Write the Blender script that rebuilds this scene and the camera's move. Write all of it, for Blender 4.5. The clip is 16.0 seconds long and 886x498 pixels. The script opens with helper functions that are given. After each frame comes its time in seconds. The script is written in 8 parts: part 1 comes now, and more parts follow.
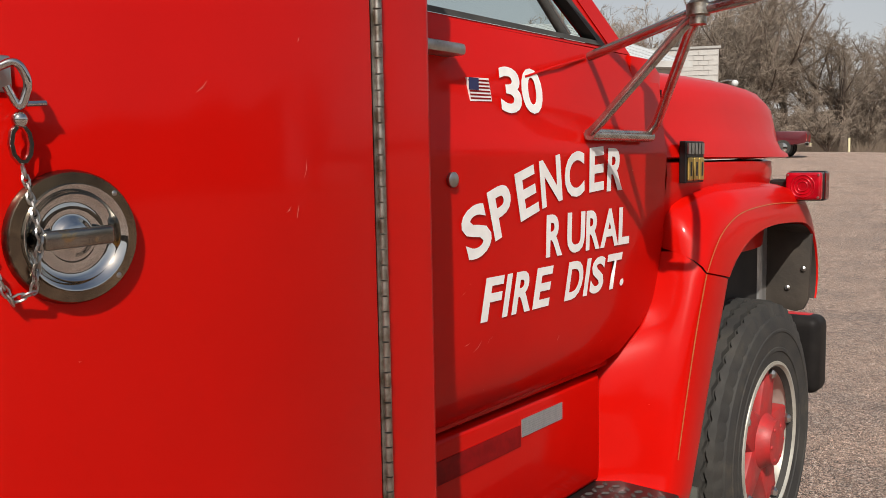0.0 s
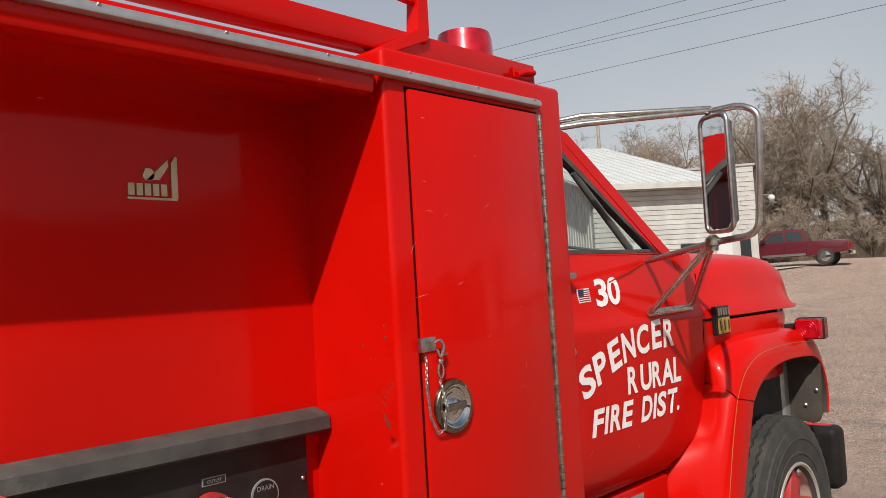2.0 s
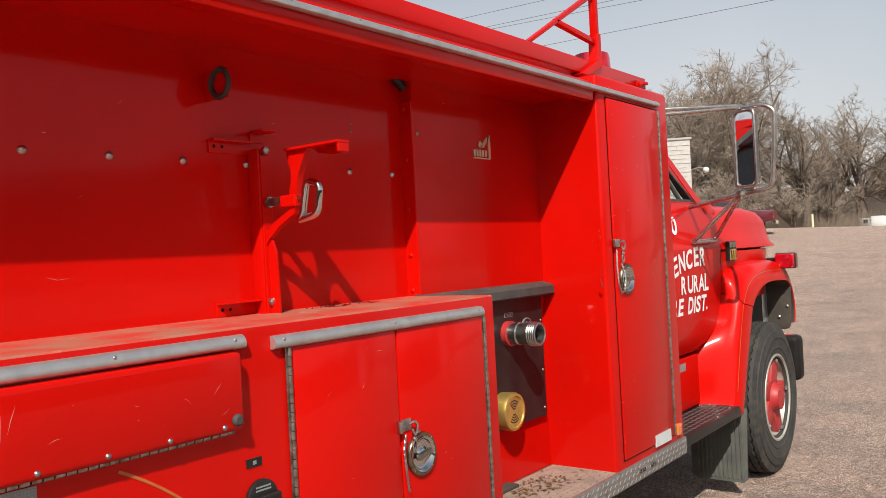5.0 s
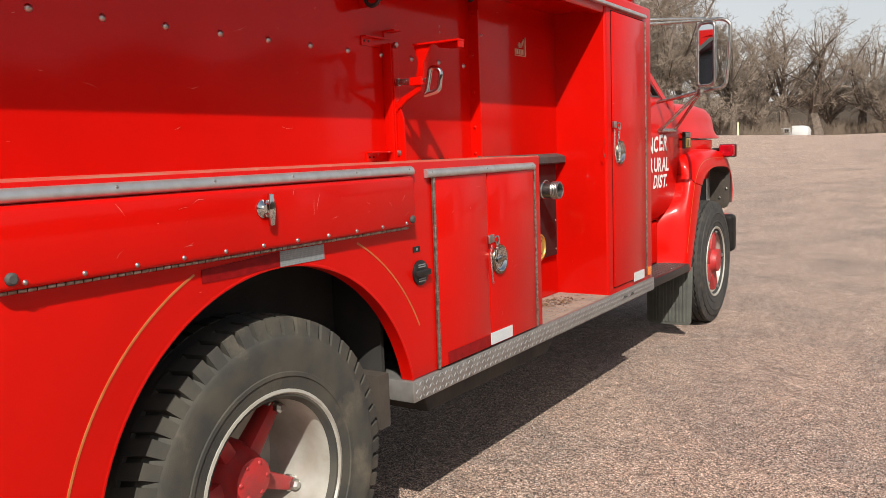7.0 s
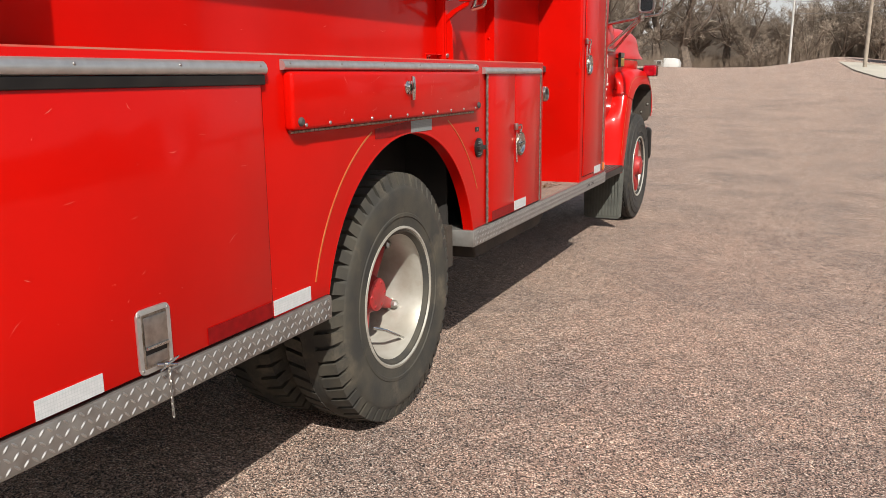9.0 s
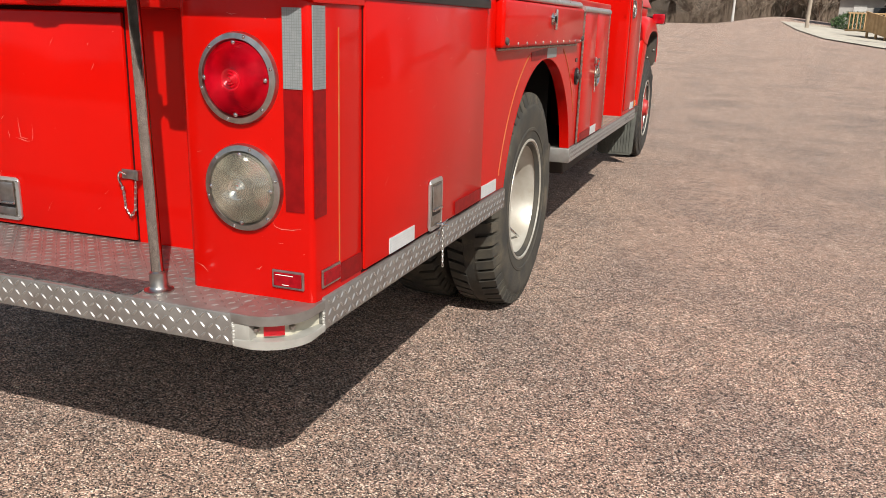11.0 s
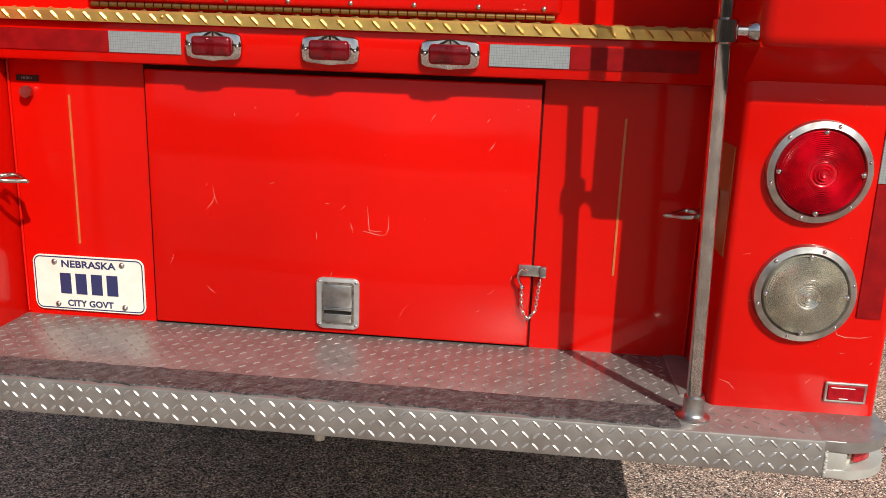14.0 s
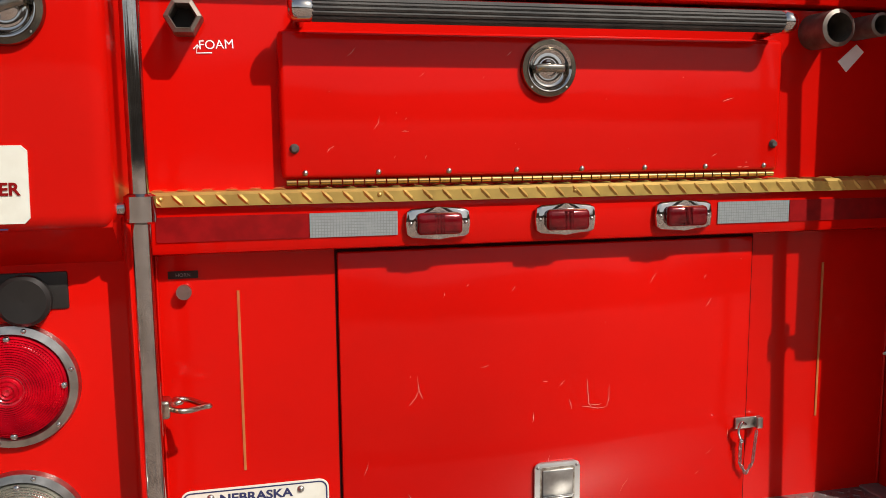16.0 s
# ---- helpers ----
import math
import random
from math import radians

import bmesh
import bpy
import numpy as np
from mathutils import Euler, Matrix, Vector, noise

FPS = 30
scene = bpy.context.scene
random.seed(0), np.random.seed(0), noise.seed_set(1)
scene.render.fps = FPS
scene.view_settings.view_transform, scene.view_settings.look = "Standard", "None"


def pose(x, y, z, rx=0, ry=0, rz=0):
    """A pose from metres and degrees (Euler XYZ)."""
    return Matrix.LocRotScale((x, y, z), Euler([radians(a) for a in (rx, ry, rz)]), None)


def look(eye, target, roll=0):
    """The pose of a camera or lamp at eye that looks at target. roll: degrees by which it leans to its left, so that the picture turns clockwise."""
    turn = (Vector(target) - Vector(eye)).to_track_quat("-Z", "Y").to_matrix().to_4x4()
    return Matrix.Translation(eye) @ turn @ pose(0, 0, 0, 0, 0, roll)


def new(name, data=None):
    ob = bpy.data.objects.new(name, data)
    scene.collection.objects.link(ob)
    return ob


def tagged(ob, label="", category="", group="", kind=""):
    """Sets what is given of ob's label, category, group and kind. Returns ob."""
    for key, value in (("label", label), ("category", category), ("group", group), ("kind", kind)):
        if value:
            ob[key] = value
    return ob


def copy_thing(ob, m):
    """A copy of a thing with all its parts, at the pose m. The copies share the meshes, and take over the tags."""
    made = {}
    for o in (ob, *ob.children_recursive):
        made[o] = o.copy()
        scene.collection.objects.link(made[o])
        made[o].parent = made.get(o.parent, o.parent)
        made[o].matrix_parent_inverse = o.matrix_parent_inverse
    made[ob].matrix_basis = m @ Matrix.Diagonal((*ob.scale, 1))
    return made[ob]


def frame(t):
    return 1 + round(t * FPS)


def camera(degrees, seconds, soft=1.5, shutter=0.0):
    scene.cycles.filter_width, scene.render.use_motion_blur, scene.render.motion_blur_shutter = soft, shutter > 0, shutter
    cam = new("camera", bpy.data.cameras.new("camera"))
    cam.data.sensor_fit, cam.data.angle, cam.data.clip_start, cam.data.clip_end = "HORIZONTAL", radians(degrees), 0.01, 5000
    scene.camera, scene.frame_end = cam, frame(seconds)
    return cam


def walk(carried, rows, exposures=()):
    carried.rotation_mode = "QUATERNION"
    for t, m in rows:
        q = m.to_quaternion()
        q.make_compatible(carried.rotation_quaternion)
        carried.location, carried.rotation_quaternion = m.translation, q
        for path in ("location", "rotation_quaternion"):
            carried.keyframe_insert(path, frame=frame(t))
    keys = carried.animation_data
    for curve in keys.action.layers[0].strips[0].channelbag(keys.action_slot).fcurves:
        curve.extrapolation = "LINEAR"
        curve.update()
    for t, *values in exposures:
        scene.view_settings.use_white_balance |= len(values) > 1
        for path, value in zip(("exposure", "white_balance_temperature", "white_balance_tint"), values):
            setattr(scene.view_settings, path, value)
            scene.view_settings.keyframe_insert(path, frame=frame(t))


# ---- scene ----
cam = camera(56.5, 16.0, soft=0.75)
PATH = [
    (0, (0.062, 0.093, 1.526), (-1.203, 1.63, 1.332), -1.1),
    (0.5, (0.253, -0.193, 1.61), (-0.989, 1.368, 1.464), -1.6),
    (1, (0.311, -0.488, 1.689), (-0.937, 1.072, 1.621), -2.6),
    (1.5, (0.425, -0.736, 1.756), (-0.87, 0.788, 1.786), -3.4),
    (2, (0.611, -1.0, 1.749), (-0.73, 0.481, 1.845), -3.4),
    (2.5, (0.677, -1.253, 1.738), (-0.679, 0.211, 1.87), -3.3),
    (3, (0.691, -1.587, 1.725), (-0.655, -0.114, 1.857), -3.1),
    (3.2, (0.714, -1.696, 1.714), (-0.626, -0.217, 1.844), -3.1),
    (5.3, (0.833, -2.952, 1.599), (-0.365, -1.351, 1.573), -2.8),
    (5.5, (0.861, -3.07, 1.588), (-0.328, -1.463, 1.534), -2.5),
    (6, (0.87, -3.374, 1.548), (-0.297, -1.753, 1.433), -2.2),
    (6.5, (0.888, -3.674, 1.524), (-0.243, -2.033, 1.35), -2.1),
    (7, (0.952, -3.968, 1.491), (-0.13, -2.302, 1.263), -2.1),
    (7.5, (0.912, -4.241, 1.456), (-0.109, -2.543, 1.18), -2.1),
    (8, (0.829, -4.557, 1.439), (-0.125, -2.829, 1.118), -1.9),
    (8.2, (0.823, -4.682, 1.432), (-0.105, -2.944, 1.09), -1.6),
    (10.3, (0.44, -5.817, 1.347), (-0.227, -3.997, 0.855), 0.5),
    (10.5, (0.395, -5.892, 1.341), (-0.272, -4.076, 0.834), 0.9),
    (11, (0.17, -6.097, 1.327), (-0.487, -4.283, 0.798), 1.7),
    (11.5, (-0.074, -6.142, 1.328), (-0.707, -4.32, 0.799), 2.3),
    (12, (-0.318, -6.095, 1.39), (-0.904, -4.251, 0.883), 2.5),
    (12.5, (-0.573, -6.133, 1.422), (-1.088, -4.264, 0.932), 2.3),
    (13, (-0.892, -6.213, 1.439), (-1.321, -4.319, 0.96), 2.3),
    (13.5, (-1.201, -6.169, 1.412), (-1.524, -4.254, 0.932), 2.2),
    (14, (-1.512, -6.167, 1.42), (-1.704, -4.237, 0.931), 2.0),
    (14.5, (-1.89, -6.202, 1.433), (-1.909, -4.265, 0.936), 1.7),
    (15, (-2.128, -6.059, 1.392), (-2.002, -4.115, 0.941), 1.0),
    (15.5, (-2.37, -5.943, 1.451), (-2.068, -4.003, 1.071), 0.3),
    (16, (-2.634, -5.896, 1.558), (-2.183, -3.965, 1.298), -0.5),
]
walk(cam, [(t, look(eye, target, roll)) for t, eye, target, roll in PATH],
     exposures=[(0.0, -0.17), (1.5, -0.15), (3.0, -0.03), (5.5, 0.16), (7.0, 0.20), (8.0, 0.10), (10.5, 0.12), (12.0, 0.18), (13.0, 0.02), (14.0, 0.18), (15.4, 0.12), (16.0, -0.08)])

# ---- light ----
SUN_TO = Vector((0.617, -0.885, 1.0)).normalized()
world = bpy.data.worlds.new("world")
scene.world = world
world.use_nodes = True
wn = world.node_tree
for n_ in list(wn.nodes):
    wn.nodes.remove(n_)
w_out = wn.nodes.new("ShaderNodeOutputWorld")
w_bg = wn.nodes.new("ShaderNodeBackground")
w_sky = wn.nodes.new("ShaderNodeTexSky")
w_sky.sky_type = "NISHITA"
w_sky.sun_disc = False
w_sky.sun_elevation = math.asin(SUN_TO.z)
w_sky.sun_rotation = math.atan2(SUN_TO.x, SUN_TO.y)
w_sky.air_density, w_sky.dust_density, w_sky.ozone_density = 1.2, 2.5, 1.0
w_mix = wn.nodes.new("ShaderNodeMix")
w_mix.data_type = "RGBA"
w_mix.inputs["B"].default_value = (8.3, 8.35, 8.5, 1)
w_bg.inputs["Strength"].default_value = 0.086
# spring haze, thick at the horizon and thinning overhead
w_co = wn.nodes.new("ShaderNodeTexCoord")
w_sep = wn.nodes.new("ShaderNodeSeparateXYZ")
w_map = wn.nodes.new("ShaderNodeMapRange")
w_map.inputs["From Min"].default_value, w_map.inputs["From Max"].default_value = 0.0, 0.62
w_map.inputs["To Min"].default_value, w_map.inputs["To Max"].default_value = 0.85, 0.10
wn.links.new(w_co.outputs["Generated"], w_sep.inputs["Vector"])
wn.links.new(w_sep.outputs["Z"], w_map.inputs["Value"])
w_cloud = wn.nodes.new("ShaderNodeTexNoise")
w_cloud.inputs["Scale"].default_value, w_cloud.inputs["Detail"].default_value = 3.0, 5.0
w_veil = wn.nodes.new("ShaderNodeMath")
w_veil.operation, w_veil.inputs[1].default_value, w_veil.inputs[2].default_value = "MULTIPLY_ADD", 0.34, -0.17
w_add = wn.nodes.new("ShaderNodeMath")
w_add.use_clamp = True
wn.links.new(w_co.outputs["Generated"], w_cloud.inputs["Vector"])
wn.links.new(w_cloud.outputs["Fac"], w_veil.inputs[0])
wn.links.new(w_map.outputs["Result"], w_add.inputs[0])
wn.links.new(w_veil.outputs[0], w_add.inputs[1])
wn.links.new(w_add.outputs[0], w_mix.inputs["Factor"])
wn.links.new(w_sky.outputs["Color"], w_mix.inputs["A"])
wn.links.new(w_mix.outputs["Result"], w_bg.inputs["Color"])
wn.links.new(w_bg.outputs["Background"], w_out.inputs["Surface"])

sun_data = bpy.data.lights.new("sun", "SUN")
sun_data.energy, sun_data.angle, sun_data.color = 5.4, radians(0.5), (1.0, 0.95, 0.87)
sun = new("sun", sun_data)
sun.matrix_basis = look((12, -18, 20), Vector((12, -18, 20)) - SUN_TO)

# ---- materials ----
def material(name, base, rough=0.5, metal=0.0, coat=0.0, var=0.0, scale=8.0, bump=0.0, bump_scale=200.0, second=None, emit=None,
             stain=None, stain_scale=3.0, stain_at=0.6, rough_var=0.0, island=0.0, trans=0.0, coat_rough=0.05):
    m = bpy.data.materials.new(name)
    m.use_nodes = True
    t = m.node_tree
    b = t.nodes["Principled BSDF"]
    b.inputs["Base Color"].default_value = (*base, 1)
    b.inputs["Roughness"].default_value = rough
    b.inputs["Metallic"].default_value = metal
    b.inputs["Coat Weight"].default_value = coat
    b.inputs["Coat Roughness"].default_value = coat_rough
    b.inputs["Transmission Weight"].default_value = trans
    co = t.nodes.new("ShaderNodeTexCoord")
    col = None
    if var > 0 or second:
        nz = t.nodes.new("ShaderNodeTexNoise")
        nz.inputs["Scale"].default_value, nz.inputs["Detail"].default_value = scale, 6
        t.links.new(co.outputs["Object"], nz.inputs["Vector"])
        rp = t.nodes.new("ShaderNodeValToRGB")
        rp.color_ramp.elements[0].position, rp.color_ramp.elements[1].position = 0.35, 0.65
        lo = second or tuple(c * (1 - var) for c in base)
        hi = base if second else tuple(min(1, c * (1 + var)) for c in base)
        rp.color_ramp.elements[0].color, rp.color_ramp.elements[1].color = (*lo, 1), (*hi, 1)
        t.links.new(nz.outputs["Fac"], rp.inputs["Fac"])
        col = rp.outputs["Color"]
        if rough_var:
            mr = t.nodes.new("ShaderNodeMapRange")
            mr.inputs["To Min"].default_value, mr.inputs["To Max"].default_value = rough - rough_var, rough + rough_var
            t.links.new(nz.outputs["Fac"], mr.inputs["Value"])
            t.links.new(mr.outputs["Result"], b.inputs["Roughness"])
    if stain:
        n2 = t.nodes.new("ShaderNodeTexNoise")
        n2.inputs["Scale"].default_value, n2.inputs["Detail"].default_value, n2.inputs["Roughness"].default_value = stain_scale, 8, 0.65
        t.links.new(co.outputs["Object"], n2.inputs["Vector"])
        r2 = t.nodes.new("ShaderNodeValToRGB")
        r2.color_ramp.elements[0].position, r2.color_ramp.elements[1].position = stain_at, min(1, stain_at + 0.15)
        r2.color_ramp.elements[0].color, r2.color_ramp.elements[1].color = (0, 0, 0, 1), (1, 1, 1, 1)
        t.links.new(n2.outputs["Fac"], r2.inputs["Fac"])
        mx = t.nodes.new("ShaderNodeMix")
        mx.data_type = "RGBA"
        t.links.new(r2.outputs["Color"], mx.inputs["Factor"])
        if col:
            t.links.new(col, mx.inputs["A"])
        else:
            mx.inputs["A"].default_value = (*base, 1)
        mx.inputs["B"].default_value = (*stain, 1)
        col = mx.outputs["Result"]
    if island:
        oi = t.nodes.new("ShaderNodeObjectInfo")
        hs = t.nodes.new("ShaderNodeHueSaturation")
        mr = t.nodes.new("ShaderNodeMapRange")
        mr.inputs["To Min"].default_value, mr.inputs["To Max"].default_value = 1 - island, 1 + island
        t.links.new(oi.outputs["Random"], mr.inputs["Value"])
        t.links.new(mr.outputs["Result"], hs.inputs["Value"])
        if col:
            t.links.new(col, hs.inputs["Color"])
        else:
            hs.inputs["Color"].default_value = (*base, 1)
        col = hs.outputs["Color"]
    if col:
        t.links.new(col, b.inputs["Base Color"])
    if bump:
        n3 = t.nodes.new("ShaderNodeTexNoise")
        n3.inputs["Scale"].default_value, n3.inputs["Detail"].default_value = bump_scale, 4
        t.links.new(co.outputs["Object"], n3.inputs["Vector"])
        bp = t.nodes.new("ShaderNodeBump")
        bp.inputs["Strength"].default_value, bp.inputs["Distance"].default_value = bump, 0.01
        t.links.new(n3.outputs["Fac"], bp.inputs["Height"])
        t.links.new(bp.outputs["Normal"], b.inputs["Normal"])
    if emit:
        b.inputs["Emission Color"].default_value, b.inputs["Emission Strength"].default_value = (*emit, 1), 1.0
    return m


def red_paint():
    """Old glossy fire-engine enamel: faint orange-peel, slow fading, a few fine scratches and chips."""
    m = material("red_paint", (0.50, 0.0034, 0.0012), rough=0.32, coat=0.30, coat_rough=0.085, var=0.10, scale=1.3, rough_var=0.05)
    t = m.node_tree
    b = t.nodes["Principled BSDF"]
    b.inputs["Specular IOR Level"].default_value = 0.05
    src = b.inputs["Base Color"].links[0].from_socket
    co = [n for n in t.nodes if n.bl_idname == "ShaderNodeTexCoord"][0]
    mp = t.nodes.new("ShaderNodeMapping")
    mp.inputs["Rotation"].default_value = (0.5, 0.3, 0.9)
    mp.inputs["Scale"].default_value = (1, 1, 9)
    vo = t.nodes.new("ShaderNodeTexVoronoi")
    vo.inputs["Scale"].default_value = 2.3
    t.links.new(co.outputs["Object"], mp.inputs["Vector"])
    t.links.new(mp.outputs["Vector"], vo.inputs["Vector"])
    lt = t.nodes.new("ShaderNodeMath")
    lt.operation, lt.inputs[1].default_value = "LESS_THAN", 0.035
    t.links.new(vo.outputs["Distance"], lt.inputs[0])
    nz = t.nodes.new("ShaderNodeTexNoise")
    nz.inputs["Scale"].default_value, nz.inputs["Detail"].default_value = 60, 3
    t.links.new(co.outputs["Object"], nz.inputs["Vector"])
    gt = t.nodes.new("ShaderNodeMath")
    gt.operation, gt.inputs[1].default_value = "GREATER_THAN", 0.57
    t.links.new(nz.outputs["Fac"], gt.inputs[0])
    mu = t.nodes.new("ShaderNodeMath")
    mu.operation = "MULTIPLY"
    t.links.new(lt.outputs[0], mu.inputs[0])
    t.links.new(gt.outputs[0], mu.inputs[1])
    sc = t.nodes.new("ShaderNodeMath")
    sc.operation, sc.inputs[1].default_value = "MULTIPLY", 0.5
    t.links.new(mu.outputs[0], sc.inputs[0])
    mx = t.nodes.new("ShaderNodeMix")
    mx.data_type = "RGBA"
    t.links.new(sc.outputs[0], mx.inputs["Factor"])
    t.links.new(src, mx.inputs["A"])
    mx.inputs["B"].default_value = (0.75, 0.22, 0.16, 1)
    t.links.new(mx.outputs["Result"], b.inputs["Base Color"])
    n3 = t.nodes.new("ShaderNodeTexNoise")
    n3.inputs["Scale"].default_value, n3.inputs["Detail"].default_value = 5, 2
    t.links.new(co.outputs["Object"], n3.inputs["Vector"])
    bp = t.nodes.new("ShaderNodeBump")
    bp.inputs["Strength"].default_value, bp.inputs["Distance"].default_value = 0.12, 0.01
    t.links.new(n3.outputs["Fac"], bp.inputs["Height"])
    t.links.new(bp.outputs["Normal"], b.inputs["Normal"])
    t.links.new(bp.outputs["Normal"], b.inputs["Coat Normal"])
    return m


def chip_seal(name, base, second, patch, dark):
    """Pinkish gravel chips in bitumen: single chips, then worn lanes and patches."""
    m = bpy.data.materials.new(name)
    m.use_nodes = True
    t = m.node_tree
    b = t.nodes["Principled BSDF"]
    b.inputs["Roughness"].default_value = 0.85
    co = t.nodes.new("ShaderNodeTexCoord")
    vo = t.nodes.new("ShaderNodeTexVoronoi")
    vo.inputs["Scale"].default_value = 208
    t.links.new(co.outputs["Object"], vo.inputs["Vector"])
    sep = t.nodes.new("ShaderNodeSeparateColor")
    t.links.new(vo.outputs["Color"], sep.inputs["Color"])
    rp = t.nodes.new("ShaderNodeValToRGB")
    e = rp.color_ramp.elements
    e[0].position, e[0].color = 0.15, (*dark, 1)
    e[1].position, e[1].color = 0.97, (0.95, 0.85, 0.74, 1)
    for p, c in ((0.34, second), (0.60, base), (0.84, tuple(min(1, x * 1.5) for x in base))):
        k = e.new(p)
        k.color = (*c, 1)
    t.links.new(sep.outputs["Red"], rp.inputs["Fac"])
    n1 = t.nodes.new("ShaderNodeTexNoise")
    n1.inputs["Scale"].default_value, n1.inputs["Detail"].default_value, n1.inputs["Roughness"].default_value = 0.8, 10, 0.66
    mp = t.nodes.new("ShaderNodeMapping")
    mp.inputs["Scale"].default_value = (1.0, 1.0, 1)
    t.links.new(co.outputs["Object"], mp.inputs["Vector"])
    t.links.new(mp.outputs["Vector"], n1.inputs["Vector"])
    r1 = t.nodes.new("ShaderNodeValToRGB")
    r1.color_ramp.elements[0].position, r1.color_ramp.elements[1].position = 0.36, 0.54
    r1.color_ramp.elements[0].color, r1.color_ramp.elements[1].color = (*patch, 1), (1.08, 1.03, 1.0, 1)
    t.links.new(n1.outputs["Fac"], r1.inputs["Fac"])
    mx = t.nodes.new("ShaderNodeMix")
    mx.data_type, mx.blend_type = "RGBA", "MULTIPLY"
    mx.inputs["Factor"].default_value = 1.0
    t.links.new(rp.outputs["Color"], mx.inputs["A"])
    t.links.new(r1.outputs["Color"], mx.inputs["B"])
    t.links.new(mx.outputs["Result"], b.inputs["Base Color"])
    n2 = t.nodes.new("ShaderNodeTexNoise")
    n2.inputs["Scale"].default_value, n2.inputs["Detail"].default_value, n2.inputs["Roughness"].default_value = 14, 9, 0.82
    t.links.new(co.outputs["Object"], n2.inputs["Vector"])
    r2 = t.nodes.new("ShaderNodeValToRGB")
    r2.color_ramp.elements[0].position, r2.color_ramp.elements[1].position = 0.37, 0.63
    r2.color_ramp.elements[0].color, r2.color_ramp.elements[1].color = (0.70, 0.71, 0.71, 1), (1.30, 1.28, 1.25, 1)
    t.links.new(n2.outputs["Fac"], r2.inputs["Fac"])
    m2 = t.nodes.new("ShaderNodeMix")
    m2.data_type, m2.blend_type = "RGBA", "MULTIPLY"
    m2.inputs["Factor"].default_value = 1.0
    t.links.new(mx.outputs["Result"], m2.inputs["A"])
    t.links.new(r2.outputs["Color"], m2.inputs["B"])
    t.links.new(m2.outputs["Result"], b.inputs["Base Color"])
    bp = t.nodes.new("ShaderNodeBump")
    bp.inputs["Strength"].default_value, bp.inputs["Distance"].default_value = 0.9, 0.008
    bp.invert = True
    t.links.new(vo.outputs["Distance"], bp.inputs["Height"])
    t.links.new(bp.outputs["Normal"], b.inputs["Normal"])
    return m


RED = red_paint()
DUSTY = material("dusty_red", (0.52, 0.03, 0.018), rough=0.6, second=(0.36, 0.14, 0.09), scale=7, stain=(0.42, 0.25, 0.17), stain_scale=14, stain_at=0.58, bump=0.1, bump_scale=60)
CHROME = material("chrome", (0.56, 0.555, 0.54), rough=0.045, metal=1.0, var=0.08, scale=30, rough_var=0.05)
STEEL = material("worn_steel", (0.50, 0.49, 0.47), rough=0.32, metal=1.0, second=(0.36, 0.35, 0.33), scale=40, rough_var=0.1)
POLISHED = material("polished_pole", (0.56, 0.56, 0.55), rough=0.06, metal=1.0, second=(0.42, 0.415, 0.40), scale=45, rough_var=0.04)
DULLPIPE = material("dull_pipe", (0.20, 0.17, 0.145), rough=0.5, metal=0.7, second=(0.13, 0.105, 0.09), scale=40)
HINGE = material("hinge_steel", (0.46, 0.44, 0.40), rough=0.4, metal=1.0, second=(0.22, 0.18, 0.14), scale=60)
ALU = material("aluminium_rail", (0.55, 0.55, 0.54), rough=0.38, metal=0.75, second=(0.46, 0.455, 0.445), scale=25)
PLATE = material("diamond_plate", (0.32, 0.315, 0.30), rough=0.38, metal=0.68, second=(0.25, 0.235, 0.22), scale=18, stain=(0.26, 0.205, 0.175), stain_scale=9, stain_at=0.62, rough_var=0.06)
# lugs on top faces: their dark, shaded reflections are put into the colour
TOPLUG = material("shaded_top_lugs", (0.30, 0.285, 0.27), rough=0.42, metal=0.6, second=(0.20, 0.185, 0.17), scale=30)
LUG = material("bright_lugs", (0.42, 0.41, 0.395), rough=0.38, metal=0.80, second=(0.50, 0.49, 0.47), scale=30)
BEZEL = material("worn_bezel", (0.30, 0.25, 0.18), rough=0.22, metal=1.0, second=(0.16, 0.13, 0.10), scale=30)
TURNBAR = material("worn_turnbar", (0.30, 0.28, 0.25), rough=0.25, metal=1.0, second=(0.20, 0.18, 0.15), scale=40, stain=(0.50, 0.30, 0.07), stain_scale=60, stain_at=0.54)
BRASS = material("brass", (0.66, 0.46, 0.13), rough=0.40, metal=0.8, second=(0.50, 0.34, 0.10), scale=20)
BRASSDARK = material("dull_brass", (0.28, 0.16, 0.06), rough=0.4, metal=1.0, second=(0.26, 0.16, 0.06), scale=40)
EMBLEM = material("pale_brass", (0.60, 0.52, 0.34), rough=0.35, metal=0.7, second=(0.48, 0.40, 0.26), scale=30)
TUBE = material("weathered_tube", (0.50, 0.485, 0.46), rough=0.24, metal=0.85, second=(0.36, 0.34, 0.31), scale=22, stain=(0.22, 0.17, 0.13), stain_scale=30, stain_at=0.66)
GOLD = material("gold_stripe", (0.42, 0.15, 0.04), rough=0.5, second=(0.42, 0.10, 0.02), scale=30)
BLACK = material("black_paint", (0.010, 0.009, 0.009), rough=0.40, second=(0.019, 0.017, 0.016), scale=12, stain=(0.055, 0.048, 0.044), stain_scale=18, stain_at=0.66)
HOLLOW_SHADE = material("bumper_shade", (0.011, 0.010, 0.010), rough=0.5, second=(0.02, 0.018, 0.017), scale=9)
RUBBER = material("rubber", (0.035, 0.034, 0.033), rough=0.75, second=(0.06, 0.057, 0.052), scale=14, bump=0.15, bump_scale=150, stain=(0.10, 0.092, 0.08), stain_scale=8, stain_at=0.6)
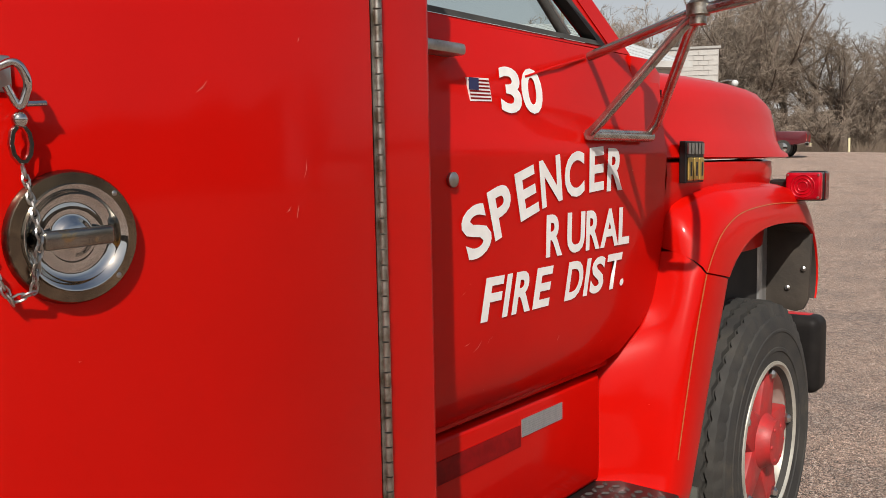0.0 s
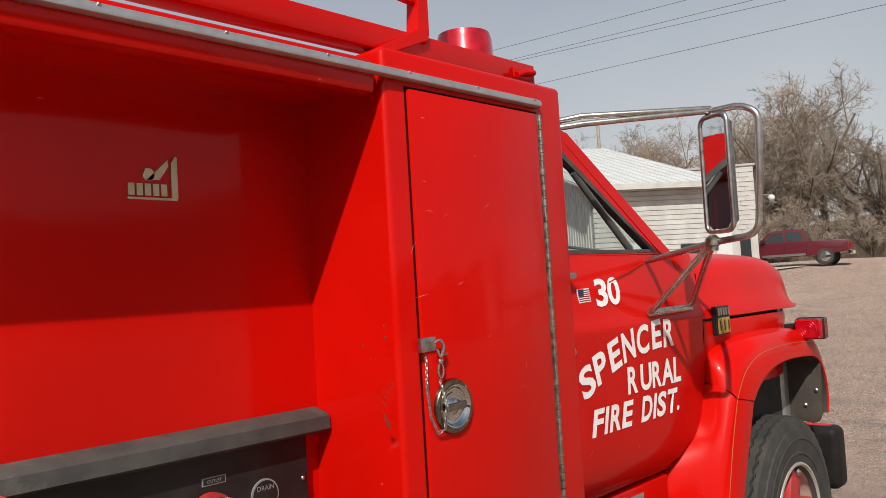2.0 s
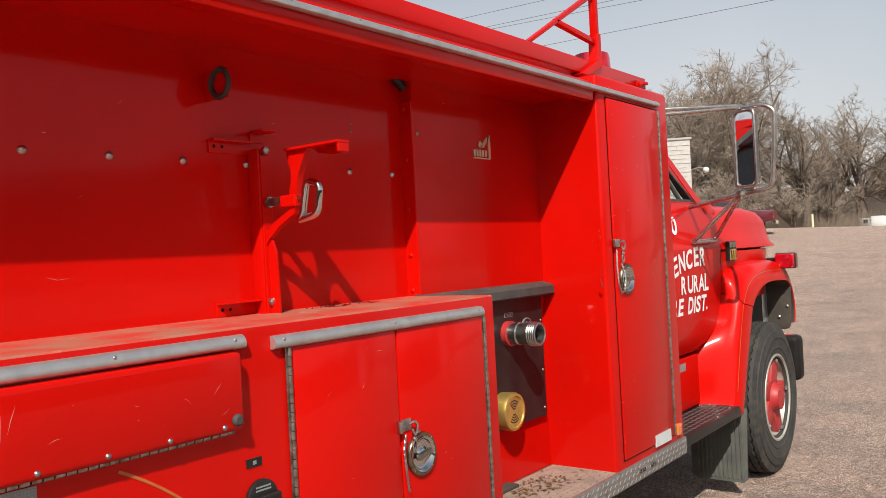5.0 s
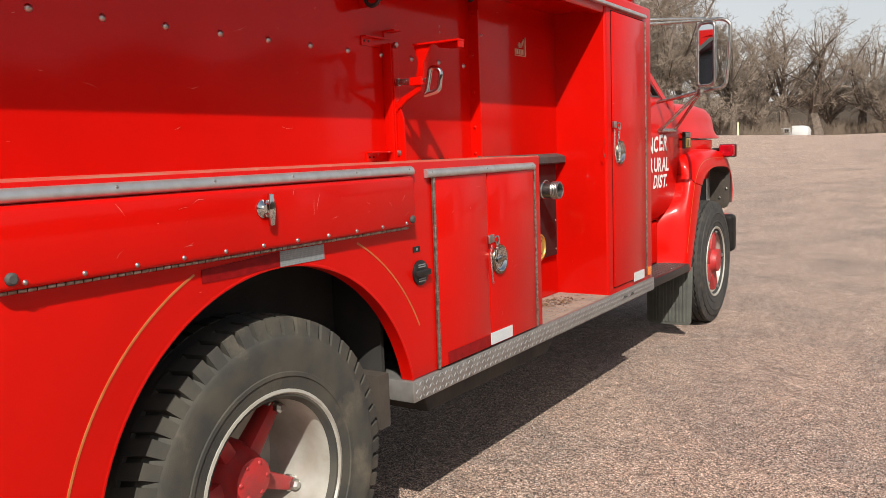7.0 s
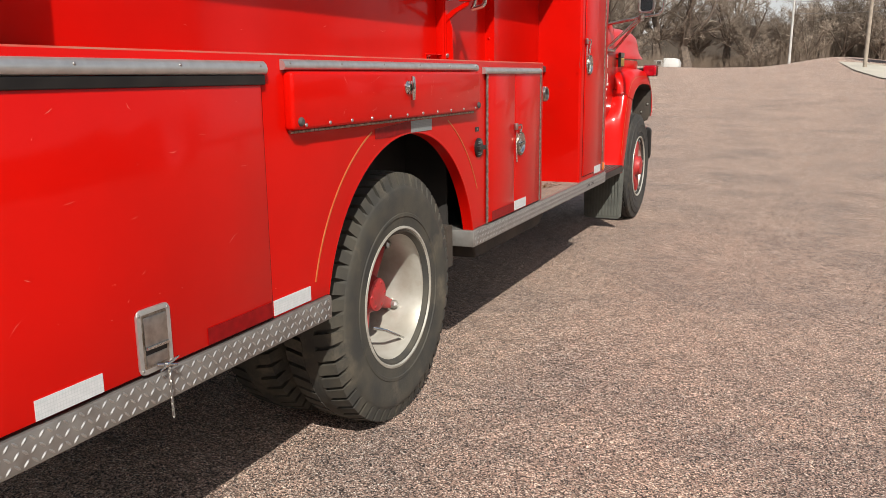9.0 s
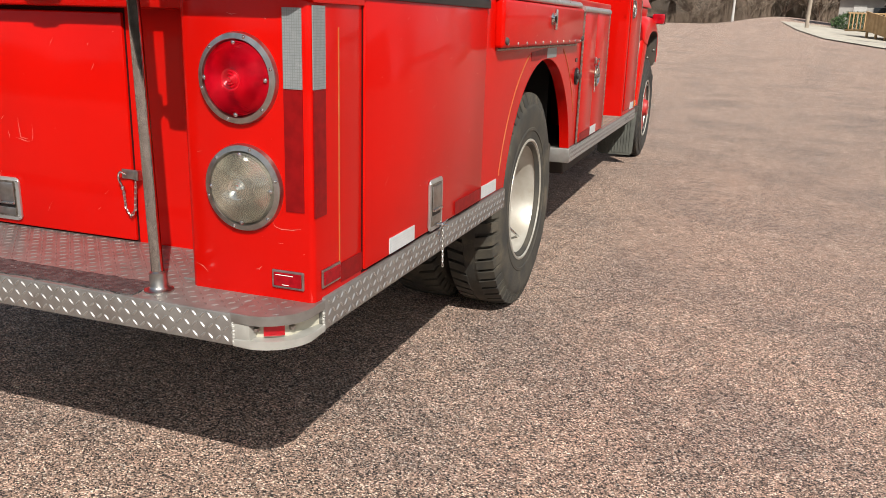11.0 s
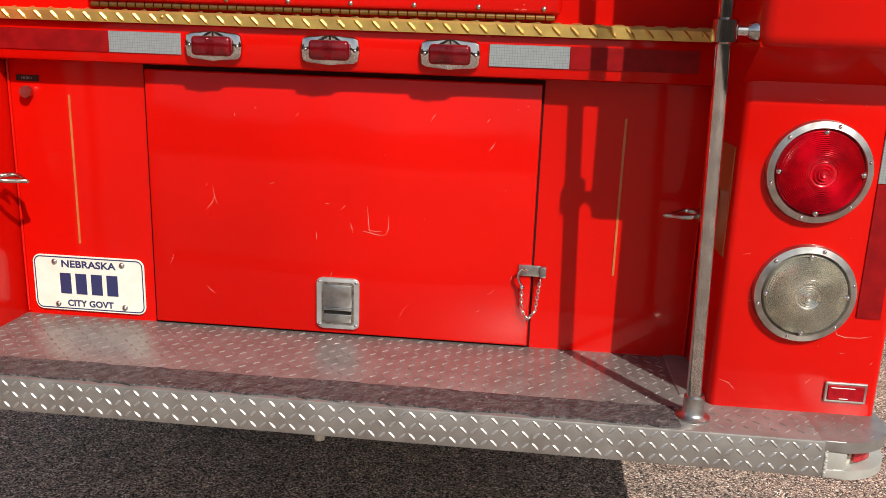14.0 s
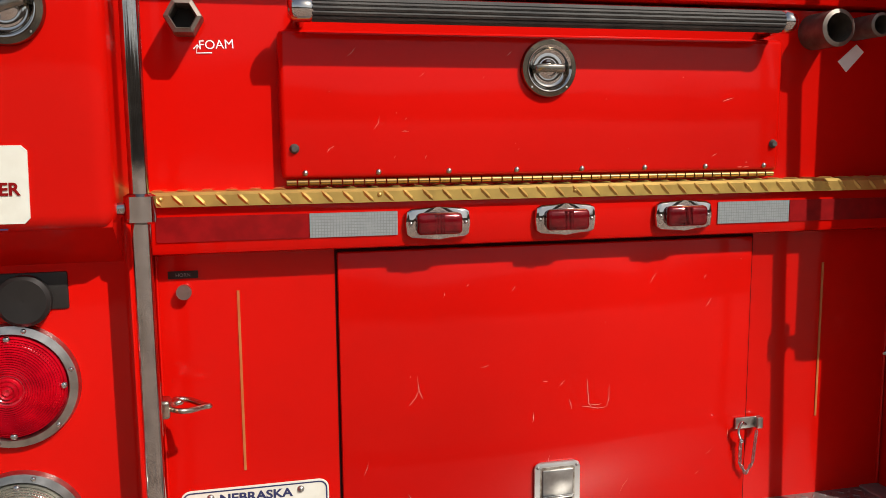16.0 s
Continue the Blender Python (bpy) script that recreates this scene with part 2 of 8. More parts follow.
TYRE = material("tyre_rubber", (0.024, 0.023, 0.022), rough=0.78, second=(0.040, 0.037, 0.032), scale=9, bump=0.12, bump_scale=220, stain=(0.075, 0.062, 0.044), stain_scale=4, stain_at=0.58)
TYRE_DUSTY = material("dusty_tyre_rubber", (0.034, 0.033, 0.029), rough=0.8, second=(0.062, 0.056, 0.042), scale=9, bump=0.12, bump_scale=220, stain=(0.115, 0.098, 0.070), stain_scale=4, stain_at=0.56)
RIM = material("painted_rim", (0.45, 0.44, 0.395), rough=0.38, metal=0.3, second=(0.35, 0.33, 0.28), scale=11, stain=(0.26, 0.17, 0.11), stain_scale=12, stain_at=0.66)
HUBRED = material("hub_red", (0.42, 0.02, 0.02), rough=0.5, second=(0.30, 0.03, 0.03), scale=16, stain=(0.12, 0.05, 0.04), stain_scale=10, stain_at=0.6, bump=0.1, bump_scale=60)
WHITE = material("white_vinyl", (0.80, 0.79, 0.77), rough=0.5, var=0.05, scale=30, stain=(0.62, 0.55, 0.52), stain_scale=60, stain_at=0.68)
TAPE_W = material("reflective_silver", (0.27, 0.295, 0.30), rough=0.38, metal=0.2, second=(0.235, 0.26, 0.265), scale=90, stain=(0.40, 0.41, 0.41), stain_scale=30, stain_at=0.64)
def grid_on(mat, step, line, dark):
    """The fine moulded grid of prismatic tape."""
    t = mat.node_tree
    b = t.nodes["Principled BSDF"]
    src = b.inputs["Base Color"].links[0].from_socket
    co, sp = t.nodes.new("ShaderNodeTexCoord"), t.nodes.new("ShaderNodeSeparateXYZ")
    t.links.new(co.outputs["Object"], sp.inputs["Vector"])
    ad = t.nodes.new("ShaderNodeMath")
    t.links.new(sp.outputs["X"], ad.inputs[0])
    t.links.new(sp.outputs["Y"], ad.inputs[1])
    hits = []
    for s_ in (ad.outputs[0], sp.outputs["Z"]):
        md, lt = t.nodes.new("ShaderNodeMath"), t.nodes.new("ShaderNodeMath")
        md.operation, md.inputs[1].default_value = "PINGPONG", step
        lt.operation, lt.inputs[1].default_value = "LESS_THAN", line
        t.links.new(s_, md.inputs[0])
        t.links.new(md.outputs[0], lt.inputs[0])
        hits.append(lt.outputs[0])
    mxm = t.nodes.new("ShaderNodeMath")
    mxm.operation = "MAXIMUM"
    t.links.new(hits[0], mxm.inputs[0])
    t.links.new(hits[1], mxm.inputs[1])
    mx = t.nodes.new("ShaderNodeMix")
    mx.data_type = "RGBA"
    t.links.new(mxm.outputs[0], mx.inputs["Factor"])
    t.links.new(src, mx.inputs["A"])
    mx.inputs["B"].default_value = (*dark, 1)
    t.links.new(mx.outputs["Result"], b.inputs["Base Color"])


grid_on(TAPE_W, 0.0030, 0.00045, (0.17, 0.19, 0.195))
SCRATCH = material("scratched_paint", (0.62, 0.16, 0.11), rough=0.6, second=(0.60, 0.30, 0.24), scale=60)
TAPE_P = material("reflective_white", (0.56, 0.575, 0.58), rough=0.40, second=(0.50, 0.52, 0.53), scale=50)
grid_on(TAPE_P, 0.0040, 0.00050, (0.44, 0.465, 0.475))
TAPE_R = material("reflective_red", (0.20, 0.004, 0.005), rough=0.4, var=0.15, scale=40)
LENS_R = material("red_lens", (0.52, 0.002, 0.014), rough=0.22, metal=0.35, coat=0.8, coat_rough=0.02, var=0.25, scale=26)
LENS_C = material("clear_lens", (0.60, 0.585, 0.51), rough=0.15, metal=0.85, coat=1.0, coat_rough=0.02, var=0.18, scale=14)
LENS_A = material("amber_lens", (0.62, 0.15, 0.02), rough=0.2, coat=1.0)
GLASS = bpy.data.materials.new("cab_glass")
GLASS.use_nodes = True
_t = GLASS.node_tree
_o = _t.nodes["Material Output"]
_mx, _tr, _gl = _t.nodes.new("ShaderNodeMixShader"), _t.nodes.new("ShaderNodeBsdfTransparent"), _t.nodes.new("ShaderNodeBsdfGlossy")
_fr = _t.nodes.new("ShaderNodeLayerWeight")
_pw = _t.nodes.new("ShaderNodeMath")
_pw.operation, _pw.inputs[1].default_value = "POWER", 4.0
_ma = _t.nodes.new("ShaderNodeMath")
_ma.operation, _ma.inputs[1].default_value, _ma.inputs[2].default_value = "MULTIPLY_ADD", 0.7, 0.05
_t.links.new(_fr.outputs["Facing"], _pw.inputs[0])
_t.links.new(_pw.outputs[0], _ma.inputs[0])
_tr.inputs["Color"].default_value = (0.86, 0.90, 0.88, 1)
_gl.inputs["Roughness"].default_value = 0.02
_t.links.new(_ma.outputs[0], _mx.inputs[0])
_t.links.new(_tr.outputs[0], _mx.inputs[1])
_t.links.new(_gl.outputs[0], _mx.inputs[2])
_t.links.new(_mx.outputs[0], _o.inputs["Surface"])
MIRROR = material("mirror_glass", (0.85, 0.87, 0.88), rough=0.02, metal=1.0)
DARK = material("near_black", (0.018, 0.017, 0.016), rough=0.8, second=(0.032, 0.028, 0.025), scale=6)
MUD = material("muddy_steel", (0.058, 0.045, 0.034), rough=0.85, second=(0.030, 0.025, 0.021), scale=5, bump=0.3, bump_scale=40)
CASTALU = material("cast_alu_painted", (0.42, 0.415, 0.385), rough=0.42, metal=0.25, second=(0.33, 0.325, 0.295), scale=16, stain=(0.26, 0.23, 0.19), stain_scale=26, stain_at=0.66)
DUST = material("road_dust", (0.31, 0.215, 0.16), rough=0.9, second=(0.22, 0.16, 0.125), scale=14, stain=(0.16, 0.13, 0.11), stain_scale=9, stain_at=0.60)
LITTER = material("dry_leaves", (0.20, 0.11, 0.05), rough=0.9, second=(0.10, 0.055, 0.03), scale=40)
FLAP = material("dusty_flap", (0.10, 0.105, 0.09), rough=0.8, second=(0.065, 0.068, 0.06), scale=7)
LENS_D = material("dark_red_lens", (0.13, 0.001, 0.004), rough=0.15, metal=0.3, coat=0.35, coat_rough=0.02, var=0.4, scale=30)
IVORY = material("ivory_casting", (0.54, 0.52, 0.42), rough=0.4, second=(0.45, 0.43, 0.34), scale=20, stain=(0.34, 0.30, 0.22), stain_scale=30, stain_at=0.68)
REFLEX = material("red_reflector", (0.27, 0.003, 0.008), rough=0.35, var=0.2, scale=60)
# polished plate whose reflection of the red body is put into its colour
REDDENED = material("reddened_plate", (0.36, 0.115, 0.030), rough=0.34, metal=0.25, second=(0.30, 0.085, 0.025), scale=9, stain=(0.22, 0.10, 0.04), stain_scale=25, stain_at=0.64)
NICKEL = material("worn_nickel", (0.58, 0.55, 0.47), rough=0.22, metal=1.0, second=(0.44, 0.39, 0.32), scale=45, rough_var=0.08)
INK = material("dark_ink", (0.02, 0.025, 0.09), rough=0.5)
PLATEW = material("plate_white", (0.68, 0.68, 0.60), rough=0.45, second=(0.62, 0.61, 0.53), scale=25)
GAP = material("door_gap", (0.03, 0.004, 0.004), rough=0.8)
ROAD = chip_seal("chip_seal_road", (0.412, 0.288, 0.226), (0.186, 0.133, 0.107), (0.78, 0.78, 0.80), (0.022, 0.018, 0.017))

for mat_, level in ((TAPE_R, 0.12), (REFLEX, 0.15), (HOLLOW_SHADE, 0.08), (GAP, 0.1), (BLACK, 0.3)):
    mat_.node_tree.nodes["Principled BSDF"].inputs["Specular IOR Level"].default_value = level


# ---- mesh helpers ----
def holder(parent):
    """A thing has parts and parts have pieces, and no deeper: past that the piece goes to its parent's own parent."""
    return parent.parent if parent and parent.parent and parent.parent.parent else parent


def part(name, bm, mat, parent=None, label="", smooth=None):
    """Link a bmesh (in world coordinates) as one mesh object, under a thing or a part where one is given."""
    if isinstance(bm, bpy.types.Mesh):
        me = bm
    else:
        me = bpy.data.meshes.new(name)
        bmesh.ops.recalc_face_normals(bm, faces=bm.faces)
        bm.to_mesh(me)
        bm.free()
    me.materials.append(mat)
    if smooth:
        me.shade_smooth()
        me.set_sharp_from_angle(angle=radians(smooth))
    ob = new(name, me)
    parent = holder(parent)
    if parent:
        ob.parent = parent
        if parent.type == "EMPTY":
            ob.matrix_parent_inverse = parent.matrix_basis.inverted()
    if label:
        ob["label"] = label
    return ob


def thing(name, at, label, category, group="", kind=""):
    ob = new(name)
    ob.location = at
    ob.empty_display_size = 0.2
    return tagged(ob, label, category, group, kind)


def box(x0, x1, y0, y1, z0, z1, bevel=0.0, seg=2, bm=None):
    out = bm or bmesh.new()
    tmp = bmesh.new()
    bmesh.ops.create_cube(tmp, size=1)
    for v in tmp.verts:
        v.co = Vector(((x0 + x1) / 2 + v.co.x * (x1 - x0), (y0 + y1) / 2 + v.co.y * (y1 - y0), (z0 + z1) / 2 + v.co.z * (z1 - z0)))
    if bevel:
        bmesh.ops.bevel(tmp, geom=list(tmp.edges), offset=bevel, segments=seg, affect="EDGES", profile=0.5)
    return merge(out, tmp)


def merge(out, tmp, m=None):
    if m is not None:
        bmesh.ops.transform(tmp, matrix=m, verts=tmp.verts)
    keep = [out.verts.new(v.co) for v in tmp.verts]
    tmp.verts.index_update()
    for f in tmp.faces:
        out.faces.new([keep[v.index] for v in f.verts])
    tmp.free()
    return out


def to3(axis, u, v, w):
    """(u, v) in the plane across axis, w along it: x -> (w, u, v), y -> (u, w, v), z -> (u, v, w)."""
    return Vector({"x": (w, u, v), "y": (u, w, v), "z": (u, v, w)}[axis])


def prism(pts, axis, a, b, bevel=0.0, bm=None):
    """A flat outline pushed from a to b along an axis."""
    out = bm or bmesh.new()
    tmp = bmesh.new()
    lo = [tmp.verts.new(to3(axis, u, v, a)) for u, v in pts]
    hi = [tmp.verts.new(to3(axis, u, v, b)) for u, v in pts]
    n = len(pts)
    tmp.faces.new(lo)
    tmp.faces.new(hi[::-1])
    for i in range(n):
        tmp.faces.new([lo[i], hi[i], hi[(i + 1) % n], lo[(i + 1) % n]])
    if bevel:
        rim = [e for e in tmp.edges if (e.verts[0] in hi) == (e.verts[1] in hi)]
        bmesh.ops.bevel(tmp, geom=rim, offset=bevel, segments=2, affect="EDGES", profile=0.5)
    bmesh.ops.triangulate(tmp, faces=[f for f in tmp.faces if len(f.verts) > 4])
    return merge(out, tmp)


def lathe(profile, centre, axis="x", seg=32, bm=None, arc=1.0, start=0.0):
    """profile: (radius, height along the axis)."""
    out = bm or bmesh.new()
    cx, cy, cz = centre
    rings = []
    for r, h in profile:
        ring = []
        for i in range(seg):
            a = start + 2 * math.pi * arc * i / seg
            u, v = r * math.cos(a), r * math.sin(a)
            p = to3(axis, u, v, h)
            ring.append(out.verts.new((cx + p.x, cy + p.y, cz + p.z)))
        rings.append(ring)
    for k in range(len(rings) - 1):
        for i in range(seg):
            j = (i + 1) % seg
            out.faces.new([rings[k][i], rings[k][j], rings[k + 1][j], rings[k + 1][i]])
    return out


def round_path(pts, radius, n=6):
    """A polyline with its corners rounded."""
    pts = [Vector(p) for p in pts]
    out = [pts[0]]
    for i in range(1, len(pts) - 1):
        p, a, b = pts[i], pts[i - 1], pts[i + 1]
        r = min(radius, (a - p).length * 0.45, (b - p).length * 0.45)
        s, e = p + (a - p).normalized() * r, p + (b - p).normalized() * r
        for k in range(n + 1):
            t = k / n
            out.append(s * (1 - t) ** 2 + p * 2 * t * (1 - t) + e * t ** 2)
    out.append(pts[-1])
    return out


def tube(pts, r, seg=10, bm=None, closed=False, caps=True):
    """A round bar along points; r is one radius or one for each point."""
    out = bm or bmesh.new()
    pts = [Vector(p) for p in pts]
    n = len(pts)
    rr = r if isinstance(r, (list, tuple)) else [r] * n
    up = None
    rings = []
    for i, p in enumerate(pts):
        if closed:
            d = pts[(i + 1) % n] - pts[i - 1]
        else:
            d = pts[min(i + 1, n - 1)] - pts[max(i - 1, 0)]
        d.normalize()
        if up is None:
            up = Vector((0, 0, 1)) if abs(d.z) < 0.9 else Vector((1, 0, 0))
        side = d.cross(up).normalized()
        up = side.cross(d).normalized()
        rings.append([out.verts.new(p + (side * math.cos(2 * math.pi * k / seg) + up * math.sin(2 * math.pi * k / seg)) * rr[i]) for k in range(seg)])
    for i in range(n if closed else n - 1):
        a, b = rings[i], rings[(i + 1) % n]
        for k in range(seg):
            out.faces.new([a[k], a[(k + 1) % seg], b[(k + 1) % seg], b[k]])
    if caps and not closed:
        out.faces.new(rings[0][::-1])
        out.faces.new(rings[-1])
    return out


def loft(rows, bm=None, close=False):
    """A skin through rows of points of equal length."""
    out = bm or bmesh.new()
    vs = [[out.verts.new(p) for p in row] for row in rows]
    for a, b in zip(vs, vs[1:]):
        for i in range(len(a) - (0 if close else 1)):
            j = (i + 1) % len(a)
            out.faces.new([a[i], a[j], b[j], b[i]])
    return out


def ball(c, r, bm=None, seg=10, squash=(1, 1, 1)):
    out = bm or bmesh.new()
    tmp = bmesh.new()
    bmesh.ops.create_uvsphere(tmp, u_segments=seg, v_segments=max(6, seg // 2 + 1), radius=r)
    return merge(out, tmp, Matrix.Translation(c) @ Matrix.Diagonal((*squash, 1)))


def disc(profile, centre, axis, seg=32, bm=None):
    """A lathe whose two ends run to the axis, so that it is closed."""
    p = [(0.0004, profile[0][1])] + list(profile) + [(0.0004, profile[-1][1])]
    return lathe(p, centre, axis, seg, bm)


def chain(pts, link=0.0085, wire=0.0014, bm=None):
    """Oval links, each turned against the next, along a line."""
    out = bm or bmesh.new()
    pts = [Vector(p) for p in pts]
    run = [0.0]
    for a, b in zip(pts, pts[1:]):
        run.append(run[-1] + (b - a).length)
    n = max(2, int(run[-1] / link))
    for i in range(n):
        s = run[-1] * (i + 0.5) / n
        k = max(j for j in range(len(run)) if run[j] <= s)
        k = min(k, len(pts) - 2)
        a, b = pts[k], pts[k + 1]
        d = (b - a).normalized()
        c = a + d * (s - run[k])
        side = d.cross(Vector((0, 0.7, 0.7)) if i % 2 else Vector((1, 0.2, 0))).normalized()
        loop = [c + d * (link * 0.78 * math.cos(q)) + side * (link * 0.42 * math.sin(q)) for q in [2 * math.pi * j / 8 for j in range(8)]]
        tube(loop, wire, 5, out, closed=True)
    return out


def letters(text, size, bold=0.0, shear=0.0, narrow=1.0):
    """The built-in font as a flat mesh, standing on the origin, centred across."""
    cu = bpy.data.curves.new("letters", "FONT")
    cu.body, cu.size, cu.offset, cu.shear, cu.align_x = text, size, bold, shear, "CENTER"
    cu.resolution_u = 4
    ob = bpy.data.objects.new("letters", cu)
    scene.collection.objects.link(ob)
    bpy.context.view_layer.update()
    me = bpy.data.meshes.new_from_object(ob)
    bpy.data.objects.remove(ob)
    me.materials.clear()
    for v in me.vertices:
        v.co.x *= narrow
    return me


RIGHT = Matrix(((0, 0, 1, 0), (1, 0, 0, 0), (0, 1, 0, 0), (0, 0, 0, 1)))   # reads on a face that looks to +x
REAR = Matrix(((1, 0, 0, 0), (0, 0, -1, 0), (0, 1, 0, 0), (0, 0, 0, 1)))   # reads on a face that looks to -y


def write_on(name, text, size, m, mat, parent, bold=0.0, shear=0.0, narrow=1.0, label=""):
    me = letters(text, size, bold, shear, narrow)
    me.transform(m)
    return part(name, me, mat, parent, label)


def rivets(places, r, axis, mat, parent, name="rivet", h=0.4):
    """Domed heads, each an object on one shared mesh."""
    bm = bmesh.new()
    prof = [(r, 0), (r * 0.92, r * h * 0.6), (r * 0.6, r * h * 1.4), (r * 0.05, r * h * 1.8)]
    lathe(prof, (0, 0, 0), "z", 10, bm)
    me = bpy.data.meshes.new(name)
    bm.to_mesh(me)
    bm.free()
    me.materials.append(mat)
    me.shade_smooth()
    turn = {"x": pose(0, 0, 0, 0, 90, 0), "y": pose(0, 0, 0, 90, 0, 0), "z": Matrix.Identity(4)}[axis]
    parent = holder(parent)
    for p in places:
        ob = new(name, me)
        ob.matrix_basis = Matrix.Translation(p) @ turn
        if parent:
            ob.parent = parent
            if parent.type == "EMPTY":
                ob.matrix_parent_inverse = parent.matrix_basis.inverted()


def lugs(u0, u1, v0, v1, pitch, place, mat, name, parent, size=0.020, wide=0.0055, high=0.0022, one_way=False):
    """The raised bars of tread plate, by turns one way and the other, joined into one mesh."""
    verts, faces = [], []
    nu, nv = max(1, int((u1 - u0) / pitch)), max(1, int((v1 - v0) / pitch))
    for i in range(nu):
        for j in range(nv):
            u, v = u0 + (i + 0.5) * (u1 - u0) / nu, v0 + (j + 0.5) * (v1 - v0) / nv
            a = radians(45 if (i + j) % 2 and not one_way else -45)
            c, s = math.cos(a), math.sin(a)
            k = len(verts)
            for du, dv, h in ((-size / 2, 0, 0), (-size * 0.25, -wide / 2, 0), (size * 0.25, -wide / 2, 0), (size / 2, 0, 0), (size * 0.25, wide / 2, 0), (-size * 0.25, wide / 2, 0), (-size * 0.28, 0, high), (size * 0.28, 0, high)):
                verts.append(place(u + du * c - dv * s, v + du * s + dv * c, h))
            faces += [(k, k + 1, k + 6), (k + 1, k + 2, k + 7, k + 6), (k + 2, k + 3, k + 7), (k + 3, k + 4, k + 7), (k + 4, k + 5, k + 6, k + 7), (k + 5, k, k + 6)]
    me = bpy.data.meshes.new(name)
    me.from_pydata(verts, [], faces)
    ob = part(name, me, mat, parent)
    ob["kind"] = "stuff"
    return ob


def ring_strip(r0, r1, a0, a1, cy, cz, x0, x1, n=24, bm=None):
    """A flat arc on a side panel, from angle a0 to a1."""
    out = bm or bmesh.new()
    rows = []
    for i in range(n + 1):
        a = a0 + (a1 - a0) * i / n
        c, s = math.cos(a), math.sin(a)
        rows.append([(x0, cy + r0 * c, cz + r0 * s), (x1, cy + r0 * c, cz + r0 * s), (x1, cy + r1 * c, cz + r1 * s), (x0, cy + r1 * c, cz + r1 * s)])
    return loft(rows, out, close=True)


def rounded(x0, x1, z0, z1, r, n=5):
    """The outline of a rectangle with round corners."""
    out = []
    for cx, cz, a0 in ((x1 - r, z1 - r, 0), (x0 + r, z1 - r, 90), (x0 + r, z0 + r, 180), (x1 - r, z0 + r, 270)):
        out += [(cx + r * math.cos(radians(a0 + 90 * k / n)), cz + r * math.sin(radians(a0 + 90 * k / n))) for k in range(n + 1)]
    return out


# ---- the fire truck: body ----
XS, XC, XW = -0.745, -1.96, -1.098         # right side, middle, back wall of the open side bay
XF = -1.045                                # the bay's forward panel, proud of the back wall
XL = 2 * XC - XS                           # left side
truck = thing("fire_truck", (XC, 0.0, 0.0), "red pumper fire truck with white door lettering, parked on gravel asphalt", "fire truck")


def arch(cy, cz, r, a0, a1, n=28):
    return [(cy + r * math.cos(a0 + (a1 - a0) * i / n), cz + r * math.sin(a0 + (a1 - a0) * i / n)) for i in range(n + 1)]


ARCH_Y, ARCH_Z, ARCH_R = -2.225, 0.520, 0.661
LOW, DECK, TOP = 0.679, 1.467, 2.32
# the lower side wall, with its round wheel opening
base_a = math.asin((LOW - ARCH_Z) / ARCH_R)
outline = [(-4.168, LOW)] + arch(ARCH_Y, ARCH_Z, ARCH_R, math.pi - base_a, base_a) + [(-0.512, LOW), (-0.512, DECK), (-4.168, DECK)]
side = part("side_panel", prism(outline, "x", XS - 0.03, XS, 0.006), RED, truck, "glossy red side panel with a round wheel opening", smooth=40)
part("side_panel", prism(outline, "x", XL, XL + 0.03, 0.006), RED, truck, smooth=40)
# rolled lip of the wheel opening
rows = []
for y, z in arch(ARCH_Y, ARCH_Z, ARCH_R, math.pi - base_a, base_a, 40):
    d = Vector((0, y - ARCH_Y, z - ARCH_Z)).normalized()
    rows.append([Vector((XS + h, y, z)) + d * k for h, k in ((-0.001, 0.008), (0.0008, 0.006), (0.0012, 0.002), (-0.0005, -0.002), (-0.05, -0.003))])
part("arch_lip", loft(rows), RED, side, smooth=60)
# deck over the side compartments, dusty on top
part("side_deck", box(XW - 0.01, XS - 0.002, -4.12, -0.514, DECK - 0.03, DECK + 0.003, 0.004), DUSTY, truck, "dusty red deck along the side bay")
part("side_deck", box(XL + 0.002, 2 * XC - XW + 0.01, -4.12, -0.514, DECK - 0.03, DECK + 0.003, 0.004), DUSTY, truck)
part("end_wall", box(XW, XS - 0.004, -0.537, -0.510, LOW, DECK, 0.003), RED, truck)
part("end_wall", box(XL + 0.004, 2 * XC - XW, -0.537, -0.510, LOW, DECK, 0.003), RED, truck)
# back wall of the bay: tank side, with a riveted flange and a forward panel
part("tank_wall", box(2 * XC - XW, XW, -4.15, -0.50, DECK - 0.02, 2.24), RED, truck, "glossy red back wall of the open side bay")
part("tank_wall", box(2 * XC - XF, XF, -0.514, 0.335, 1.38, 2.24), RED, truck)
part("flange", box(XW - 0.01, XF + 0.003, -0.526, -0.5145, DECK, 2.16, 0.003), RED, truck)
part("tank_core", box(XL + 0.35, XS - 0.35, -4.10, 0.9, 0.66, 1.45), DARK, truck)
rivets([(XF - 0.030, -0.526, z) for z in (1.49, 1.614, 1.777, 1.952, 2.135)], 0.009, "y", RED, truck, "bolt")
rivets([(XF, -0.492, 2.046)], 0.008, "x", HINGE, truck, "bolt")
rivets([(XW, -0.775, 2.062), (XW, -0.775, 2.036)], 0.005, "x", HINGE, truck, "bolt")
rivets([(XW, -0.578 - 0.2137 * i, 1.901) for i in range(17)], 0.012, "x", STEEL, truck, "bolt")
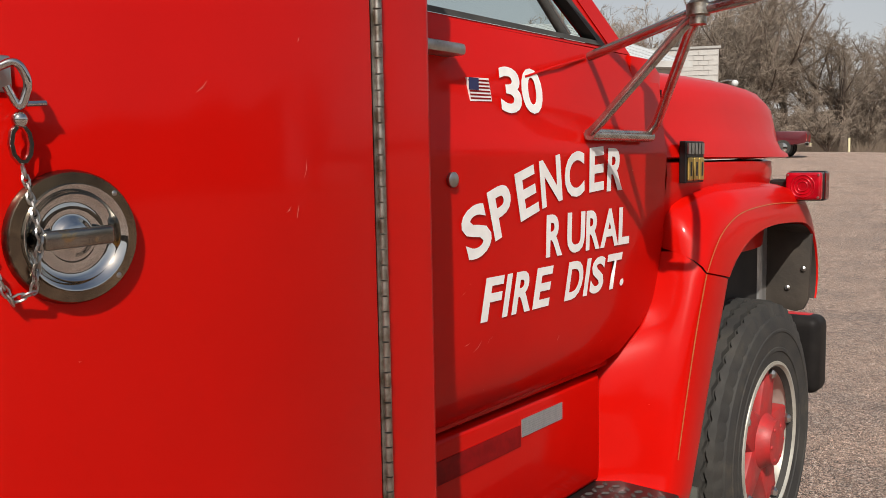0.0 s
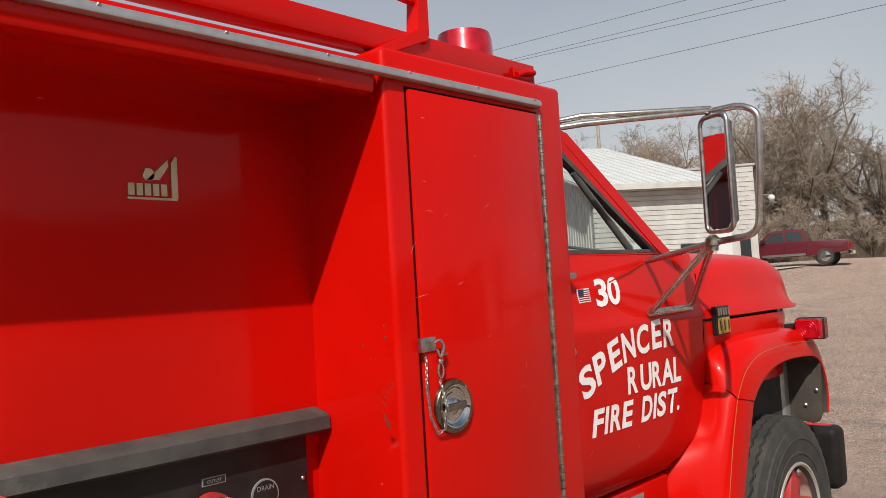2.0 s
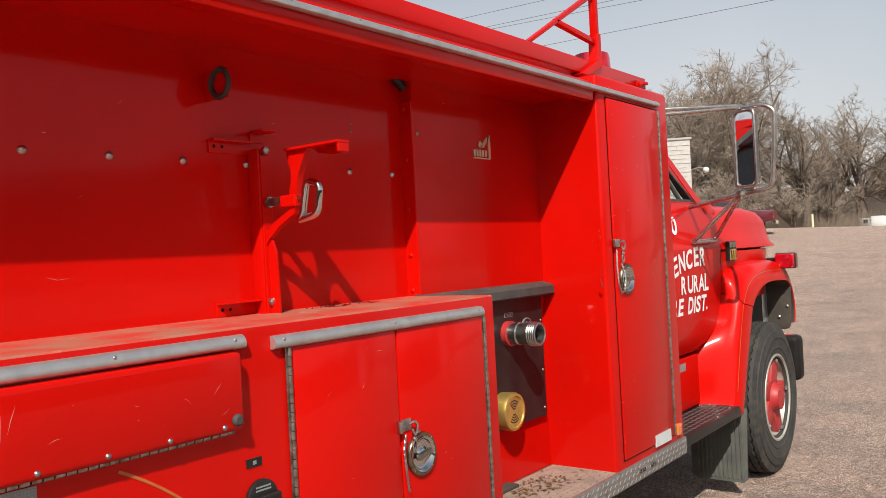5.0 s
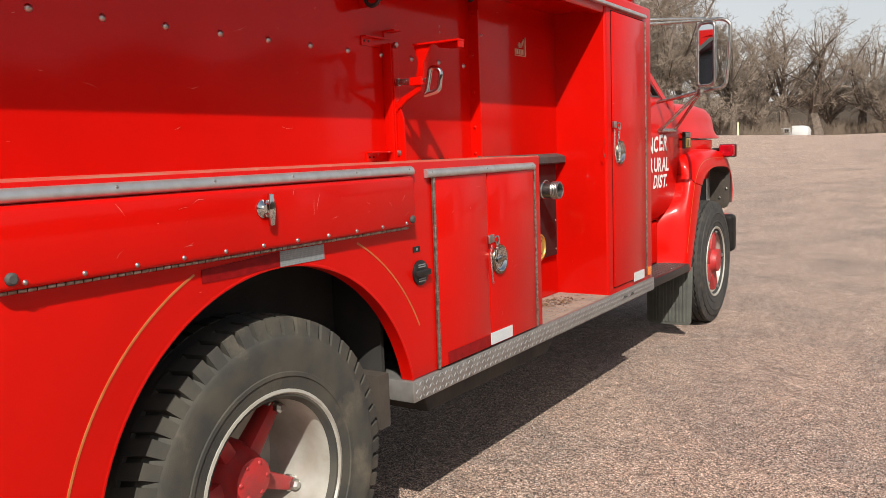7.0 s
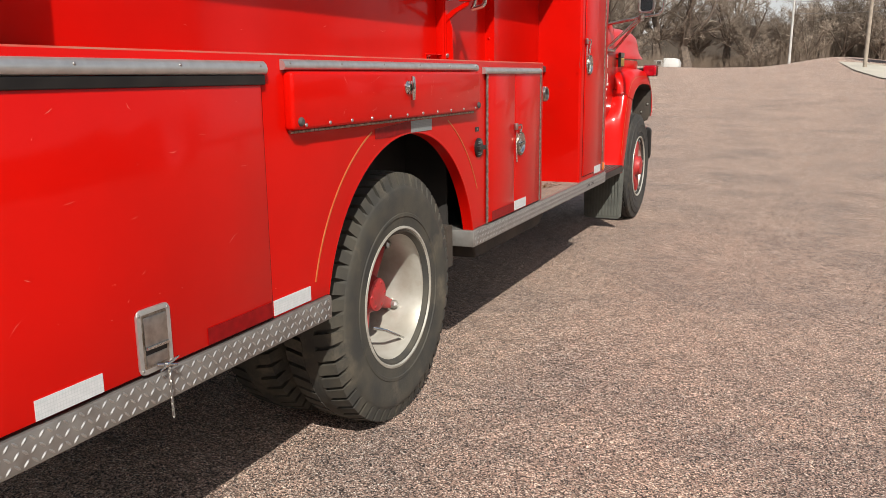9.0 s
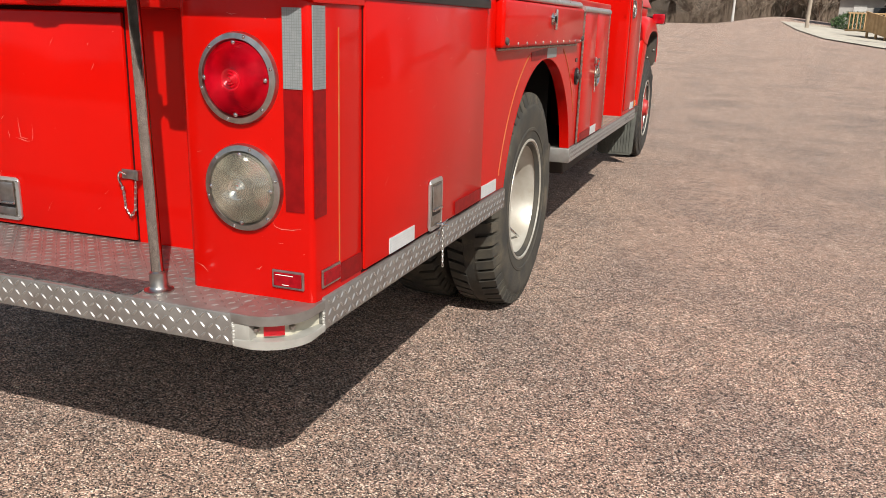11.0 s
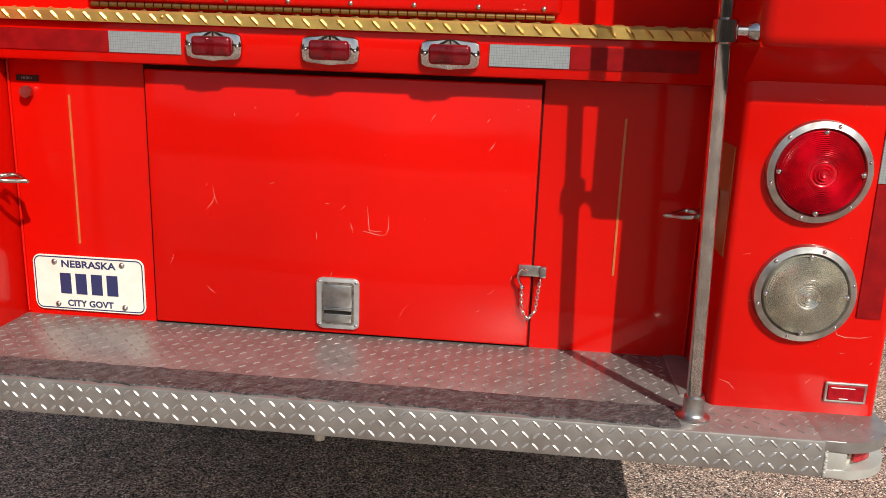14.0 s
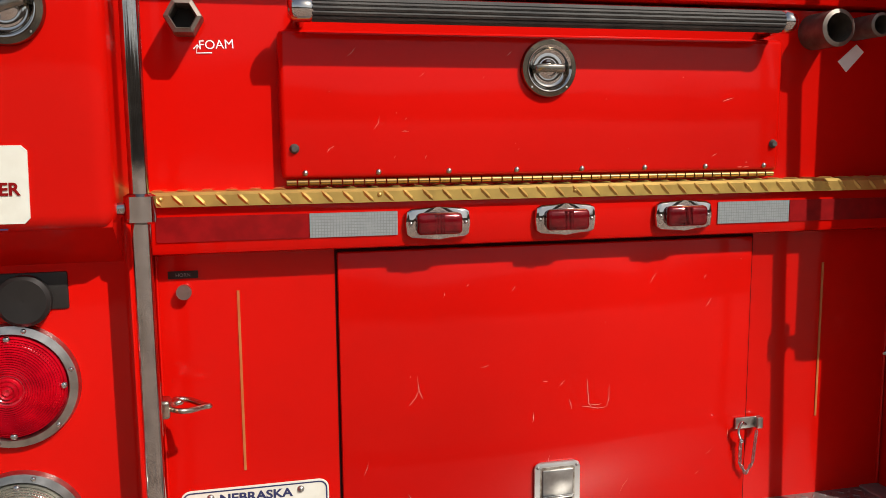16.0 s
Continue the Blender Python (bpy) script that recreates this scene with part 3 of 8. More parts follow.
# roof over the bay
part("bay_roof", box(XL + 0.004, XS - 0.004, -4.15, 0.30, 2.232, 2.26), RED, truck, "red ceiling of the side bay")
part("roof_edge", box(XS - 0.06, XS, -4.15, 0.30, 2.205, 2.288, 0.012), RED, truck, smooth=40)
part("roof_edge", box(XL, XL + 0.06, -4.15, 0.30, 2.205, 2.288, 0.012), RED, truck, smooth=40)
part("roof_top", box(XL + 0.05, XS - 0.05, -4.15, 0.30, 2.26, 2.284), RED, truck)


def rail(y0, y1, z, name="drip_rail", r=0.016):
    """Half-round aluminium drip rail with a lower flange and screw heads."""
    pts = [(XS + 0.001, z + r), (XS + 0.008, z + r * 0.95), (XS + 0.017, z + r * 0.5), (XS + 0.021, z - r * 0.1), (XS + 0.019, z - r * 0.75), (XS + 0.012, z - r), (XS + 0.001, z - r)]
    ob = part(name, prism(pts, "y", y0, y1), ALU, truck, "weathered aluminium drip rail", smooth=50)
    n = max(2, int((y1 - y0) / 0.24))
    rivets([(XS + 0.0185, y0 + 0.03 + (y1 - y0 - 0.06) * i / (n - 1), z + 0.005) for i in range(n)], 0.0045, "x", STEEL, ob, "screw")
    return ob


rail(-4.15, 0.930, 2.260, r=0.0125)
# tall cabinet behind the cab
part("tall_cabinet", box(XL, XS, 0.324, 1.058, 0.655, TOP + 0.004, 0.016, 3), RED, truck, "tall red cabinet behind the cab", smooth=40)


def piano_hinge(y, z0, z1, x=XS, name="piano_hinge"):
    """A long hinge of interleaved knuckles."""
    bm = bmesh.new()
    n = int((z1 - z0) / 0.022)
    for i in range(n):
        a, b = z0 + (z1 - z0) * i / n, z0 + (z1 - z0) * (i + 1) / n - 0.0025
        lathe([(0.0005, a), (0.0062, a), (0.0062, b), (0.0005, b)], (x + 0.003 + (0.001 if i % 2 else 0), y, 0), "z", 8, bm)
    box(x, x + 0.002, y - 0.011, y + 0.011, z0, z1, bm=bm)
    return part(name, bm, HINGE, truck, "rusty piano hinge", smooth=50)


def hinge_flat(y0, y1, z, name="piano_hinge", mat=HINGE, axis="y", x=XS):
    bm = bmesh.new()
    n = int((y1 - y0) / 0.022)
    for i in range(n):
        a, b = y0 + (y1 - y0) * i / n, y0 + (y1 - y0) * (i + 1) / n - 0.003
        if axis == "y":
            lathe([(0.0005, a), (0.006, a), (0.006, b), (0.0005, b)], (x + 0.004, 0, z), "y", 8, bm)
        else:
            lathe([(0.0005, a), (0.006, a), (0.006, b), (0.0005, b)], (0, x - 0.004, z), "x", 8, bm)
    return part(name, bm, mat, truck, "", smooth=50)


def flat_door(y0, y1, z0, z1, name="compartment_door", proud=0.010, bevel=0.006):
    part("door_gap", box(XS - 0.004, XS + 0.0012, y0 - 0.007, y1 + 0.007, z0 - 0.006, z1 + 0.006), GAP, truck)
    return part(name, box(XS - 0.01, XS + proud, y0, y1, z0, z1, bevel), RED, truck, "flat red compartment door", smooth=40)


def ring_latch(y, z, r, x=XS, turn=0.0, parent=None, axis="x"):
    """Chrome slam latch: a round dish with a screwed rim and a swinging D handle."""
    n = "recessed_latch"
    prof = [(0.0005, 0.010), (r * 0.14, 0.0095), (r * 0.24, 0.007), (r * 0.30, 0.002), (r * 0.36, 0.0012), (r * 0.44, 0.0030), (r * 0.50, 0.0014), (r * 0.58, 0.0016), (r * 0.68, 0.006), (r * 0.755, 0.0135), (r * 0.785, 0.0138), (r * 0.80, 0.0105)]
    rim = [(r * 0.795, 0.0100), (r * 0.88, 0.0098), (r * 0.955, 0.0097), (r * 0.98, 0.0075), (r, 0.0)]
    m = RIGHT if axis == "x" else REAR
    bm = lathe(prof, (0, 0, 0.001), "z", 40)
    bmesh.ops.transform(bm, matrix=Matrix.Translation((x, y, z) if axis == "x" else (y, x, z)) @ m, verts=bm.verts)
    dish = part(n, bm, CHROME, parent or truck, "round chrome slam latch", smooth=50)
    bm = lathe(rim, (0, 0, 0.001), "z", 40)
    bmesh.ops.transform(bm, matrix=Matrix.Translation((x, y, z) if axis == "x" else (y, x, z)) @ m, verts=bm.verts)
    part("bezel", bm, BEZEL, dish, "dark worn screwed rim", smooth=50)
    hb = box(-r * 0.54, r * 0.54, -r * 0.14, r * 0.14, 0.009, 0.020, 0.004)
    bmesh.ops.transform(hb, matrix=Matrix.Translation((x, y, z) if axis == "x" else (y, x, z)) @ m @ pose(0, 0, 0, 0, 0, turn), verts=hb.verts)
    part("handle", hb, TURNBAR, dish, "worn turning bar with brass showing through", smooth=50)
    pl = []
    for k in range(4):
        a = math.pi / 4 + k * math.pi / 2
        p = Vector((r * 0.885 * math.cos(a), r * 0.885 * math.sin(a), 0.0085))
        pl.append((Matrix.Translation((x, y, z) if axis == "x" else (y, x, z)) @ m) @ p)
    rivets(pl, r * 0.068, axis, STEEL, dish, "screw")
    return dish


def hasp(y, z, chain_pts, x=XS + 0.010):
    """Bent steel hasp with a swivel clip and a keeper chain."""
    bm = box(x - 0.002, x + 0.004, y - 0.030, y + 0.030, z - 0.017, z + 0.017, 0.002)
    box(x + 0.002, x + 0.016, y - 0.033, y - 0.018, z - 0.017, z + 0.017, 0.003, bm=bm)
    h = part("hasp", bm, STEEL, truck, "bent steel hasp", smooth=40)
    c = tube(round_path([(x + 0.012, y + 0.012, z + 0.003), (x + 0.02, y + 0.028, z + 0.012), (x + 0.022, y + 0.038, z - 0.008), (x + 0.016, y + 0.030, z - 0.035), (x + 0.014, y + 0.020, z - 0.012)], 0.012), 0.004, 8)
    ball((x + 0.014, y + 0.030, z - 0.042), 0.008, c)
    tube([(x + 0.012, y + 0.03, z - 0.028), (x + 0.014, y + 0.055, z - 0.026)], 0.003, 6, c)
    loop = [(x + 0.013, y + 0.03 + 0.009 * math.cos(q), z - 0.064 + 0.017 * math.sin(q)) for q in [2 * math.pi * j / 10 for j in range(10)]]
    tube(loop, 0.0034, 6, c, closed=True)
    part("snap_clip", c, CHROME, h, "chrome swivel snap clip", smooth=60)
    part("chain", chain(chain_pts), STEEL, h, "thin keeper chain", smooth=60)
    return h


# tall cabinet door, its latch and chain
flat_door(0.398, 0.918, 0.712, 2.230, "tall_door")
piano_hinge(0.932, 0.712, 2.230, XS + 0.004)
ring_latch(0.486, 1.466, 0.0665, XS + 0.010, turn=2)
X1 = XS + 0.016
hasp(0.408, 1.620, [(X1, 0.398, 1.592), (X1, 0.396, 1.52), (X1, 0.404, 1.45), (X1 + 0.003, 0.421, 1.412), (X1 + 0.01, 0.439, 1.418), (X1 + 0.012, 0.448, 1.468), (X1, 0.441, 1.535)])
part("reflector_patch", box(XS + 0.008, XS + 0.0125, 0.70, 0.872, 0.700, 0.752), TAPE_P, truck, "white reflective sticker")
part("marker_lamp", box(XS - 0.002, XS + 0.018, 0.945, 0.995, 0.702, 0.755, 0.006), LENS_A, truck, "amber side marker lamp", smooth=40)

# double doors forward of the wheel
part("door_gap", box(XS - 0.004, XS + 0.0012, -1.414, -0.584, 0.680, 1.416), GAP, truck)
for y0, y1 in ((-1.406, -1.021), (-1.016, -0.594)):
    part("compartment_door", box(XS - 0.01, XS + 0.010, y0, y1, 0.684, 1.410, 0.006), RED, truck, "flat red compartment door", smooth=40)
piano_hinge(-1.415, 0.684, 1.408, XS + 0.004)
piano_hinge(-0.583, 0.684, 1.408, XS + 0.004)
rail(-1.467, -0.592, 1.424)
ring_latch(-0.940, 1.042, 0.064, XS + 0.010, turn=8)
hasp(-1.008, 1.136, [(X1, -1.006, 1.108), (X1, -1.016, 1.068), (X1, -1.011, 1.008), (X1 + 0.002, -1.006, 0.950)])
part("reflector_patch", box(XS + 0.008, XS + 0.0125, -1.024, -0.838, 0.690, 0.740), TAPE_P, truck, "white reflective sticker")
part("reflector_tape", box(XS + 0.008, XS + 0.0122, -1.36, -1.030, 0.688, 0.735), TAPE_R, truck)

# drop-down locker over the wheel
locker = part("drop_door", box(XS - 0.004, XS + 0.036, -3.078, -1.577, 1.243, 1.418, 0.012, 3), RED, truck, "shallow red drop-down locker door", smooth=45)
hinge_flat(-3.06, -1.585, 1.237)
rail(-3.09, -1.552, 1.438)
rivets([(XS + 0.036, -3.014 + 0.1378 * i, 1.257) for i in range(11)], 0.0065, "x", STEEL, locker, "screw")
for y in (-3.044, -1.602):
    part("bumper_knob", disc([(0.014, 0), (0.014, 0.006), (0.009, 0.011)], (XS + 0.035, y, 1.268), "x", 16), RUBBER, locker, smooth=40)
th = part("t_handle", disc([(0.026, 0), (0.026, 0.005), (0.016, 0.009), (0.012, 0.016)], (XS + 0.035, -2.320, 1.359), "x", 20), CHROME, locker, "chrome lift handle", smooth=45)
part("handle", prism([(-2.312, 1.311), (-2.296, 1.311), (-2.292, 1.352), (-2.294, 1.399), (-2.310, 1.401), (-2.316, 1.352)], "x", XS + 0.045, XS + 0.058, 0.004), CHROME, th, smooth=40)
part("reflector_patch", box(XS - 0.002, XS + 0.0025, -2.229, -2.036, 1.182, 1.228), TAPE_W, truck, "silver reflective sticker")
part("reflector_tape", prism([(-2.52, 1.177), (-2.40, 1.177), (-2.32, 1.182), (-2.23, 1.186), (-2.23, 1.228), (-2.52, 1.214)], "x", XS - 0.002, XS + 0.0022), TAPE_R, truck)
# gold striping round the wheel opening
for a0, a1, rp in ((radians(115), radians(163), 0.755), (radians(27), radians(63), 0.778)):
    part("pinstripe", ring_strip(rp - 0.003, rp + 0.003, a0, a1, ARCH_Y, ARCH_Z, XS - 0.001, XS + 0.002), GOLD, truck, "faded gold pinstripe")
part("pinstripe", box(XS - 0.001, XS + 0.002, -4.330, -4.326, 0.745, 1.310), GOLD, truck)
# fuel cap and its tag
cap = part("fuel_cap", disc([(0.046, 0), (0.046, 0.008), (0.041, 0.012)], (XS, -1.518, 1.066), "x", 24), BLACK, truck, "black screw fuel cap", smooth=40)
part("grip", box(XS + 0.010, XS + 0.026, -1.562, -1.474, 1.055, 1.077, 0.005), BLACK, cap)
for dz in (0.022, 0.030, -0.022, -0.030):
    part("print_line", box(XS + 0.0122, XS + 0.0128, -1.541, -1.496, 1.064 + dz, 1.068 + dz), TAPE_W, cap)
part("name_tag", box(XS, XS + 0.003, -1.556, -1.511, 1.143, 1.164, 0.001), BLACK, truck, "small black data tag")
part("tag_mark", box(XS + 0.0031, XS + 0.0036, -1.538, -1.528, 1.149, 1.158), TAPE_W, truck)

# rear side door
flat_door(-4.197, -3.192, 0.688, 1.390, "rear_side_door", 0.008)
rail(-4.212, -3.176, 1.428, r=0.019)
part("rail_gasket", box(XS + 0.002, XS + 0.014, -4.208, -3.180, 1.380, 1.408, 0.003), BLACK, truck, "black rubber gasket under the rail")
part("reflector_patch", box(XS + 0.006, XS + 0.0105, -4.040, -3.856, 0.692, 0.737), TAPE_P, truck, "white reflective sticker")
part("reflector_tape", box(XS - 0.002, XS + 0.0025, -4.322, -4.203, 0.690, 0.740), TAPE_R, truck)
part("reflector_patch", box(XS - 0.002, XS + 0.0025, -3.180, -2.980, 0.688, 0.735), TAPE_P, truck, "white reflective sticker")
part("reflector_tape", box(XS + 0.006, XS + 0.0102, -3.49, -3.20, 0.692, 0.738), TAPE_R, truck)


def paddle_latch(m, parent=None):
    """A sheet-steel paddle latch in a pressed frame, drawn flat and then put in place."""
    bm = prism(rounded(-0.056, 0.056, -0.082, 0.082, 0.014), "z", 0, 0.007, 0.003)
    fr = bmesh.new()
    merge(fr, bm)
    bmesh.ops.transform(fr, matrix=m, verts=fr.verts)
    p = part("paddle_latch", fr, ALU, parent or truck, "scuffed steel paddle latch", smooth=40)
    for nm, bx, mt in (("recess", prism(rounded(-0.043, 0.043, -0.069, 0.069, 0.006), "z", 0.006, 0.0074, 0.0005), HINGE), ("slot", box(-0.036, 0.036, -0.034, -0.014, 0.0073, 0.0080), BLACK),
                       ("paddle", box(-0.038, 0.038, -0.012, 0.062, 0.007, 0.0125, 0.003), STEEL), ("paddle_lip", box(-0.038, 0.038, -0.020, -0.011, 0.0075, 0.0165, 0.002), POLISHED),
                       ("dish", box(-0.036, 0.036, -0.062, -0.034, 0.007, 0.0098, 0.002), STEEL)):
        bmesh.ops.transform(bx, matrix=m, verts=bx.verts)
        part(nm, bx, mt, p, smooth=40)
    rivets([m @ Vector((sx * 0.048, sz * 0.070, 0.007)) for sx in (-1, 1) for sz in (-1, 1)], 0.004, "x" if abs(m[0][2]) > 0.5 else "y", STEEL, p, "screw")
    return p


paddle_latch(Matrix.Translation((XS + 0.009, -3.689, 0.771)) @ RIGHT)
part("chain", chain([(XS + 0.03, -3.666, 0.70), (XS + 0.035, -3.671, 0.64), (XS + 0.035, -3.668, 0.56)]), STEEL, truck, "short hanging chain", smooth=60)
tw = tube([(XS + 0.02, -3.696, 0.706), (XS + 0.04, -3.646, 0.694)], 0.004, 6)
tube([(XS + 0.03, -3.696, 0.690), (XS + 0.035, -3.636, 0.712)], 0.003, 6, tw)
ball((XS + 0.03, -3.671, 0.70), 0.009, tw)
part("snap_clip", tw, CHROME, truck, smooth=60)

# tread-plate steps along the side
XP = XS + 0.010
for y0, y1, z0, z1 in ((-1.598, 1.062, 0.596, 0.677), (-4.42, -2.866, 0.596, 0.678)):
    part("side_step", box(XW - 0.05, XP, y0, y1, z0, z1, 0.006), PLATE, truck, "diamond tread-plate step edge", smooth=40)
    lugs(y0 + 0.01, y1 - 0.01, z0 + 0.003, z1 - 0.003, 0.0215, lambda u, v, h: (XP + h, u, v), LUG, "tread_lug", truck, 0.022, 0.0062, 0.0024)
lugs(-0.508, 0.32, XF + 0.01, XP - 0.01, 0.0265, lambda u, v, h: (v, u, 0.678 + h), TOPLUG, "tread_lug", truck)
part("step_dust", box(XF, XP - 0.012, -0.508, 0.322, 0.6772, 0.6782), DUST, truck, "tan road dust on the step")["kind"] = "stuff"
rl = random.Random(12)
vs, fs = [], []
for _ in range(130):
    cx, cy, q = rl.gauss(-0.93, 0.05), rl.gauss(0.02, 0.11), rl.uniform(0, 6.28)
    ln, w, z = rl.uniform(0.006, 0.02), rl.uniform(0.002, 0.006), 0.6805 + rl.uniform(0, 0.004)
    k = len(vs)
    vs += [(cx - ln * math.cos(q), cy - ln * math.sin(q), z), (cx + w * math.sin(q), cy - w * math.cos(q), z + rl.uniform(0, 0.004)), (cx + ln * math.cos(q), cy + ln * math.sin(q), z), (cx - w * math.sin(q), cy + w * math.cos(q), z + rl.uniform(0, 0.004))]
    fs.append((k, k + 1, k + 2, k + 3))
me = bpy.data.meshes.new("leaf_litter")
me.from_pydata(vs, [], fs)
part("leaf_litter", me, LITTER, truck, "dry brown leaf litter")["kind"] = "stuff"
for y in (0.55, 0.66):
    part("step_slot", box(XP - 0.004, XP + 0.0012, y - 0.03, y + 0.03, 0.628, 0.643), BLACK, truck)

# pump panel between the cabinets
part("pump_recess", box(XF - 0.20, XF - 0.010, -0.52, 0.33, 0.678, 1.40), RED, truck)
panel = part("pump_panel", box(XF - 0.02, XF + 0.015, -0.52, 0.272, 0.905, 1.422, 0.003), BLACK, truck, "black pump panel with hose outlets")
part("panel_hood", prism([(XF - 0.02, 1.478), (-1.006, 1.464), (-0.990, 1.455), (-0.988, 1.424), (-1.002, 1.416), (XF - 0.02, 1.420)], "y", -0.53, 0.318, 0.004), RUBBER, panel, "dusty black rubber-covered hood", smooth=40)
part("tag_plate", box(XF + 0.015, XF + 0.017, -0.020, 0.040, 1.346, 1.364), TAPE_W, panel)
part("tag_face", box(XF + 0.0172, XF + 0.018, -0.017, 0.037, 1.3485, 1.3615), BLACK, panel)
write_on("outlet_word", "OUTLET", 0.010, Matrix.Translation((XF + 0.0185, 0.010, 1.3515)) @ RIGHT, TAPE_W, panel)
outlet = part("hose_outlet", lathe([(0.047, 0.0), (0.047, 0.010), (0.041, 0.014), (0.040, 0.040), (0.045, 0.044), (0.046, 0.060), (0.041, 0.064), (0.041, 0.105), (0.046, 0.109), (0.046, 0.150), (0.040, 0.153), (0.036, 0.150), (0.034, 0.06), (0.001, 0.06)], (XF + 0.015, -0.004, 1.282), "x", 32), STEEL, panel, "chromed hose outlet with a coupling ring", smooth=35)
for k in range(4):
    part("thread", lathe([(0.0458, 0.112 + 0.009 * k), (0.0482, 0.1155 + 0.009 * k), (0.0458, 0.119 + 0.009 * k)], (XF + 0.015, -0.004, 1.282), "x", 28), STEEL, outlet, smooth=40)
part("bore", disc([(0.034, 0.062), (0.034, 0.063)], (XF + 0.015, -0.004, 1.282), "x", 24), IVORY, outlet)
part("painted_flange", disc([(0.050, 0), (0.050, 0.022)], (XF + 0.015, -0.004, 1.282), "x", 28), HUBRED, outlet, smooth=40)
dr = part("drain_knob", disc([(0.038, 0), (0.038, 0.004)], (XF + 0.015, 0.142, 1.294), "x", 24), TAPE_W, panel, "round drain dial")
part("dial_face", disc([(0.034, 0), (0.034, 0.001)], (XF + 0.0195, 0.142, 1.294), "x", 24), BLACK, dr)
write_on("drain_word", "DRAIN", 0.016, Matrix.Translation((XF + 0.0215, 0.142, 1.306)) @ RIGHT, TAPE_W, dr)
dr = part("drain_knob", disc([(0.038, 0), (0.038, 0.004)], (XF + 0.015, -0.300, 1.284), "x", 24), TAPE_W, panel)
part("dial_face", disc([(0.034, 0), (0.034, 0.001)], (XF + 0.0195, -0.300, 1.284), "x", 24), BLACK, dr)
rivets([(XF + 0.015, y, z) for y in (0.256, -0.2) for z in (0.94, 1.10, 1.310)], 0.006, "x", STEEL, panel, "screw")
intake = part("intake_cap", lathe([(0.072, 0.0), (0.074, 0.02), (0.076, 0.055), (0.072, 0.066), (0.062, 0.068), (0.060, 0.062), (0.001, 0.060)], (XF + 0.010, -0.07, 0.984), "x", 36), BRASS, panel, "brass suction intake with a slotted strainer", smooth=35)
st = bmesh.new()
for a in (radians(45), radians(225)):
    for r0, r1 in ((0.010, 0.015), (0.020, 0.025), (0.030, 0.035), (0.040, 0.045), (0.050, 0.055)):
        ring_strip(r0, r1, a, a + radians(88), -0.07, 0.984, XF + 0.0702, XF + 0.0715, 8, st)
part("strainer_slots", st, BLACK, intake)
part("kick_plate", box(XF - 0.010, XF + 0.05, -0.505, -0.03, 0.678, 0.691, 0.003), MUD, truck, "dusty kick plate")

# maker's emblem on the bay wall: plain shapes
em = bmesh.new()
ex = XF - 0.0005
prism([(-0.205, 1.963), (-0.088, 1.963), (-0.088, 1.968), (-0.205, 1.968)], "x", ex, ex + 0.004, bm=em)
prism([(-0.103, 1.968), (-0.088, 1.968), (-0.088, 2.058), (-0.092, 2.062), (-0.103, 2.045)], "x", ex, ex + 0.006, bm=em)
prism([(-0.162, 2.005), (-0.110, 2.052), (-0.109, 2.038), (-0.130, 2.008)], "x", ex, ex + 0.005, bm=em)
prism([(-0.168, 2.017 + 0.0)] + [(-0.156 + 0.014 * math.cos(q), 2.018 + 0.014 * math.sin(q)) for q in [2 * math.pi * j / 12 for j in range(5, 17)]], "x", ex, ex + 0.005, bm=em)
for k in range(5):
    y = -0.203 + 0.019 * k
    prism([(y, 1.972), (y + 0.014, 1.972), (y + 0.014, 1.998), (y, 1.998)], "x", ex, ex + 0.004, bm=em)
bmesh.ops.translate(em, vec=(0, 0.048, 0.015), verts=em.verts)
part("emblem", em, EMBLEM, truck, "small brass maker's emblem")

# black eye ring on a bent tab
rt = part("eye_tab", box(XW, XW + 0.100, -1.352, -1.347, 2.068, 2.150, 0.002), RED, truck)
part("eye_ring", lathe([(0.030, -0.004), (0.040, -0.008), (0.046, 0.0), (0.040, 0.008), (0.030, 0.004), (0.030, -0.004)], (XW + 0.072, -1.356, 2.108), "y", 24), RUBBER, rt, "black rubber eye ring", smooth=60)
part("light_tip", tube([(XW + 0.020, -0.575, 2.250), (XW + 0.030, -0.530, 2.205)], 0.016, 10), BLACK, truck, smooth=50)

# hose clamp bracket on the deck
YC = -1.195                                # the bracket stands out from the wall in this plane
clamp = part("hose_clamp", box(XW, XW + 0.046, YC - 0.022, YC + 0.018, DECK, 1.945, 0.003), RED, truck, "red steel hose clamp bracket", smooth=40)
part("flange", box(XW + 0.046, XW + 0.052, YC - 0.016, YC + 0.020, DECK, 1.925, 0.002), RED, clamp)
part("gusset", prism([(XW + 0.052, DECK + 0.003), (XW + 0.088, DECK + 0.003), (XW + 0.084, 1.640), (XW + 0.070, 1.680), (XW + 0.052, 1.690)], "y", YC - 0.004, YC + 0.004, 0.001), RED, clamp)
foot = part("foot", box(XW, XW + 0.006, -1.352, YC + 0.02, DECK + 0.004, 1.512, 0.001), RED, clamp)
part("foot_lip", box(XW + 0.006, XW + 0.034, -1.352, YC - 0.022, 1.506, 1.512, 0.001), RED, clamp)
part("foot_bolt", disc([(0.012, 0), (0.012, 0.010), (0.005, 0.014)], (XW + 0.052, YC - 0.004, 1.503), "x", 6), STEEL, clamp)
tab = part("wall_tab", box(XW, XW + 0.006, -1.352, YC + 0.01, 1.928, 1.966, 0.001), RED, clamp)
part("tab_lip", box(XW + 0.006, XW + 0.030, -1.352, YC - 0.022, 1.960, 1.966, 0.001), RED, clamp)
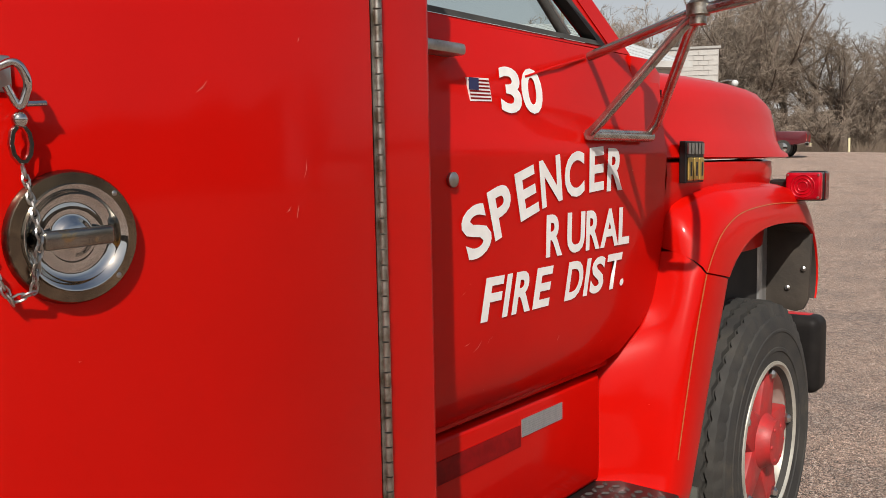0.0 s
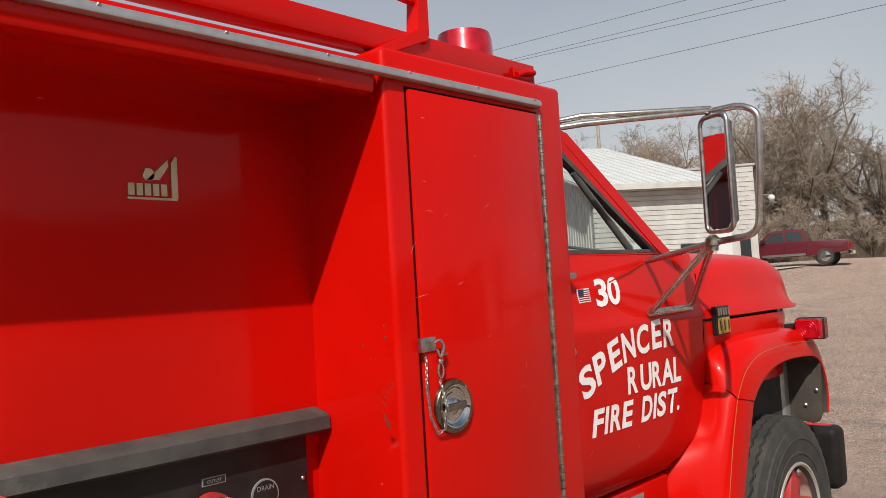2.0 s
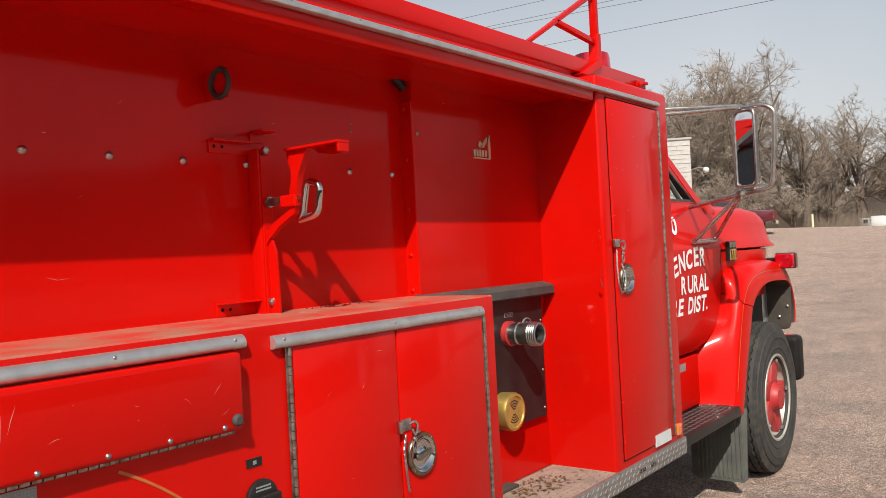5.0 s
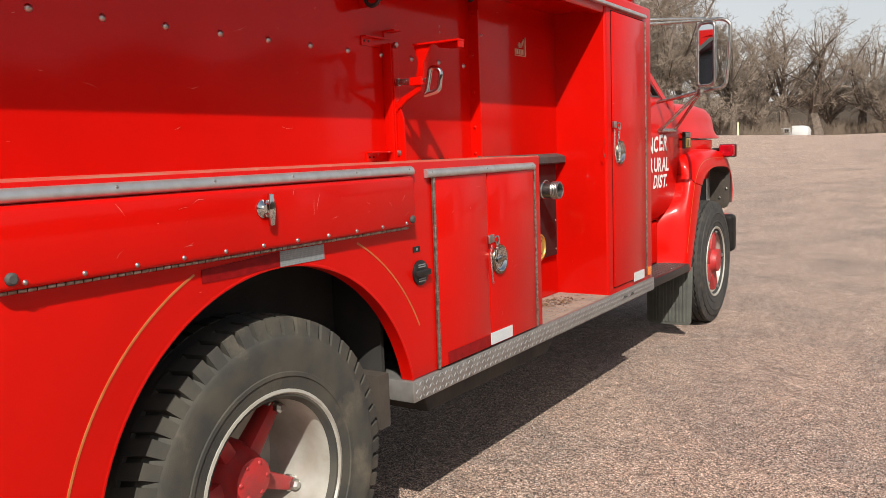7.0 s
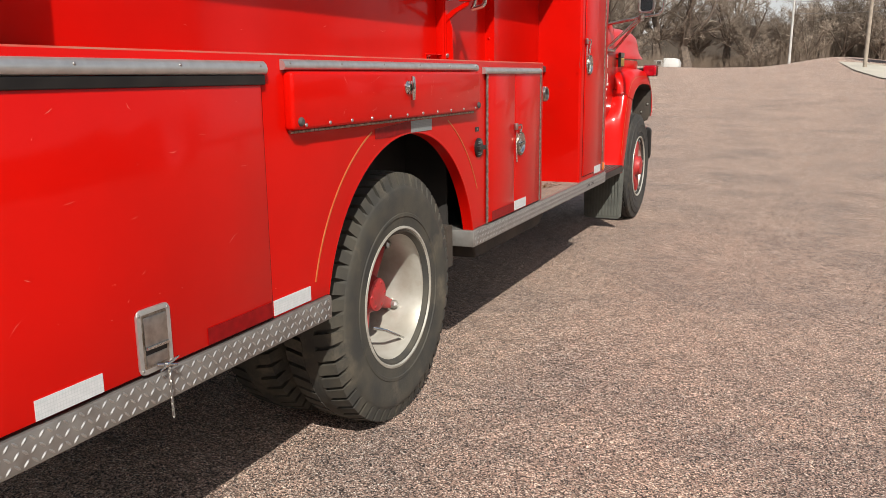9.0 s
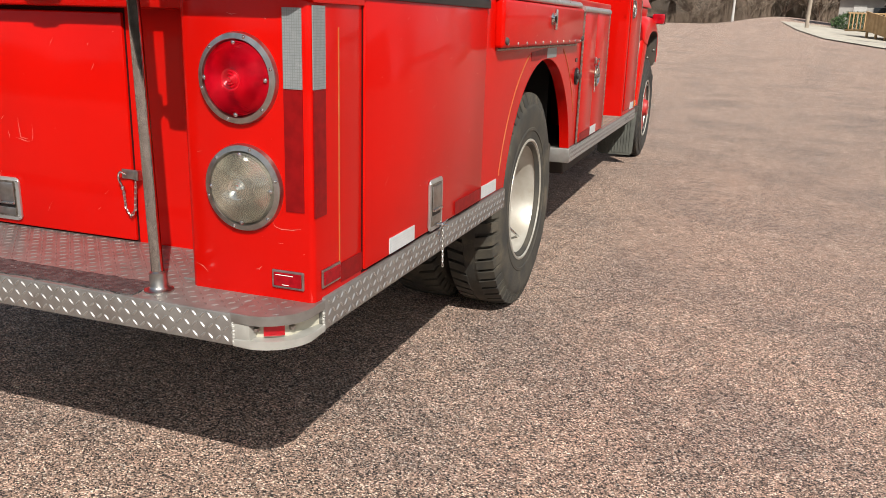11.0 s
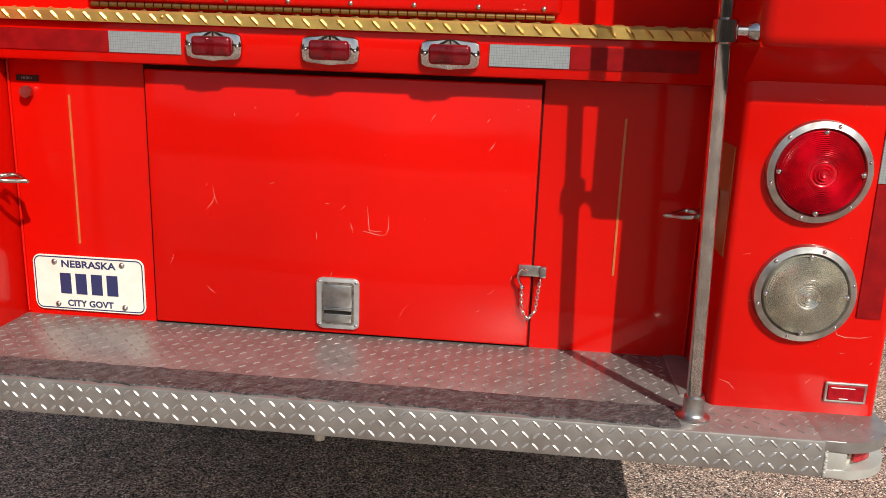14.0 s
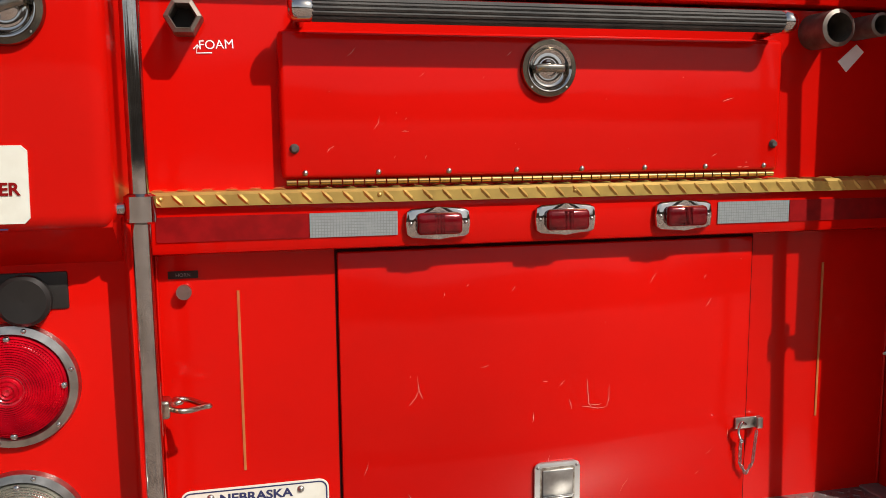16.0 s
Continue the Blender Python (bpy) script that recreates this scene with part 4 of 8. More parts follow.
for y in (-1.335, -1.308):
    for z in (1.490, 1.947):
        part("hole", disc([(0.005, XW + 0.0062), (0.005, XW + 0.0070)], (0, y, z), "x", 10), GAP, tab)
part("pivot_bolt", disc([(0.012, 0), (0.012, 0.012), (0.006, 0.016)], (XW + 0.052, YC - 0.002, 1.938), "x", 6), STEEL, clamp)
part("angle", box(XW, XW + 0.006, YC - 0.01, YC + 0.045, 1.966, 2.000, 0.001), RED, clamp)
part("angle", box(XW + 0.006, XW + 0.060, YC - 0.01, YC + 0.045, 1.994, 2.000, 0.001), RED, clamp)
for pts in ([(-1.048, 1.660), (-1.048, 1.712), (-1.041, 1.700), (-1.019, 1.725), (-0.940, 1.761), (-0.913, 1.771), (-0.924, 1.746), (-0.990, 1.717), (-1.036, 1.681)],
            [(-0.938, 1.795), (-0.941, 1.810), (-0.929, 1.834), (-0.927, 1.868), (-0.944, 1.904), (-0.944, 1.926), (-0.860, 1.926), (-0.866, 1.912), (-0.886, 1.886), (-0.901, 1.857), (-0.909, 1.795)]):
    part("arm", prism(pts, "y", YC - 0.010, YC + 0.010, 0.002), RED, clamp, smooth=40)
part("shelf", box(-0.945, -0.730, YC - 0.022, YC + 0.022, 1.922, 1.930, 0.002), RED, clamp)
part("shelf_lip", prism([(-0.860, 1.922), (-0.735, 1.922), (-0.738, 1.902), (-0.780, 1.898), (-0.840, 1.908)], "y", YC + 0.014, YC + 0.020), RED, clamp)
part("shelf_lip", box(-0.738, -0.730, YC - 0.020, YC + 0.020, 1.898, 1.922, 0.002), RED, clamp)
part("boss", box(-0.972, -0.911, YC - 0.018, YC + 0.018, 1.767, 1.801, 0.004), RED, clamp)
sp = bmesh.new()
for i in range(7):
    lathe([(0.0005, 0), (0.012, 0.0), (0.012, 0.005), (0.0005, 0.005)], (-1.026 + 0.0078 * i, YC, 1.788), "x", 12, sp)
lathe([(0.0005, 0), (0.016, 0.0), (0.016, 0.010), (0.0005, 0.010)], (-1.040, YC, 1.788), "x", 12, sp)
lathe([(0.0005, 0), (0.008, 0.0), (0.008, 0.15), (0.0005, 0.15)], (-1.035, YC, 1.788), "x", 12, sp)
part("spring_bolt", sp, STEEL, clamp, smooth=40)
hd = tube(round_path([(-0.905, YC - 0.006, 1.728), (-0.893, YC - 0.006, 1.745), (-0.876, YC - 0.002, 1.836), (-0.830, YC + 0.004, 1.822), (-0.840, YC, 1.742), (-0.880, YC - 0.004, 1.733), (-0.905, YC - 0.006, 1.728)], 0.022), 0.0105, 10)
part("clamp_handle", hd, CHROME, clamp, "chrome loop handle", smooth=60)
# small pile of grit left on the deck
gr = bmesh.new()
for i in range(26):
    ball((random.uniform(-1.08, -1.02), random.gauss(-0.92, 0.10), DECK + 0.006), random.uniform(0.0012, 0.0034), gr, 5, (1, 1, 0.6))
part("grit", gr, MUD, truck)["kind"] = "stuff"

# roof rack: a flat beam held off the roof edge, with flat-bar ladder posts
XT = -0.862
for x, sgn in ((XT, 1), (2 * XC - XT, -1)):
    a, b = sorted((x, x - 0.07 * sgn))
    part("rack_beam", box(a, b, -4.0, 1.10, 2.362, 2.426, 0.004), RED, truck, "red rack beam along the roof edge", smooth=40)
    for y in (-3.2, -1.8, 0.97):
        part("rack_foot", box(a + 0.02, b - 0.02, y - 0.02, y + 0.02, 2.28, 2.363), RED, truck)
    for y in (-0.545, -0.485):
        part("rack_tab", prism([(y, 2.30), (y + 0.035, 2.30), (y + 0.018, 2.345), (y + 0.010, 2.345)], "x", a + 0.045, b - 0.022), RED, truck)
    eb = part("end_bracket", box(min(x, x + 0.006 * sgn), max(x, x + 0.006 * sgn), 0.985, 1.085, 2.372, 2.404, 0.002), RED, truck)
    part("bracket_bolt", tube([(x + 0.012 * sgn, 0.990, 2.378), (x + 0.016 * sgn, 1.030, 2.392), (x + 0.016 * sgn, 1.075, 2.396)], 0.009, 10), RED, eb, smooth=40)
    f0, f1 = sorted((x + 0.002 * sgn, x - 0.030 * sgn))
    lad = part("ladder_rack", box(f0, f1, 0.583, 0.613, 2.45, 3.16, 0.003), RED, truck, "red steel ladder rack of flat bar", smooth=40)
    part("knee", prism([(0.578, 2.535), (0.590, 2.56), (0.616, 2.56), (0.616, 2.43), (0.604, 2.405), (0.566, 2.405), (0.573, 2.45)], "x", f0 - 0.006, f1 + 0.006, 0.003), RED, lad, "chipped red knee plate")
    part("rack_bracket", prism([(0.40, 2.352), (0.46, 2.352), (0.606, 2.412), (0.606, 2.452), (0.57, 2.436)], "x", f0 - 0.012, f1 + 0.012, 0.003), RED, lad)
    for p in ([(0.0, 2.426), (0.030, 2.426), (0.62, 2.742), (0.62, 2.768)], [(0.24, 2.560), (0.25, 2.538), (0.585, 2.510), (0.585, 2.534)]):
        part("brace", prism(p, "x", f0 + 0.003, f1 - 0.003, 0.003), RED, lad, smooth=40)
beacon = part("beacon", lathe([(0.105, 2.44), (0.105, 2.49), (0.100, 2.50), (0.095, 2.60), (0.088, 2.625), (0.001, 2.630)], (-1.165, 1.13, -0.02), "z", 32), LENS_R, truck, "red dome beacon on the cab roof", smooth=45)
part("base", disc([(0.108, 2.33), (0.108, 2.425)], (-1.165, 1.13, 0), "z", 28), RED, beacon, smooth=40)


# ---- the fire truck: rear ----
YR, YP, YH, YB = -4.456, -4.180, -4.238, -4.592   # corner posts, recessed panel, header, tailboard edge
XI = -1.092                                       # inner edge of the right corner post
XJ = 2 * XC - XI - 0.005                          # inner edge of the left one


def mirrored(x):
    return 2 * XC - x


for s in (1, -1):
    fx = (lambda v: v) if s == 1 else mirrored
    a, b = sorted((fx(XI), fx(XS)))
    part("corner_post", box(a, b, YR, -4.150, LOW - 0.03, 1.47, 0.016, 3), RED, truck, "red rear corner post", smooth=40)
    # upper side locker that overhangs the post
    a, b = sorted((fx(XI - 0.012), fx(XS + 0.012)))
    if s == -1:
        b -= 0.020
    part("upper_locker", box(a, b, -4.56, -4.08, 1.425, 2.30, 0.028, 3), RED, truck, "red upper rear locker with rounded edges", smooth=40)
    part("locker_skirt", prism([(-4.545, 1.45), (-4.545, 1.43), (YR + 0.004, 1.362), (-4.2, 1.362), (-4.2, 1.45)], "x", a + 0.006, b - 0.006), RED, truck)
part("rear_panel", box(XJ - 0.01, XI + 0.01, YP, -4.12, 0.66, 1.40), RED, truck, "recessed red rear panel")
part("header_beam", box(XJ - 0.008, XI + 0.008, YH, -4.15, 1.342, 1.4595, 0.010), RED, truck, "red beam with marker lamps", smooth=40)
part("upper_rear_wall", box(XJ - 0.01, XI + 0.01, YP - 0.022, -4.10, 1.44, 1.845), RED, truck)
part("upper_rear_ledge", box(XJ - 0.01, XI + 0.01, YP - 0.05, -4.10, 1.852, 2.30, 0.006), RED, truck, smooth=40)
# brass-coloured tread strip
part("brass_strip", prism([(-4.150, 1.465), (-4.246, 1.465), (-4.252, 1.459), (-4.252, 1.437), (-4.244, 1.437), (-4.244, 1.459), (-4.150, 1.460)], "x", -2.842, -1.113), BRASS, truck, "brass tread-plate strip", smooth=40)
lugs(-2.83, -1.12, -4.25, -4.20, 0.046, lambda u, v, h: (u, v, 1.4655 + h), BRASS, "strip_lug", truck, 0.040, 0.009, 0.003, one_way=True)
lugs(-2.83, -1.12, 1.429, 1.471, 0.040, lambda u, v, h: (u, -4.252 - h, v), BRASS, "strip_lug", truck, 0.034, 0.009, 0.004, one_way=True)
rivets([(x, -4.252, 1.452) for x in (-2.80, -2.38, -1.96, -1.55, -1.15)], 0.005, "y", BRASS, truck, "screw")

# rear door
part("door_gap", box(-2.467, -1.4815, YP - 0.001, YP + 0.004, 0.668, 1.3415), GAP, truck)
rear_door = part("rear_door", box(-2.462, -1.487, YP - 0.010, YP + 0.01, 0.678, 1.330, 0.005), RED, truck, "red rear compartment door, scratched", smooth=40)
paddle_latch(Matrix.Translation((-1.973, YP - 0.011, 0.761)) @ REAR @ Matrix.Diagonal((0.98, 0.82, 1, 1)), rear_door)


def hasp_rear(x, z):
    y = YP - 0.012
    bm = box(x - 0.034, x + 0.034, y - 0.004, y + 0.002, z - 0.014, z + 0.014, 0.002)
    box(x + 0.018, x + 0.034, y - 0.016, y - 0.002, z - 0.014, z + 0.014, 0.003, bm=bm)
    h = part("hasp", bm, STEEL, truck, "bent steel hasp", smooth=40)
    c = tube(round_path([(x - 0.012, y - 0.012, z), (x - 0.028, y - 0.02, z + 0.010), (x - 0.036, y - 0.018, z - 0.012), (x - 0.026, y - 0.014, z - 0.034)], 0.01), 0.0035, 8)
    ball((x - 0.024, y - 0.014, z - 0.04), 0.007, c)
    part("snap_clip", c, CHROME, h, smooth=60)
    part("chain", chain([(x - 0.024, y - 0.012, z - 0.045), (x - 0.022, y - 0.01, z - 0.10), (x - 0.005, y - 0.01, z - 0.125), (x + 0.012, y - 0.01, z - 0.10), (x + 0.020, y - 0.01, z - 0.02)]), STEEL, h, "thin keeper chain", smooth=60)


hasp_rear(-1.485, 0.878)
for x in (-2.665, -1.288):
    part("pinstripe", box(x - 0.0026, x + 0.0026, YP - 0.002, YP + 0.001, 0.874, 1.258), GOLD, truck)

# number plate; the number itself is drawn as bars
plate = part("number_plate", prism(rounded(-2.798, -2.492, 0.690, 0.840, 0.020), "y", YP - 0.006, YP - 0.003, 0.0008), PLATEW, truck, "white number plate with dark blue print")
ring = zip(rounded(-2.7945, -2.4955, 0.6935, 0.8365, 0.017), rounded(-2.7915, -2.4985, 0.6965, 0.8335, 0.014))
ring = [[(o[0], YP - 0.0066, o[1]), (i[0], YP - 0.0066, i[1])] for o, i in ring]
part("border", loft(ring + ring[:1]), INK, plate)
write_on("state_word", "NEBRASKA", 0.026, Matrix.Translation((-2.645, YP - 0.0068, 0.809)) @ REAR, INK, plate, bold=0.0008, narrow=1.18)
write_on("owner_word", "CITY GOVT", 0.024, Matrix.Translation((-2.645, YP - 0.0068, 0.702)) @ REAR, INK, plate, bold=0.0008, narrow=1.02)
for k in range(4):
    x = -2.710 + 0.043 * k
    part("number_bar", box(x - 0.015, x + 0.015, YP - 0.0072, YP - 0.006, 0.736, 0.792), INK, plate)
rivets([(x, YP - 0.006, z) for x, z in ((-2.738, 0.822), (-2.552, 0.822), (-2.735, 0.706), (-2.550, 0.706))], 0.008, "y", STEEL, plate, "screw")
# horn button and its tag
part("horn_button", disc([(0.015, 0), (0.015, 0.012), (0.012, 0.018), (0.003, 0.02)][::-1], (-2.770, YP - 0.02, 1.262), "y", 16), STEEL, truck, "round push button", smooth=40)
tag = part("name_tag", box(-2.800, -2.742, YP - 0.004, YP, 1.288, 1.303), BLACK, truck)
write_on("horn_word", "HORN", 0.010, Matrix.Translation((-2.771, YP - 0.0045, 1.292)) @ REAR, TAPE_W, tag)

# marker lamps and tape on the header
for x in (-2.259, -1.980, -1.702):
    b_ = prism([(x - 0.066, 1.367), (x - 0.055, 1.360), (x, 1.357), (x + 0.055, 1.360), (x + 0.066, 1.367), (x + 0.069, 1.391), (x + 0.066, 1.415), (x + 0.055, 1.421), (x, 1.424), (x - 0.055, 1.421), (x - 0.066, 1.415), (x - 0.069, 1.391)], "y", YH - 0.014, YH - 0.001, 0.005)
    lamp = part("marker_lamp", b_, CHROME, truck, "small red marker lamp in a chrome bezel", smooth=40)
    part("lens", box(x - 0.048, x + 0.048, YH - 0.034, YH - 0.010, 1.368, 1.413, 0.010, 3), LENS_D, lamp, smooth=50)
    for k in range(7):
        part("lens_rib", box(x - 0.010 + 0.003 * k, x - 0.0088 + 0.003 * k, YH - 0.0352, YH - 0.033, 1.371, 1.410), LENS_D, lamp)
    rivets([(x - 0.058, YH - 0.014, 1.391), (x + 0.058, YH - 0.014, 1.391)], 0.0045, "y", STEEL, lamp, "screw")
for x0, x1, m_ in ((-2.520, -2.342, TAPE_W), (-2.812, -2.522, TAPE_R), (-1.613, -1.432, TAPE_W), (-1.430, -1.146, TAPE_R)):
    part("reflector_tape", box(x0, x1, YH - 0.0028, YH - 0.001, 1.368, 1.417), m_, truck, "silver reflective sticker" if m_ is TAPE_W else "")

# upper drop door, grab bar and pipes
ud = part("upper_door", box(-2.571, -1.457, YP - 0.052, YP - 0.02, 1.484, 1.776, 0.012, 3), RED, truck, "red drop door with a round latch", smooth=45)
hinge_flat(-2.562, -1.468, 1.478, mat=BRASSDARK, axis="x", x=YP - 0.045)
rivets([(-2.525 + 0.147 * i, YP - 0.052, 1.497) for i in range(8)], 0.006, "y", STEEL, ud, "screw")
for x in (-2.545, -1.476):
    part("bumper_knob", disc([(0.006, -0.008), (0.010, 0.0)], (x, YP - 0.053, 1.545), "y", 12), RUBBER, ud, smooth=40)
ring_latch(-2.017, 1.706, 0.061, YP - 0.053, turn=0, parent=ud, axis="y")
bar = bmesh.new()
for k in range(14):
    a = 2 * math.pi * k / 14
    tube([(-2.508, YP - 0.11 + 0.019 * math.cos(a), 1.805 + 0.019 * math.sin(a)), (-1.510, YP - 0.11 + 0.019 * math.cos(a), 1.805 + 0.019 * math.sin(a))], 0.0042, 5, bar)
tube([(-2.508, YP - 0.11, 1.805), (-1.510, YP - 0.11, 1.805)], 0.019, 16, bar)
grab = part("grab_bar", bar, RUBBER, truck, "ribbed black rubber grab bar with chrome ends", smooth=50)
for x0, x1 in ((-2.553, -2.506), (-1.512, -1.480)):
    part("bar_end", disc([(0.016, x0), (0.024, x0 + 0.008), (0.024, x1 - 0.006), (0.020, x1)], (0, YP - 0.11, 1.805), "x", 18), CHROME, grab, smooth=50)
    part("bar_foot", tube([((x0 + x1) / 2, YP - 0.11, 1.800), ((x0 + x1) / 2, YP - 0.02, 1.792)], 0.013, 10), CHROME, grab, smooth=50)
foam = part("foam_pipe", lathe([(0.034, -0.002), (0.036, -0.05), (0.034, -0.072), (0.026, -0.075), (0.0235, -0.07), (0.0235, 0.0), (0.001, 0.0)], (-2.742, YP - 0.022, 1.790), "y", 6), DULLPIPE, truck, "hexagonal threaded foam pipe", smooth=20)
part("bore", disc([(0.0225, -0.012), (0.0225, -0.010)], (-2.742, YP - 0.022, 1.790), "y", 20), BLACK, foam)
for x, z, r in ((-1.362, 1.797, 0.040), (-1.252, 1.806, 0.026)):
    pp = part("pipe_end", lathe([(r, 0.0), (r, -0.05), (r * 1.02, -0.085), (r * 0.80, -0.088), (r * 0.78, -0.01), (0.001, -0.008)], (x, YP - 0.022, z), "y", 28), DULLPIPE, truck, "short galvanised pipe end", smooth=35)
    part("bore", disc([(r * 0.78, -0.012), (r * 0.78, -0.010)], (x, YP - 0.022, z), "y", 20), DARK, pp)
part("sticker", prism([(-1.293, 1.733), (-1.270, 1.709), (-1.225, 1.755), (-1.246, 1.772)], "y", YP - 0.024, YP - 0.0215), WHITE, truck, "torn white label")
# chalked word and arrow
write_on("foam_word", "FOAM", 0.0245, Matrix.Translation((-2.686, YP - 0.0235, 1.739)) @ REAR @ pose(0, 0, 0, 0, 0, 3), WHITE, truck)
aw = tube([(-2.722, YP - 0.023, 1.745), (-2.724, YP - 0.023, 1.730), (-2.695, YP - 0.023, 1.731)], 0.0013, 5)
tube([(-2.729, YP - 0.023, 1.738), (-2.722, YP - 0.023, 1.746), (-2.716, YP - 0.023, 1.738)], 0.0013, 5, aw)
part("arrow", aw, WHITE, truck)
# notice on the left upper locker
nt = part("notice", prism([(-3.15, 1.441), (-2.962, 1.441), (-2.954, 1.449), (-2.952, 1.549), (-2.960, 1.557), (-3.15, 1.557)], "y", -4.563, -4.559), PLATEW, truck, "white notice with red print")
write_on("notice_word", "IER", 0.026, Matrix.Translation((-2.983, -4.5645, 1.484)) @ REAR, TAPE_R, nt, bold=0.0008)
part("print_line", box(-3.0, -2.985, -4.5642, -4.5632, 1.432, 1.434), INK, nt)
ring_latch(-2.968, 1.755, 0.056, -4.561, turn=20, parent=None, axis="y")


def round_lamp(x, z, r, mat, label):
    """Large lens with pressed rings in a screwed steel bezel."""
    prof = [(r * 0.80, -0.004), (r * 0.85, -0.016), (r * 0.97, -0.012), (r, 0.0)]
    lamp = part("tail_lamp", lathe(prof, (x, YR, z), "y", 48), STEEL, truck, label, smooth=40)
    pr = [(0.0005, -0.039), (r * 0.05, -0.041), (r * 0.08, -0.037), (r * 0.11, -0.040), (r * 0.14, -0.035), (r * 0.17, -0.0375), (r * 0.20, -0.033), (r * 0.23, -0.0345)]
    for k in range(16):
        q = r * (0.24 + 0.56 * k / 16)
        hgt = -0.034 + 0.022 * (k / 16) ** 2
        pr += [(q, hgt), (q + r * 0.018, hgt - 0.0028), (q + r * 0.030, hgt)]
    pr.append((r * 0.82, -0.006))
    part("lens", lathe(pr, (x, YR, z), "y", 64), mat, lamp, smooth=30)
    rb_ = bmesh.new()
    for k in range(96):
        q = 2 * math.pi * k / 96
        c, s_ = math.cos(q), math.sin(q)
        tube([(x + r * 0.66 * c, YR - 0.0225, z + r * 0.66 * s_), (x + r * 0.755 * c, YR - 0.0150, z + r * 0.755 * s_)], 0.0013, 4, rb_, caps=False)
    part("rib_ring", rb_, mat, lamp)["kind"] = "stuff"
    rivets([(x + r * 0.91 * math.cos(q), YR - 0.014, z + r * 0.91 * math.sin(q)) for q in [2 * math.pi * (j + 0.25) / 6 for j in range(6)]], 0.0045, "y", CHROME, lamp, "screw")
    rivets([(x + r * 0.77 * math.cos(q), YR - 0.019, z + r * 0.77 * math.sin(q)) for q in [2 * math.pi * j / 4 for j in range(4)]], 0.006, "y", CHROME, lamp, "screw")
    return lamp


for s in (1, -1):
    fx = (lambda v: v) if s == 1 else mirrored
    round_lamp(-0.933 if s == 1 else -3.024, 1.191 if s == 1 else 1.166, 0.105, LENS_R, "round red tail lamp in a steel bezel")
    round_lamp(-0.927 if s == 1 else -3.026, 0.938 if s == 1 else 0.916, 0.105, LENS_C, "round clear reversing lamp in a steel bezel")
    for z0, z1, m_ in ((1.174, 1.350, TAPE_W), (0.892, 1.172, TAPE_R)):
        a, b = sorted((fx(-0.816), fx(-0.768)))
        part("reflector_tape", box(a, b, YR - 0.0025, YR + 0.001, z0, z1), m_, truck, "silver reflective sticker" if m_ is TAPE_W else "")
    a, b = sorted((fx(XS - 0.001), fx(XS + 0.0022)))
    for z0, z1, m_ in ((1.174, 1.356, TAPE_W), (0.880, 1.172, TAPE_R)):
        part("reflector_tape", box(a, b, -4.450, -4.394, z0, z1), m_, truck)
    a, b = sorted((fx(-0.857), fx(-0.770)))
    mk_ = part("marker_reflector", box(a, b, YR - 0.006, YR, 0.702, 0.748, 0.003), STEEL, truck, "small red reflector in a steel frame")
    part("lens", box(a + 0.006, b - 0.006, YR - 0.009, YR - 0.004, 0.708, 0.742, 0.002), REFLEX, mk_)
    for z_, w0, w1 in ((0.736, 0.012, 0.060), (0.712, 0.030, 0.048)):
        part("print_bar", box(a + w0, a + w1, YR - 0.0096, YR - 0.009, z_, z_ + 0.0016), WHITE, mk_)
    a, b = sorted((fx(XS), fx(XS + 0.006)))
    mk_ = part("marker_reflector", box(a, b, -4.424, -4.331, 0.702, 0.748, 0.002), STEEL, truck)
    a, b = sorted((fx(XS + 0.004), fx(XS + 0.009)))
    part("lens", box(a, b, -4.418, -4.337, 0.708, 0.742, 0.002), REFLEX, mk_)
    # grab pole
    px, py, lean = (-1.138, -4.525, -0.022) if s == 1 else (-2.803, -4.525, 0.0)
    pole = part("grab_pole", tube([(px, py, 0.675), (px + lean * 2.2, py, 2.32)], 0.0152, 28), POLISHED, truck, "vertical chrome grab pole", smooth=60)
    part("foot", lathe([(0.036, 0.672), (0.0355, 0.677), (0.026, 0.680), (0.022, 0.686), (0.0205, 0.720), (0.0155, 0.724)], (px, py, 0), "z", 32), STEEL, pole, smooth=40)
    part("collar", lathe([(0.018, 1.432), (0.0245, 1.436), (0.0245, 1.476), (0.018, 1.480)], (px + lean, py, 0), "z", 24), POLISHED, pole, smooth=40)
    sd = 1 if s == 1 else -1
    part("stub", tube([(px + lean, py, 1.457), (px + lean + sd * 0.040, py, 1.457), (px + lean + sd * 0.041, py, 1.457), (px + lean + sd * 0.058, py + 0.002, 1.457), (px + lean + sd * 0.064, py + 0.002, 1.457)], [0.010, 0.010, 0.013, 0.020, 0.019], 14), POLISHED, pole, smooth=50)
    # folding step on the inner post wall: plate, bolted casting and a heart-shaped loop
    wx = fx(XI)

    def off(d):
        return wx - sd * d

    def slab_x(d0, d1, y0, y1, z0, z1, bev, bm=None):
        return box(min(off(d0), off(d1)), max(off(d0), off(d1)), y0, y1, z0, z1, bev, bm=bm)

    bp = part("step_plate", slab_x(0, 0.003, -4.437, -4.292, 1.000, 1.232, 0.001), REDDENED, truck, "orange-brown backing plate")
    rivets([(off(0.003), y, z) for y in (-4.430, -4.302) for z in (1.010, 1.222)], 0.004, "x", STEEL, bp, "screw")
    fs = slab_x(0.003, 0.010, -4.352, -4.308, 1.014, 1.130, 0.003)
    slab_x(0.008, 0.034, -4.334, -4.292, 1.046, 1.082, 0.006, fs)
    slab_x(0.008, 0.022, -4.352, -4.342, 1.020, 1.126, 0.003, fs)
